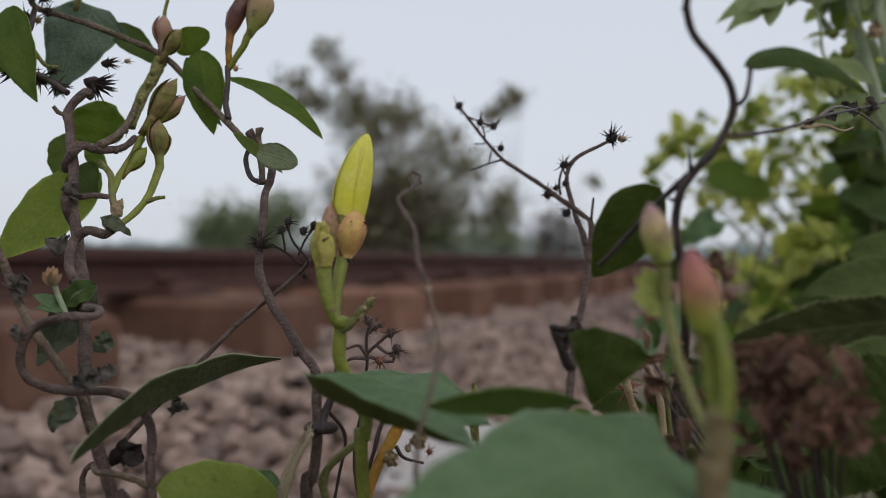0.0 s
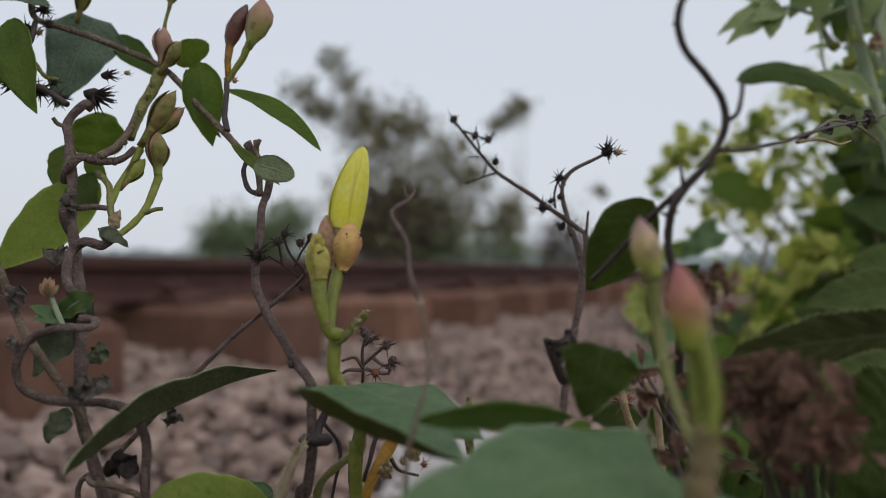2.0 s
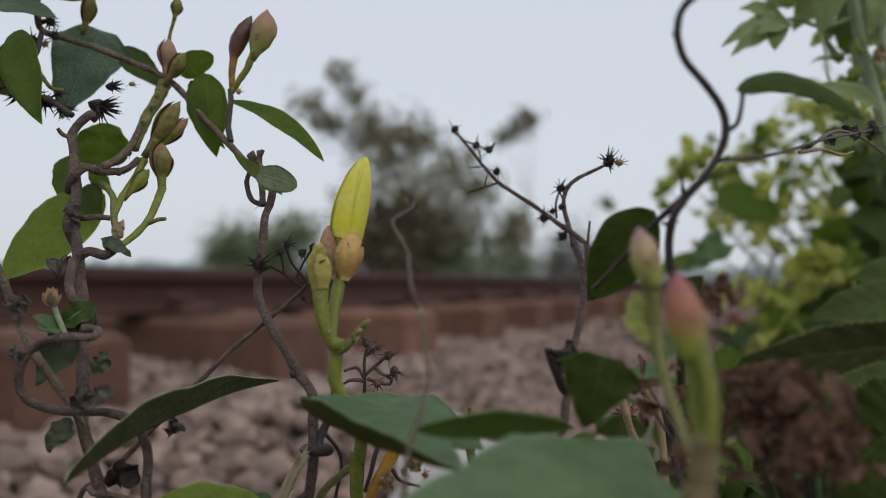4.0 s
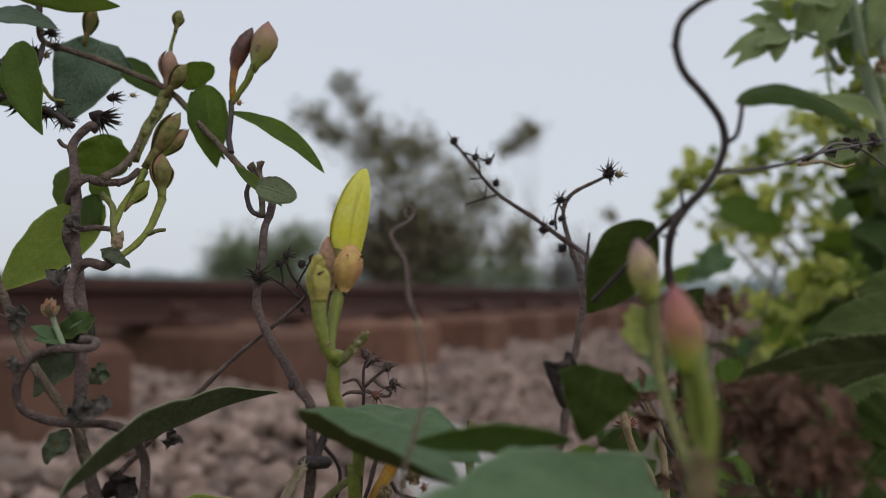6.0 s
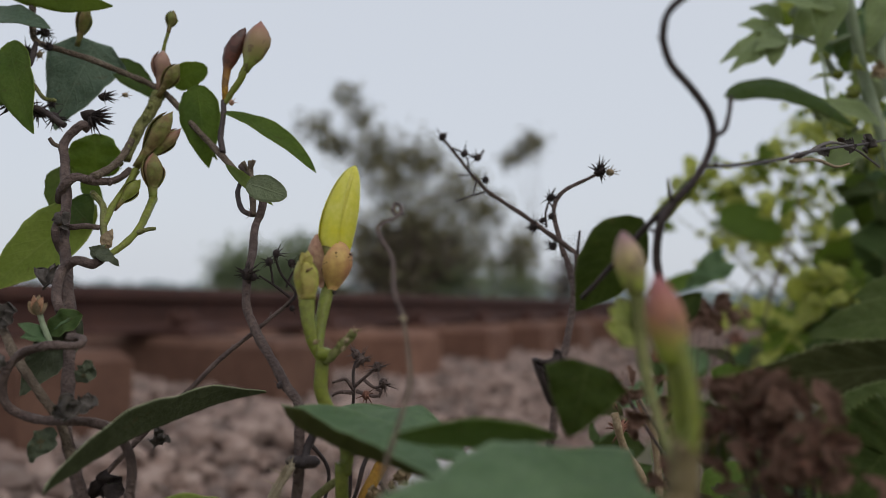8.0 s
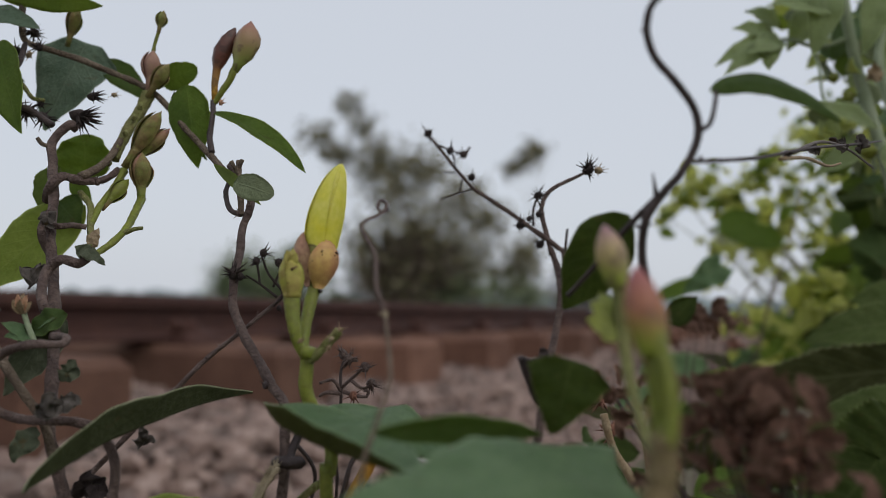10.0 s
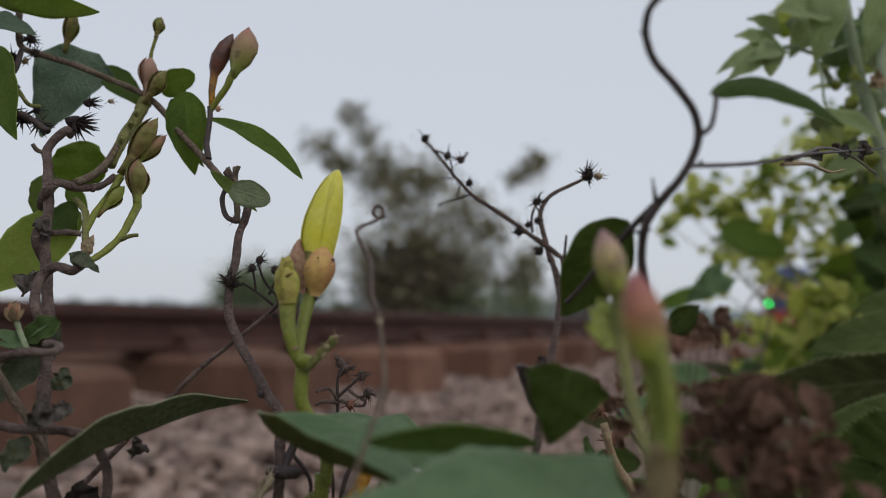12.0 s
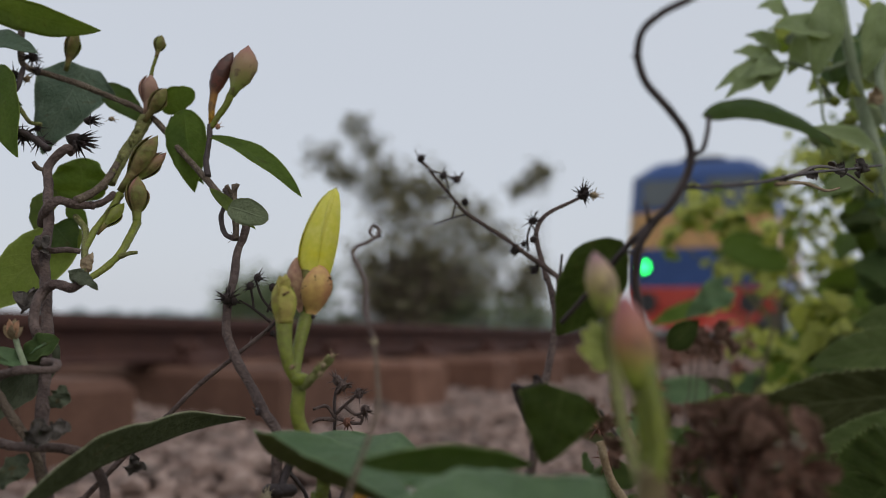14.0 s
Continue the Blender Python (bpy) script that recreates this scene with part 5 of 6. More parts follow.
# ---- dry twigs between the stems ----
twig = thing("dry_twig", (-0.08, 0.32, 0), "thin dry brown twig with withered star-shaped seed heads", "twig")
stem("twig", [(-0.08, 0.32, 0.0), (-0.08, 0.315, 0.3), (-0.1131, 0.3145, 0.3851), (-0.1031, 0.3129, 0.4021), (-0.0908, 0.3134, 0.4161), (-0.0800, 0.3158, 0.4274), (-0.0690, 0.3183, 0.4389), (-0.0594, 0.3207, 0.4472), (-0.0515, 0.3231, 0.4544), (-0.0476, 0.3252, 0.4599)], 1.4, 0.75, BARK, twig, bump=0.25)
stem("twig", [(-0.0515, 0.3231, 0.4539), (-0.0489, 0.3232, 0.4578), (-0.0532, 0.3229, 0.4633), (-0.0552, 0.3227, 0.4684)], 0.5, 0.35, SEED, twig)
stem("twig", [(-0.0506, 0.3231, 0.4565), (-0.0555, 0.3218, 0.4604), (-0.0597, 0.3215, 0.4629)], 0.45, 0.3, SEED, twig)
stem("twig", [(-0.0518, 0.3230, 0.4595), (-0.0498, 0.3231, 0.4641), (-0.0471, 0.3232, 0.4680)], 0.4, 0.3, SEED, twig)
stem("twig", [(-0.0555, 0.3218, 0.4607), (-0.0560, 0.3217, 0.4641), (-0.0567, 0.3217, 0.4670)], 0.4, 0.3, SEED, twig)
stem("thorn", [(-0.0662, 0.3194, 0.4414), (-0.0669, 0.3194, 0.4427)], 0.5, 0.2, BARK, twig, seg=2)
stem("thorn", [(-0.0563, 0.3219, 0.4501), (-0.0558, 0.3219, 0.4523)], 0.5, 0.2, BARK, twig, seg=2)
for i, (x, n) in enumerate((((-0.0549, 0.3227, 0.4695), 12), ((-0.0567, 0.3217, 0.4670), 12), ((-0.0503, 0.3230, 0.4667), 10), ((-0.0471, 0.3232, 0.4684), 10), ((-0.0611, 0.3205, 0.4624), 12))):
    seed_head(twig, x, 5.0, n, 60 + i, SEED, 0.35, (0, 0, 0.2))
seed_head(twig, (-0.0496, 0.3222, 0.4534), 3.6, 4, 66, SEED, 0, (0, 0, -1))
withered = thing("withered_flower_cluster", (0.0, 0.33, 0), "brown withered flower cluster on a thin stalk", "dry flower")
stem("stalk", [(0.0, 0.33, 0.0), (0.0, 0.33, 0.3), (-0.0334, 0.3289, 0.3824), (-0.0325, 0.3286, 0.4169), (-0.0314, 0.3265, 0.4274), (-0.0317, 0.3264, 0.4343), (-0.0305, 0.3264, 0.4385)], 0.9, 0.6, BARK_DARK, withered)
for i, (pts, h) in enumerate((([(-0.0314, 0.3265, 0.4291), (-0.0338, 0.3253, 0.4323), (-0.0375, 0.3241, 0.4314)], None), ([(-0.0314, 0.3265, 0.4283), (-0.0353, 0.3243, 0.4287), (-0.0375, 0.3242, 0.4276)], None), ([(-0.0314, 0.3265, 0.4300), (-0.0275, 0.3257, 0.4335), (-0.0247, 0.3248, 0.4358)], (-0.0242, 0.3248, 0.4361)),
        ([(-0.0282, 0.3256, 0.4323), (-0.0252, 0.3248, 0.4302), (-0.0226, 0.3250, 0.4307)], (-0.0223, 0.3250, 0.4314)), ([(-0.0310, 0.3264, 0.4360), (-0.0288, 0.3265, 0.4380), (-0.0265, 0.3257, 0.4381)], (-0.0292, 0.3255, 0.4383)), ([(-0.0305, 0.3264, 0.4380), (-0.0314, 0.3264, 0.4397), (-0.0307, 0.3264, 0.4408)], (-0.0310, 0.3264, 0.4397)),
        ([(-0.0305, 0.3265, 0.4288), (-0.0260, 0.3248, 0.4277), (-0.0235, 0.3249, 0.4277)], None), ([(-0.0243, 0.3249, 0.4297), (-0.0230, 0.3250, 0.4290), (-0.0236, 0.3249, 0.4273)], None))):
    stem("twig", pts, 0.85, 0.55, BARK, withered, seg=4)
    if h:
        seed_head(withered, h, 6.0, 14, 70 + i, BARK, 0.4, (0, 0, 0.4))
seed_head(withered, (-0.0274, 0.3247, 0.4280), 5.5, 16, 79, FLUFF, 0.4, (0, 0, -0.5))
tendril = thing("dry_tendril", (0.0, 0.24, 0), "pale dry tendril with a hooked tip", "tendril")
stem("tendril", [(-0.0115, 0.2775, 0.4772), (-0.0125, 0.2765, 0.4767), (-0.0139, 0.2775, 0.4781), (-0.0133, 0.2785, 0.4799), (-0.0116, 0.2770, 0.4789), (-0.0118, 0.2755, 0.4771), (-0.0133, 0.2720, 0.4752), (-0.0149, 0.2670, 0.4737), (-0.0155, 0.2644, 0.4720), (-0.0137, 0.2610, 0.4690), (-0.0111, 0.2570, 0.4652), (-0.0103, 0.2530, 0.4611), (-0.0094, 0.2490, 0.4574), (-0.0079, 0.2470, 0.4541), (-0.0070, 0.2454, 0.4519)], 0.55, 0.75, BARK, tendril)
stem("tendril", [(-0.0070, 0.2454, 0.4519), (-0.0059, 0.2410, 0.4482), (-0.0048, 0.2370, 0.4439), (-0.0040, 0.2320, 0.4394), (-0.0050, 0.2280, 0.4346), (-0.0061, 0.2240, 0.4300), (-0.0072, 0.2220, 0.4258), (-0.0075, 0.2210, 0.4211), (-0.0078, 0.2210, 0.4133), (-0.0080, 0.2220, 0.4015), (-0.0125, 0.224, 0.25), (-0.0125, 0.226, 0.0)], 0.55, 0.75, BARK_PALE, tendril)
seed_head(tendril, (-0.0070, 0.2454, 0.4519), 3.2, 4, 80, STRAW, name="joint")
seed_head(tendril, (-0.0114, 0.2775, 0.4772), 2.2, 5, 81, SEED, name="dry_tip")
seed_head(tendril, (-0.0155, 0.2644, 0.4722), 2.6, 3, 82, BARK_PALE, name="joint")
straw = thing("dry_grass_stalk", (-0.045, 0.30, 0), "pale bristly dry grass stalk", "grass")
for x, r in ((0.0, 1.1), (0.0009, 0.8), (-0.0008, 0.8), (0.0016, 0.6)):
    q = Vector((x, -x, 0))
    stem("blade", [Vector(v) + q for v in ((-0.062, 0.30, 0.0), (-0.0605, 0.2971, 0.2393), (-0.0567, 0.2962, 0.3305), (-0.0537, 0.2959, 0.3730), (-0.0518, 0.2958, 0.3875), (-0.0495, 0.2958, 0.3977), (-0.0471, 0.2969, 0.4051), (-0.0436, 0.2990, 0.4114))], r, 0.4, STRAW, straw, bump=0.4)
rnd = random.Random(77)
hairs = []
for k in range(46):
    t = rnd.random()
    q = Vector((-0.0504, 0.2958, 0.3943)).lerp(Vector((-0.0436, 0.2990, 0.4111)), t)
    hairs.append(spike(q, (rnd.uniform(-0.6, 0.9), rnd.uniform(-0.8, 0.8), rnd.uniform(0.3, 1.0)), rnd.uniform(0.0025, 0.006), 0.00022))
tagged(part("bristles", mesh_of("bristles", *join_data(hairs), [STRAW]), straw, "fine pale bristles"), kind="stuff")
seed_head(straw, (-0.0433, 0.2990, 0.4112), 4, 12, 81, STRAW, 0, (0.5, 0, 1))
tassel = thing("pink_flower_tuft", (0.02, 0.31, 0), "small tuft of a pink flower on a thin stalk", "flower")
stem("stalk", [(0.02, 0.31, 0.0), (0.0031, 0.3088, 0.3886), (0.0012, 0.3085, 0.4076), (0.0002, 0.3084, 0.4131)], 0.8, 0.6, STALK_DULL, tassel)
seed_head(tassel, (0.0002, 0.3084, 0.4142), 6.5, 60, 82, TASSEL, 0, (0, 0, 1), name="petals")

# ---- the dry weed with star-shaped seed heads ----
weed = thing("dry_weed", (0.055, 0.28, 0), "dry branching weed with dark star-shaped seed heads", "weed")
stem("stem", [(0.055, 0.28, 0.0), (0.055, 0.28, 0.3), (0.0247, 0.2849, 0.3984), (0.0259, 0.2846, 0.4241), (0.0273, 0.2876, 0.4352), (0.0297, 0.2916, 0.4465), (0.0316, 0.2956, 0.4568), (0.0308, 0.2995, 0.4644), (0.0292, 0.3023, 0.4698)], 1.6, 1.1, BARK, weed, "grey-brown dry stem")
stem("branch", [(0.0316, 0.2956, 0.4568), (0.0326, 0.2965, 0.4673), (0.0303, 0.2974, 0.4703), (0.0248, 0.2950, 0.4740), (0.0180, 0.2926, 0.4787), (0.0128, 0.2902, 0.4818), (0.0091, 0.2890, 0.4842), (0.0062, 0.2868, 0.4870), (0.0030, 0.2836, 0.4905), (-0.0002, 0.2804, 0.4943), (-0.0019, 0.2782, 0.4960)], 1.1, 0.45, BARK, weed, bump=0.2)
stem("branch", [(0.0294, 0.3013, 0.4682), (0.0275, 0.3031, 0.4761), (0.0268, 0.3040, 0.4812), (0.0286, 0.3051, 0.4855), (0.0327, 0.3063, 0.4883), (0.0374, 0.3065, 0.4905), (0.0397, 0.3066, 0.4918)], 1.0, 0.55, BARK, weed, bump=0.2)
for pts, r in (([(0.0245, 0.2970, 0.4756), (0.0243, 0.2979, 0.4795), (0.0254, 0.2989, 0.4834)], 0.5), ([(0.0091, 0.2890, 0.4842), (0.0054, 0.2878, 0.4830), (0.0007, 0.2866, 0.4812)], 0.4), ([(0.0045, 0.2847, 0.4877), (0.0026, 0.2836, 0.4876), (0.0016, 0.2836, 0.4875)], 0.3), ([(0.0045, 0.2847, 0.4884), (0.0042, 0.2836, 0.4912), (0.0033, 0.2826, 0.4929)], 0.4),
        ([(0.0062, 0.2868, 0.4865), (0.0056, 0.2868, 0.4836), (0.0053, 0.2868, 0.4829)], 0.3), ([(0.0005, 0.2804, 0.4938), (0.0026, 0.2815, 0.4932), (0.0050, 0.2817, 0.4923), (0.0070, 0.2828, 0.4922)], 0.4), ([(0.0073, 0.2828, 0.4922), (0.0082, 0.2828, 0.4939)], 0.5), ([(0.0326, 0.2965, 0.4680), (0.0329, 0.2965, 0.4718), (0.0332, 0.2965, 0.4748)], 0.55), ([(0.0268, 0.3040, 0.4808), (0.0257, 0.3040, 0.4831)], 0.4)):
    stem("twig", pts, r, r * 0.7, BARK_DARK, weed, seg=4)
for i, (x, s, n) in enumerate((((-0.0019, 0.2782, 0.4963), 4.2, 5), ((0.0033, 0.2826, 0.4929), 4.0, 6), ((0.0067, 0.2828, 0.4919), 4.0, 8), ((0.0085, 0.2869, 0.4868), 3.8, 8), ((0.0393, 0.3066, 0.4919), 6.4, 34), ((0.0256, 0.2989, 0.4837), 4.6, 24), ((0.0210, 0.2938, 0.4754), 5.0, 14), ((0.0257, 0.2970, 0.4786), 3.6, 10), ((0.0233, 0.2969, 0.4774), 3.2, 8), ((0.0262, 0.2971, 0.4706), 4.6, 14))):
    seed_head(weed, x, s, n, 90 + i, SEED, 0, (0.7, 0, 0.5) if n > 20 else (0.2, 0, 0.3))
seed_head(weed, (0.0421, 0.3068, 0.4918), 4.5, 9, 101, HUSK, 0, (1, 0, -0.1), label="papery pale husk")
stem("stub", [(0.0262, 0.2856, 0.4311), (0.0233, 0.2813, 0.4365), (0.0210, 0.2791, 0.4422)], 2.0, 1.0, BARK_DARK, weed)
flake(weed, (0.0249, 0.2814, 0.4400), 8.0, 102, (BARK_DARK, SEED), "dark shrivelled leaf")

# ---- the brown vine that winds up on the other side ----
climber = thing("climbing_vine", (0.085, 0.25, 0), "dark brown climbing vine with a few dark green leaves", "vine")
stem("stem", [(0.085, 0.25, 0.0), (0.085, 0.29, 0.3), (0.0592, 0.3117, 0.4045), (0.0549, 0.2861, 0.4327), (0.0512, 0.2687, 0.4478), (0.0487, 0.2605, 0.4570), (0.0468, 0.2573, 0.4658), (0.0471, 0.2542, 0.4724), (0.0497, 0.2523, 0.4772), (0.0533, 0.2504, 0.4814), (0.0562, 0.2495, 0.4865), (0.0571, 0.2485, 0.4907), (0.0561, 0.2474, 0.4950), (0.0522, 0.2441, 0.4993), (0.0476, 0.2408, 0.5033), (0.0456, 0.2387, 0.5065), (0.0451, 0.2376, 0.5096), (0.0459, 0.2366, 0.5132), (0.0496, 0.2358, 0.5165), (0.0571, 0.2351, 0.5204), (0.0704, 0.2357, 0.5315)], 1.5, 1.0, BARK_DARK, climber, "smooth dark brown winding stem", bump=0.08)
stem("stem", [(0.0320, 0.2746, 0.4569), (0.0367, 0.2698, 0.4623), (0.0420, 0.2620, 0.4692), (0.0459, 0.2561, 0.4738), (0.0497, 0.2523, 0.4774)], 0.8, 1.2, BARK_DARK, climber)
stem("branch", [(0.0572, 0.2485, 0.4905), (0.0595, 0.2486, 0.4923), (0.0607, 0.2496, 0.4960), (0.0612, 0.2506, 0.4995)], 0.8, 0.7, BARK_DARK, climber)
stem("branch", [(0.0561, 0.2505, 0.4846), (0.0656, 0.2610, 0.4867), (0.0799, 0.2818, 0.4911), (0.0994, 0.3128, 0.4988), (0.1314, 0.3645, 0.5097), (0.1566, 0.4059, 0.5187)], 0.7, 0.6, BARK_DARK, climber)
for a, b in (((0.0491, 0.2522, 0.4775), (0.0481, 0.2501, 0.4821)), ((0.0579, 0.2506, 0.4848), (0.0581, 0.2506, 0.4860)), ((0.0467, 0.2552, 0.4719), (0.0485, 0.2543, 0.4718)), ((0.0464, 0.2552, 0.4713), (0.0447, 0.2551, 0.4716)), ((0.0451, 0.2376, 0.5081), (0.0439, 0.2376, 0.5086))):
    stem("thorn", [a, b], 0.8, 0.25, BARK_DARK, climber, seg=2)
leaf(climber, (0.0600, 0.2506, 0.4997), (0.0928, 0.2674, 0.4965), 0.0062, (0.1, -0.9, 0.4), (LEAF, LEAF_U), "dark green leaf bent over at the stem", shape="round", bend=0.02, fold=-0.25, nu=22, arc=-0.15)
leaf(climber, (0.0454, 0.2681, 0.4754), (0.0312, 0.2816, 0.4538), 0.0155, (-0.25, -1, 0.25), (DARK, LEAF_U), "dark green heart-shaped leaf", bend=0.04, fold=0.1)
leaf(climber, (0.0311, 0.2444, 0.4434), (0.0268, 0.2426, 0.4287), 0.0185, (0.1, -1, 0.2), (DARK, LEAF_U), "dark green triangular leaf", shape="delta", bend=0.06, fold=0.12, wave=0.04)

for i, (at, sz) in enumerate((((0.1040, 0.3231, 0.5000), 7), ((0.1226, 0.3541, 0.5071), 9), ((0.1365, 0.3748, 0.5118), 9), ((0.0894, 0.2973, 0.4944), 4))):
    flake(climber, at, sz * 0.65, 180 + i, (WITHER, BARK), "dry twisted scrap of leaf")
stem("dry_fibre", [(0.0862, 0.2922, 0.4924), (0.0994, 0.3129, 0.4961), (0.1120, 0.3336, 0.4974), (0.1195, 0.3440, 0.4999)], 0.6, 0.35, HUSK, climber)
stem("dry_fibre", [(0.0927, 0.3025, 0.4958), (0.1103, 0.3334, 0.5046), (0.1254, 0.3542, 0.5062), (0.1414, 0.3752, 0.5036)], 0.6, 0.35, WITHER, climber)

# ---- flower buds close to the lens ----
near = thing("pink_flower_buds", (0.055, 0.22, 0), "green stalk with two pink-tipped flower buds", "flower buds")
part("flower_bud", mesh_of("flower_bud", *lathe((0.0383, 0.2275, 0.4575), (0.0356, 0.2265, 0.4690), bulb(14, 0.0028, 0.5, 0.03, 0.6), 16, 5, 0.05, 2.0), [PALE_BUD]), near, "pale pink-tipped slender bud")
part("flower_bud", mesh_of("flower_bud", *lathe((0.0405, 0.2015, 0.4463), (0.0381, 0.2035, 0.4604), bulb(14, 0.0031, 0.45, 0.03, 0.62), 16, 5, 0.05, 2.0), [PINK_BUD]), near, "swollen pink-tipped bud")
stem("pedicel", [(0.0408, 0.2040, 0.4305), (0.0402, 0.2130, 0.4355), (0.0395, 0.2210, 0.4414), (0.0391, 0.2265, 0.4482), (0.0387, 0.2275, 0.4535), (0.0383, 0.2275, 0.4583)], 0.8, 1.6, STALK_DULL, near, bump=0.05)
stem("pedicel", [(0.0421, 0.1985, 0.4333), (0.0428, 0.1990, 0.4380), (0.0424, 0.1995, 0.4428), (0.0414, 0.2005, 0.4476), (0.0406, 0.2010, 0.4502)], 1.35, 1.55, STALK, near, bump=0.05)
stem("pedicel", [(0.0416, 0.2005, 0.4329), (0.0411, 0.2015, 0.4376), (0.0408, 0.2020, 0.4425), (0.0404, 0.2025, 0.4469), (0.0400, 0.2030, 0.4501)], 1.3, 1.5, STALK, near, bump=0.05)
stem("stalk", [(0.047, 0.205, 0.0), (0.047, 0.205, 0.3), (0.0408, 0.2000, 0.4163), (0.0411, 0.2000, 0.4233), (0.0415, 0.2000, 0.4290), (0.0418, 0.1995, 0.4347)], 2.7, 2.5, STALK_BROWN, near, "brownish woody stalk", bump=0.1)
seed_head(near, (0.0418, 0.1995, 0.4344), 5.5, 5, 86, STALK_BROWN, name="node")
for a, b in (((0.0379, 0.2290, 0.4513), (0.0334, 0.2285, 0.4550)), ((0.0381, 0.2290, 0.4507), (0.0352, 0.2310, 0.4568)), ((0.0378, 0.2280, 0.4502), (0.0327, 0.2280, 0.4518)), ((0.0378, 0.2270, 0.4503), (0.0353, 0.2270, 0.4481))):
    leaf(near, a, b, 0.0042, (0.1, -1, 0.2), (LIME, FRESH), "small lime bract", "bract", shape="ovate", nu=10, nv=3)

# ---- the dead weed with withered brown flower heads ----
dead = thing("dead_weed", (0.09, 0.24, 0), "dead weed with withered reddish-brown flower heads", "weed")


def flower_head(at, radius, n, seed, stalk_pts):
    rnd = random.Random(seed)
    stem("stalk", stalk_pts, 0.7, 0.5, BARK_DARK, dead)
    at, chunks = Vector(at), []
    for _ in range(int(n * 0.45)):
        d = Vector((rnd.gauss(0, 1), rnd.gauss(0, 0.8), rnd.gauss(0, 0.8))).normalized()
        p = at + d * radius * rnd.uniform(0.1, 1.0) ** 0.7 * rnd.uniform(0.6, 1.5)
        e = (d * 0.6 + Vector((rnd.gauss(0, 0.6), rnd.gauss(0, 0.5), rnd.gauss(0, 0.6)))).normalized()
        chunks.append(spike(p, e, radius * rnd.uniform(0.25, 0.6), radius * rnd.uniform(0.03, 0.08)))
    v, f = join_data(chunks)
    part("flower_head", mesh_of("flower_head", v, f, [FLUFF]), dead)


DEAD_BASE = (0.09, 0.27, 0.36)
rnd = random.Random(61)


def petals(at, radius, n):
    """Crumpled dry petals round a head."""
    for _ in range(n):
        q = Vector(at) + Vector((rnd.gauss(0, 1), rnd.gauss(0, 0.5), rnd.gauss(0, 0.8))) * radius * 0.8
        d = Vector((rnd.gauss(0, 1), rnd.gauss(0, 0.4), rnd.gauss(0, 1))).normalized() * radius * rnd.uniform(0.5, 0.9)
        leaf(dead, q - d, q + d, radius * rnd.uniform(0.5, 0.9), (rnd.uniform(-0.6, 0.6), -1, rnd.uniform(-0.2, 0.8)), (PETAL_DRY, FLUFF), "", "petal", shape="round", bend=0.2, fold=0.5, wave=0.14, crumple=0.25, nu=10, nv=4)


for at, r, n, seed in (((0.0603, 0.2413, 0.4378), 0.0040, 80, 7), ((0.0636, 0.2374, 0.4399), 0.0042, 90, 6), ((0.0661, 0.2336, 0.4371), 0.0052, 130, 8), ((0.0700, 0.2299, 0.4339), 0.0054, 140, 9), ((0.0668, 0.2297, 0.4291), 0.0056, 140, 10), ((0.0625, 0.2395, 0.4324), 0.0054, 120, 11), ((0.0716, 0.2280, 0.4294), 0.0040, 90, 12), ((0.0666, 0.2419, 0.4207), 0.0036, 60, 14), ((0.0450, 0.2756, 0.4338), 0.0036, 60, 15), ((0.0484, 0.2658, 0.4284), 0.0040, 60, 16), ((0.0418, 0.2854, 0.4362), 0.0028, 40, 17), ((0.0499, 0.2610, 0.4203), 0.004, 60, 18), ((0.0571, 0.2400, 0.4390), 0.004, 80, 19), ((0.0574, 0.2370, 0.4317), 0.0045, 90, 20), ((0.0622, 0.2350, 0.4245), 0.0045, 90, 21), ((0.0697, 0.2350, 0.4269), 0.004, 70, 22)):
    q = Vector(at)
    petals(at, r * 1.15, 4)
    flower_head(at, r, n, seed, [DEAD_BASE, Vector(DEAD_BASE).lerp(q, 0.6) + Vector((0, 0.004, 0)), q])
stem("stalk", [(0.09, 0.24, 0.0), DEAD_BASE], 1.6, 1.4, BARK_DARK, dead, seg=3)

# ---- the broad-leaved plant to the side ----
broad = thing("broad_leaved_plant", (0.30, 0.62, 0), "leafy plant with broad dark green veined leaves", "plant")
stem("stem", [(0.30, 0.56, 0.0), (0.30, 0.56, 0.2), (0.2457, 0.5400, 0.3633), (0.2465, 0.5450, 0.4265), (0.2642, 0.6000, 0.4755), (0.3118, 0.6949, 0.5214)], 4.0, 2.5, STALK_GREY, broad)
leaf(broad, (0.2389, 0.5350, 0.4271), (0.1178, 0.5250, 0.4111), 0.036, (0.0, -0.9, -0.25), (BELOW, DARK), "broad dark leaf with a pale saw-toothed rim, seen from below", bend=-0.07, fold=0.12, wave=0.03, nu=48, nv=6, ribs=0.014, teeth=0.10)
leaf(broad, (0.2326, 0.5450, 0.4499), (0.1712, 0.5450, 0.4397), 0.026, (-0.1, -0.8, 0.55), (RIM_LEAF, DARK_U), "green veined leaf with a pale rim", bend=0.10, fold=0.12, wave=0.03, nu=40, nv=6, ribs=0.014, teeth=0.08)
leaf(broad, (0.2576, 0.6000, 0.4622), (0.2142, 0.6000, 0.4618), 0.026, (0.0, -0.85, 0.5), (RIM_LEAF, GREY_U), bend=0.08, nu=30, ribs=0.02, teeth=0.06)
leaf(broad, (0.2207, 0.5200, 0.4140), (0.1604, 0.5200, 0.3988), 0.020, (0, -0.8, 0.5), (RIM_LEAF, DARK_U), bend=0.06, nu=30, ribs=0.02, teeth=0.08)
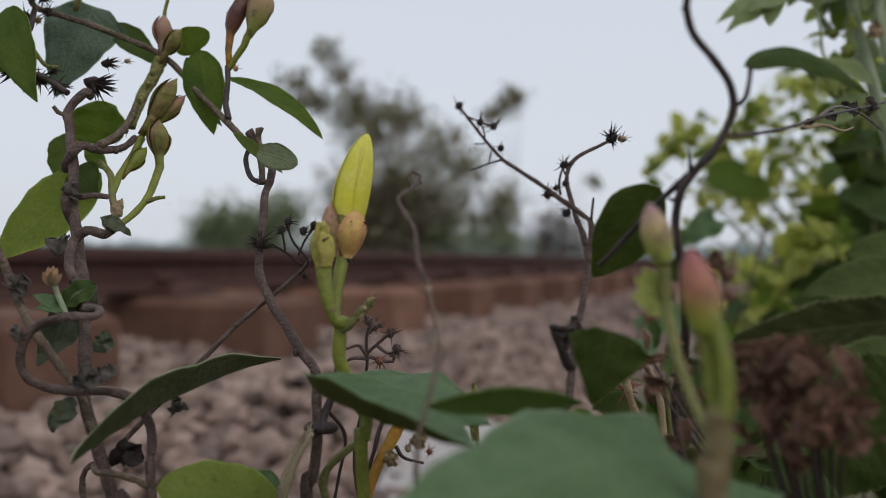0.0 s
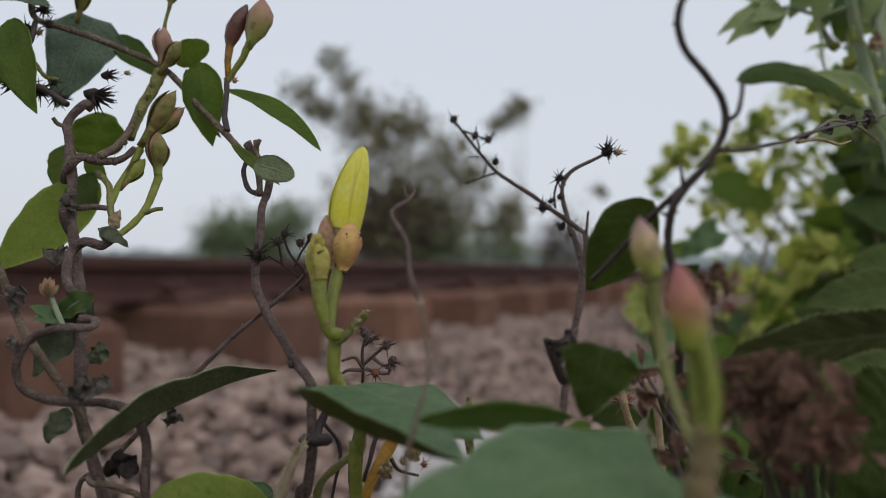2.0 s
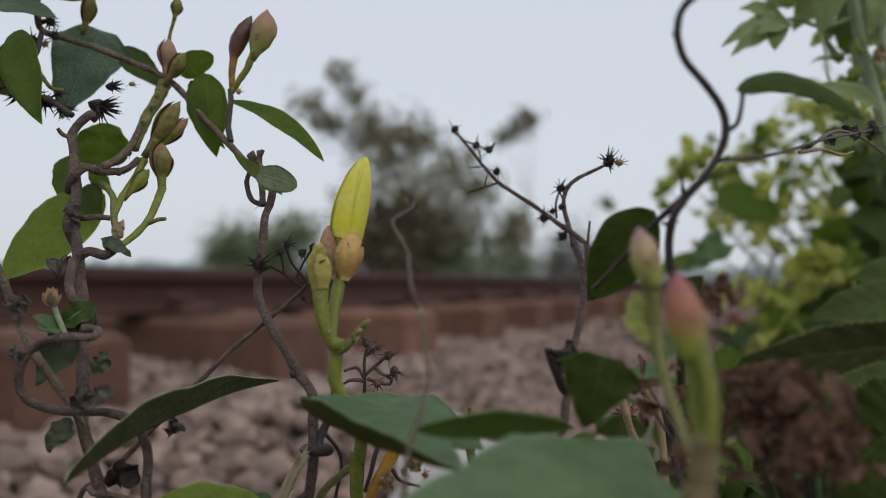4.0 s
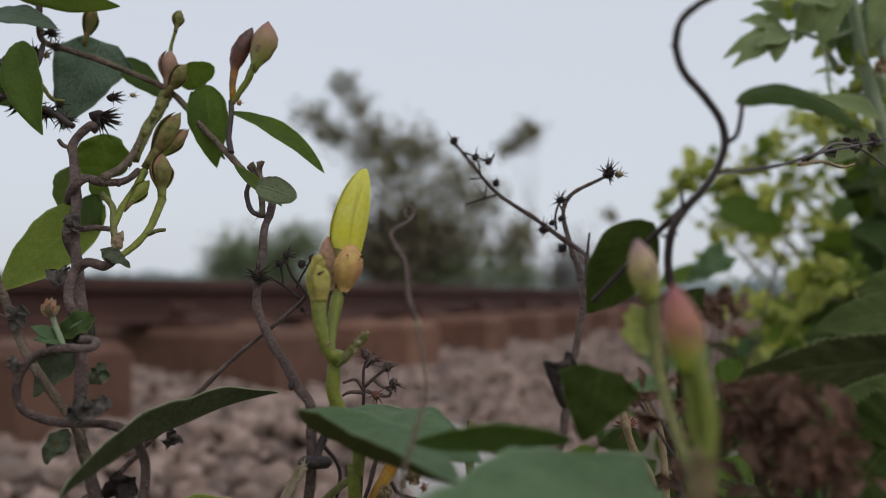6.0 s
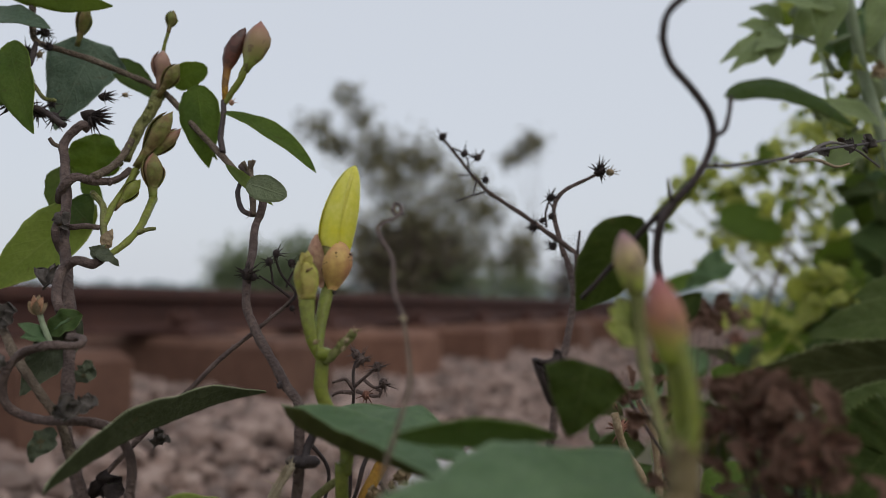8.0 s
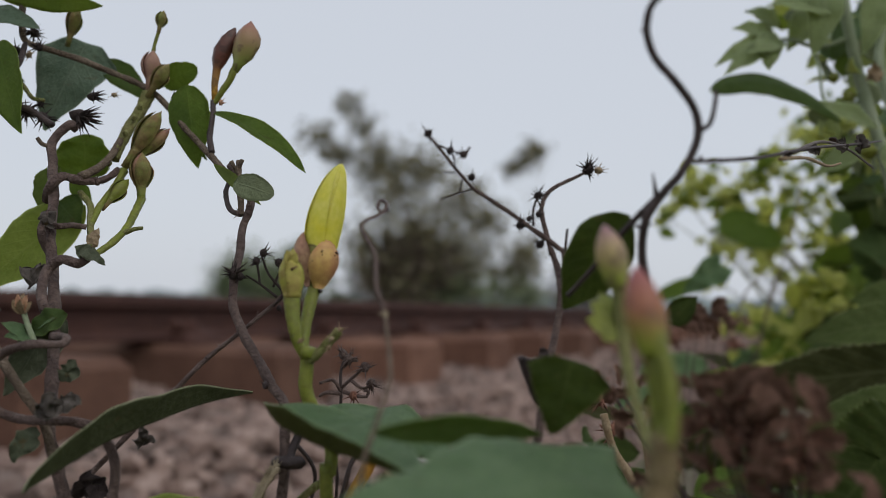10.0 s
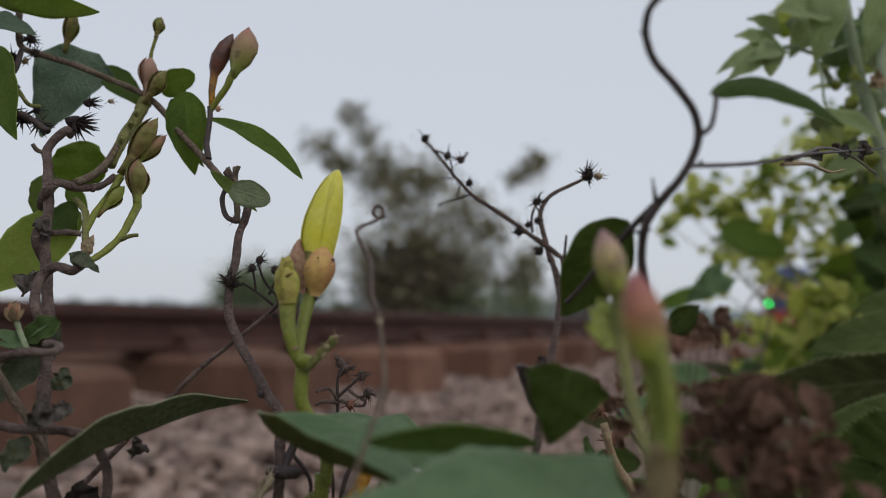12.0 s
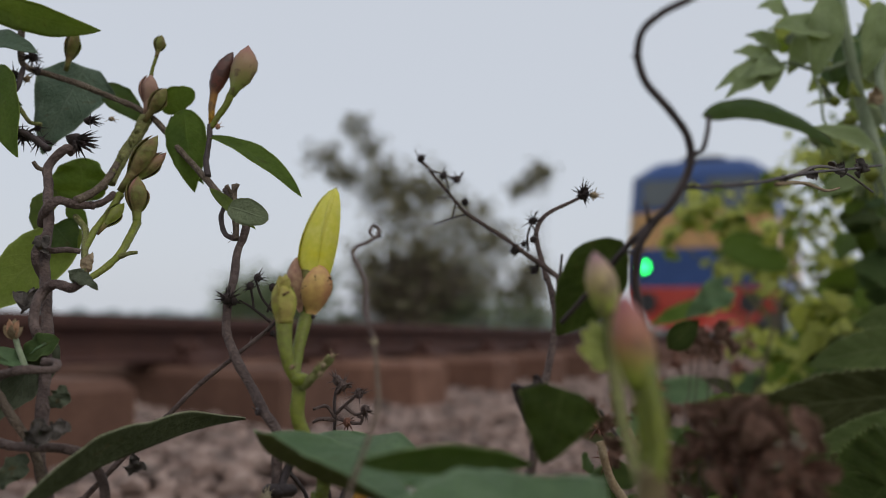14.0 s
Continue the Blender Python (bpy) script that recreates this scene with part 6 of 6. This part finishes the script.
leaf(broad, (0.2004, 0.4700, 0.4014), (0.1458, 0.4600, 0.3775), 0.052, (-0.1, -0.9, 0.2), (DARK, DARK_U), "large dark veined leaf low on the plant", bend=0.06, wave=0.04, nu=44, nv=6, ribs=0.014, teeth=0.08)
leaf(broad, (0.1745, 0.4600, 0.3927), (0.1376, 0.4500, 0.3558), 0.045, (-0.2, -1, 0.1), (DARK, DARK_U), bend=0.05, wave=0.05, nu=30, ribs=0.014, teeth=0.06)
leaf(broad, (0.2843, 0.6932, 0.5332), (0.2317, 0.6703, 0.5288), 0.012, (0, -0.6, 0.8), (DARK, GREY_U), shape="lance", bend=0.08, ribs=0.02)
leaf(broad, (0.3371, 0.7566, 0.5017), (0.2683, 0.7527, 0.5081), 0.045, (0.1, -0.9, 0.3), (LEAF, DARK_U), bend=0.05, ribs=0.02)
leaf(broad, (0.3383, 0.7961, 0.5544), (0.2759, 0.7725, 0.5605), 0.045, (0, -0.9, 0.3), (DARK, DARK_U), bend=0.06, ribs=0.02)
leaf(broad, (0.3380, 0.7770, 0.4764), (0.2848, 0.7739, 0.4874), 0.04, (0, -0.9, 0.3), (LEAF, DARK_U), bend=0.06, ribs=0.02)

# ---- the tall grey-green plant above it ----
tall = thing("tall_leafy_plant", (0.26, 0.56, 0), "tall plant with grey-green stems and lobed leaves", "plant")
stem("stem", [(0.26, 0.56, 0.0), (0.26, 0.56, 0.3), (0.2290, 0.5409, 0.4466), (0.2186, 0.5397, 0.5061), (0.2066, 0.5385, 0.5508), (0.1977, 0.5376, 0.5835), (0.1917, 0.5368, 0.6192), (0.1873, 0.5361, 0.6609)], 4.2, 2.8, STALK_GREY, tall, "thick grey-green stem", bump=0.05)
stem("stem", [(0.2252, 0.5200, 0.5041), (0.2081, 0.5185, 0.5526), (0.2012, 0.5178, 0.5839), (0.2066, 0.5178, 0.6067), (0.2137, 0.5179, 0.6324)], 2.8, 2.0, STALK_GREY, tall, bump=0.05)
stem("stalk", [(0.1932, 0.5372, 0.5984), (0.1784, 0.5364, 0.5939), (0.1635, 0.5355, 0.5978), (0.1552, 0.5351, 0.5966)], 1.4, 1.0, STALK_GREY, tall)
stem("stalk", [(0.2066, 0.5385, 0.5523), (0.1977, 0.5379, 0.5621), (0.1918, 0.5375, 0.5656)], 2.2, 1.6, STALK_GREY, tall)
stem("tendril", [(0.1754, 0.5362, 0.5939), (0.1753, 0.5264, 0.5779), (0.1765, 0.5266, 0.5648), (0.1806, 0.5269, 0.5604)], 0.9, 0.7, STALK_GREY, tall)
for a, b, w, m in (((0.1570, 0.5352, 0.5983), (0.1230, 0.5285, 0.5821), 0.012, TALL_LEAF), ((0.1564, 0.5352, 0.5954), (0.1267, 0.5238, 0.5761), 0.012, TALL_LEAF), ((0.1570, 0.5352, 0.5978), (0.1338, 0.5338, 0.6037), 0.013, TALL_LEAF), ((0.1501, 0.5298, 0.5998), (0.1491, 0.5250, 0.5785), 0.014, TALL_LEAF), ((0.1592, 0.5402, 0.6059), (0.1417, 0.5391, 0.6149), 0.014, TALL_LEAF), ((0.1591, 0.5353, 0.5972), (0.1384, 0.5193, 0.5852), 0.013, TALL_LEAF),
        ((0.1635, 0.5352, 0.6222), (0.1457, 0.5292, 0.6263), 0.016, TALL_LEAF), ((0.1834, 0.5265, 0.6100), (0.1491, 0.5246, 0.6128), 0.018, TALL_LEAF), ((0.1805, 0.5261, 0.6304), (0.1718, 0.5261, 0.5852), 0.018, TALL_LEAF), ((0.1903, 0.5366, 0.6311), (0.1590, 0.5349, 0.6341), 0.02, TALL_LEAF), ((0.1820, 0.5464, 0.6166), (0.1637, 0.5406, 0.5938), 0.018, TALL_LEAF), ((0.2178, 0.5687, 0.5852), (0.2052, 0.5682, 0.5741), 0.02, TALL_LEAF), ((0.2023, 0.5173, 0.6238), (0.1938, 0.5173, 0.5839), 0.016, TALL_LEAF), ((0.2154, 0.5283, 0.6042), (0.2060, 0.5232, 0.5680), 0.016, TALL_LEAF), ((0.2033, 0.5475, 0.6166), (0.1881, 0.5470, 0.5892), 0.016, MINT),
        ((0.2038, 0.5283, 0.5488), (0.1660, 0.5261, 0.5604), 0.012, TALL_LEAF), ((0.2094, 0.5487, 0.5467), (0.1791, 0.5473, 0.5269), 0.014, TALL_LEAF), ((0.2068, 0.5286, 0.5401), (0.2184, 0.5295, 0.5168), 0.02, TALL_LEAF), ((0.2280, 0.5895, 0.5738), (0.2099, 0.5883, 0.5902), 0.02, TALL_LEAF)):
    leaf(tall, a, b, w, (0.1, -0.8, 0.5), (m, LEAF_U), bend=0.1, fold=0.2, wave=0.06, crumple=0.03, nu=12)
for i, (x, s) in enumerate((((0.1933, 0.5375, 0.5671), 3.6), ((0.1995, 0.5282, 0.5372), 4.4), ((0.1858, 0.5370, 0.5775), 3.0))):
    v, f = lathe(Vector(x) - Vector((0, 0, s / 1000)), Vector(x) + Vector((0, 0, s / 1000)), bulb(8, s / 1000, 0.5, 0.1, 0.2), 10, 5, 0.06)
    part("fruit", mesh_of("fruit", v, f, [STALK]), tall, "small round green fruit")
rnd = random.Random(31)


def scatter_leaves(parent, rnd, centre, spread, n, size, mats, name="leaf"):
    c = Vector(centre)
    for _ in range(n):
        p = c + Vector((rnd.gauss(0, 0.5), rnd.gauss(0, 0.6), rnd.gauss(0, 0.5))) * spread
        d = Vector((rnd.gauss(0, 1), rnd.gauss(0, 0.7), rnd.gauss(0.1, 0.8))).normalized()
        l = size * rnd.uniform(0.7, 1.3)
        leaf(parent, p - d * l / 2, p + d * l / 2, l * rnd.uniform(0.5, 0.8), (rnd.gauss(0, 0.5), -0.7, rnd.gauss(0.5, 0.5)), rnd.choice(mats), "", name, shape="ovate", bend=rnd.uniform(-0.05, 0.15), fold=0.2, wave=0.06, nu=6, nv=2)


TOPS = [(FRESH, LEAF_U), (MINT, GREY_U), (LIME, TALL_LEAF), (FRESH, LIME), (LEAF, LEAF_U)]
for c, r, n in (((0.2329, 0.5898, 0.5705), 0.02, 9), ((0.2286, 0.6198, 0.5526), 0.022, 9), ((0.2112, 0.6188, 0.5578), 0.018, 7), ((0.2329, 0.5893, 0.6100), 0.025, 8), ((0.2305, 0.5701, 0.5314), 0.02, 8), ((0.2197, 0.5883, 0.6298), 0.025, 8), ((0.1901, 0.5867, 0.6297), 0.02, 6), ((0.2181, 0.6188, 0.5874), 0.012, 5)):
    scatter_leaves(tall, rnd, c, r, n, 0.017, TOPS)
PALES = [(LIME, TALL_LEAF), (PALE, PALE), (TALL_LEAF, LIME), (PALE, TALL_LEAF)]
for c, r, n in (((0.2051, 0.5500, 0.6024), 0.02, 9), ((0.2111, 0.5500, 0.5699), 0.018, 9), ((0.1896, 0.5650, 0.6200), 0.016, 6), ((0.2052, 0.5600, 0.5565), 0.016, 7), ((0.2205, 0.5700, 0.5408), 0.014, 5)):
    scatter_leaves(tall, rnd, c, r, n, 0.016, PALES)
flake(tall, (0.1938, 0.5075, 0.5714), 9, 110, (HUSK, HUSK), "dry brown husk")


# ---- the yellow-green bush behind ----
bush = thing("lime_green_bush", (0.50, 1.15, 0), "yellow-green bush with many small soft leaves", "bush")
rnd = random.Random(21)
LIMES = [(LIME, LIME), (LIME, LIME), (LIME, LIME), (FRESH, LIME)]
clumps = [((0.2565, 1.2214, 0.6246), 0.028, 16), ((0.2347, 1.2205, 0.6027), 0.02, 8), ((0.2165, 1.2198, 0.5772), 0.014, 6), ((0.3031, 1.1945, 0.5792), 0.03, 14), ((0.3360, 1.1755, 0.6398), 0.028, 12), ((0.3743, 1.1774, 0.6642), 0.035, 16), ((0.4021, 1.1786, 0.6886), 0.03, 12), ((0.3775, 1.1982, 0.6076), 0.04, 18), ((0.3315, 1.1965, 0.5437), 0.03, 12), ((0.2829, 1.2031, 0.6003), 0.024, 10), ((0.3116, 1.1945, 0.6203), 0.022, 8), ((0.2820, 1.2237, 0.5532), 0.022, 8), ((0.4023, 1.2002, 0.5580), 0.04, 16),
          ((0.3980, 1.1789, 0.5005), 0.032, 14), ((0.3909, 1.1304, 0.4786), 0.035, 16), ((0.3473, 1.1587, 0.4278), 0.035, 16), ((0.3111, 1.2266, 0.4440), 0.025, 8), ((0.3710, 1.1297, 0.4454), 0.03, 12), ((0.2675, 1.2235, 0.5022), 0.018, 6), ((0.4230, 1.1804, 0.6329), 0.04, 14), ((0.3046, 1.1267, 0.3921), 0.04, 14), ((0.3544, 1.1294, 0.3921), 0.04, 14), ((0.4578, 1.1831, 0.5702), 0.05, 18), ((0.4579, 1.1844, 0.4588), 0.04, 12), ((0.2585, 0.9233, 0.4370), 0.022, 9), ((0.2740, 0.8737, 0.4636), 0.022, 9), ((0.2895, 0.8544, 0.4808), 0.02, 8), ((0.2639, 0.8738, 0.4129), 0.03, 10), ((0.3094, 0.8756, 0.4687), 0.016, 6), ((0.2424, 0.9230, 0.3885), 0.025, 8), ((0.2818, 0.9733, 0.5498), 0.02, 7), ((0.3529, 0.9762, 0.6354), 0.03, 10), ((0.3606, 0.9272, 0.5825), 0.03, 10), ((0.3985, 0.9786, 0.6468), 0.03, 10), ((0.3209, 1.1800, 0.5154), 0.014, 4), ((0.3494, 1.1800, 0.4999), 0.015, 4), ((0.2817, 1.1900, 0.5310), 0.014, 4)]
rnd = random.Random(23)
for c, r, n in clumps:
    mid = Vector(c).lerp(Vector((0.50, 1.15, 0.25)), 0.5) + Vector((rnd.uniform(-0.03, 0.03), 0, 0.02))
    stem("twig", [(0.50, 1.15, 0.1), mid, c], 2.4, 0.8, STALK_DULL, bush, seg=4, sides=6)
    scatter_leaves(bush, rnd, c, r * 0.85, int(n * 2.4), 0.019, LIMES)
stem("stem", [(0.50, 1.15, 0.0), (0.50, 1.15, 0.12)], 5, 4, BARK_PALE, bush, seg=2)
side = thing("green_undergrowth", (0.33, 0.85, 0), "mixed green undergrowth with a few dry stalks", "undergrowth")
leaf(side, (0.2460, 1.0714, 0.5598), (0.3107, 1.0553, 0.5300), 0.045, (0.1, -1, 0.2), (FRESH, FRESH), "fresh green rounded leaf", shape="round", bend=0.05)
leaf(side, (0.1693, 0.7200, 0.4884), (0.1412, 0.7200, 0.4674), 0.024, (0.1, -0.9, 0.4), (MINT, MINT), "pale mint lobed leaf", shape="cordate", bend=0.04, wave=0.09)
leaf(side, (0.1981, 0.8693, 0.4848), (0.1374, 0.8662, 0.4634), 0.017, (0.1, -0.8, 0.5), (FRESH, FRESH), "long fresh green leaf", shape="lance", bend=0.07)
leaf(side, (0.1698, 0.7684, 0.4141), (0.1166, 0.7656, 0.4074), 0.025, (0.0, -0.9, 0.4), (MINT, MINT), shape="round", bend=0.05)
leaf(side, (0.0994, 0.5643, 0.4108), (0.0725, 0.5630, 0.3981), 0.016, (0.0, -0.7, 0.7), (MINT, GREY_U), bend=0.05)
leaf(side, (0.2532, 0.9234, 0.4047), (0.2155, 0.9212, 0.4154), 0.025, (0.0, -0.9, 0.4), (MINT, MINT), shape="round", bend=0.05)
for pts in ([(0.2033, 0.8715, 0.3267), (0.2393, 0.8923, 0.4273), (0.2767, 0.9132, 0.5277), (0.2873, 0.9131, 0.5809)], [(0.2235, 0.8725, 0.3369), (0.2462, 0.8721, 0.4737), (0.2689, 0.8730, 0.4991)], [(0.1654, 0.7693, 0.3254), (0.1972, 0.7895, 0.4539), (0.2212, 0.8105, 0.4866)]):
    b = Vector(pts[0])
    stem("dry_stalk", [(b.x, b.y, 0.0), (b.x, b.y, b.z - 0.08)] + pts, 1.6, 0.9, BARK_PALE, side)
rnd = random.Random(22)
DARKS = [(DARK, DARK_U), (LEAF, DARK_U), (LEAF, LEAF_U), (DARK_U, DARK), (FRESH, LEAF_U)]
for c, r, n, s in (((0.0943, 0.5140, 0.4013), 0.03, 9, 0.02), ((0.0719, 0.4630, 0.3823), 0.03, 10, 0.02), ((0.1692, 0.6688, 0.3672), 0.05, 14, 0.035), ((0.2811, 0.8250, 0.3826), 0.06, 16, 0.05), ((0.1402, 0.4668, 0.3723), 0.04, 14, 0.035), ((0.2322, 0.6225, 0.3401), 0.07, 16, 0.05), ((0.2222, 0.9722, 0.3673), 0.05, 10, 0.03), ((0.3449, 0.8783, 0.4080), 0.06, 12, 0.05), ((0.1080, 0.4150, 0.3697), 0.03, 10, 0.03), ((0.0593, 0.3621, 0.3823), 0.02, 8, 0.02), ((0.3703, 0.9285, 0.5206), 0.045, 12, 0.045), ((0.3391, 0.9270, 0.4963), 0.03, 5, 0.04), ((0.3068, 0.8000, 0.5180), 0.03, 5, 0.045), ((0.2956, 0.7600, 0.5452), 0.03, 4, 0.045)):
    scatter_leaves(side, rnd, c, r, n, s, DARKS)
    q = Vector(c)
    stem("stalk", [(q.x, q.y, 0.0), (q.x + 0.01, q.y, q.z * 0.6), q], 2.0, 1.2, STALK_DULL, side, seg=4)
for c, seed in (((0.1255, 0.6656, 0.4356), 1), ((0.1654, 0.6678, 0.4337), 2), ((0.1034, 0.6144, 0.4235), 3), ((0.0517, 0.3613, 0.4146), 4), ((0.0460, 0.3408, 0.4264), 5)):
    seed_head(side, c, 14 if seed < 4 else 8, 40, 120 + seed, FLUFF, 0, (0, 0, 0.5), "withered_flower", "withered brown flower head")
for pts in ([(0.0448, 0.3207, 0.4245), (0.0481, 0.3210, 0.4138), (0.0539, 0.3215, 0.4023), (0.0547, 0.3218, 0.3776)], [(0.0574, 0.3615, 0.4241), (0.0631, 0.3620, 0.4089), (0.0650, 0.3626, 0.3652)]):
    stem("dry_stalk", pts, 1.2, 1.5, HUSK, side)


for i, at in enumerate(((0.1282, 0.6000, 0.4549), (0.1412, 0.6100, 0.4578), (0.1236, 0.6000, 0.4482), (0.1497, 0.6200, 0.4484), (0.1340, 0.6000, 0.4431))):
    flake(side, at, 11 + 3 * (i % 3), 190 + i, (PETAL_DRY, PETAL_DRY), "crumpled brown withered flower")
    q = Vector(at)
    stem("dry_stalk", [(q.x, q.y, 0.0), (q.x - 0.01, q.y, q.z * 0.7), q], 0.7, 0.5, BARK, side, seg=4)


# ---- the white plastic sheet on the bank ----
def sheet():
    n, verts, faces = 34, [], []
    for i in range(n + 1):
        for j in range(n + 1):
            u, v = i / n - 0.5, j / n - 0.5
            k = Vector((u * 7, v * 8, 0))
            x = 0.03 + u * 0.44 + 0.03 * noise.noise(k + Vector((5, 0, 0)))
            y = 1.86 + v * 0.62 + 0.03 * noise.noise(k)
            across = (Vector((x, y, 0)) - START).dot(ACROSS)
            puff = max(0.0, 1 - 4 * u * u) * max(0.0, 1 - 4 * v * v)
            verts.append((x, y, max(0.0, bed_height(across)) + 0.02 + 0.045 * puff + 0.02 * noise.noise(k * 0.8) + 0.008 * noise.noise(k * 2.5)))
    for i in range(n):
        for j in range(n):
            a = i * (n + 1) + j
            faces.append((a, a + n + 1, a + n + 2, a + 1))
    ob = new("plastic_sheet", mesh_of("plastic_sheet", verts, faces, [SHEET]))
    tagged(ob, "crumpled dirty white plastic sheet on the bank", "litter")
    ob.modifiers.new("thickness", "SOLIDIFY").thickness = 0.0015


sheet()


# ---- ballast stones, the many small pieces last ----
stones(BED)


# ---- what moves ----
def motions():
    rows = []
    for k in range(15):
        p = line_at(18.1 + 19.8 * (14 - k), NEAR_RAIL + GAUGE / 2, RAIL_TOP)
        rows.append((k, Matrix.Translation(p) @ Matrix.Rotation(-HEADING, 4, "Z")))
    walk(LOCO, rows)


motions()
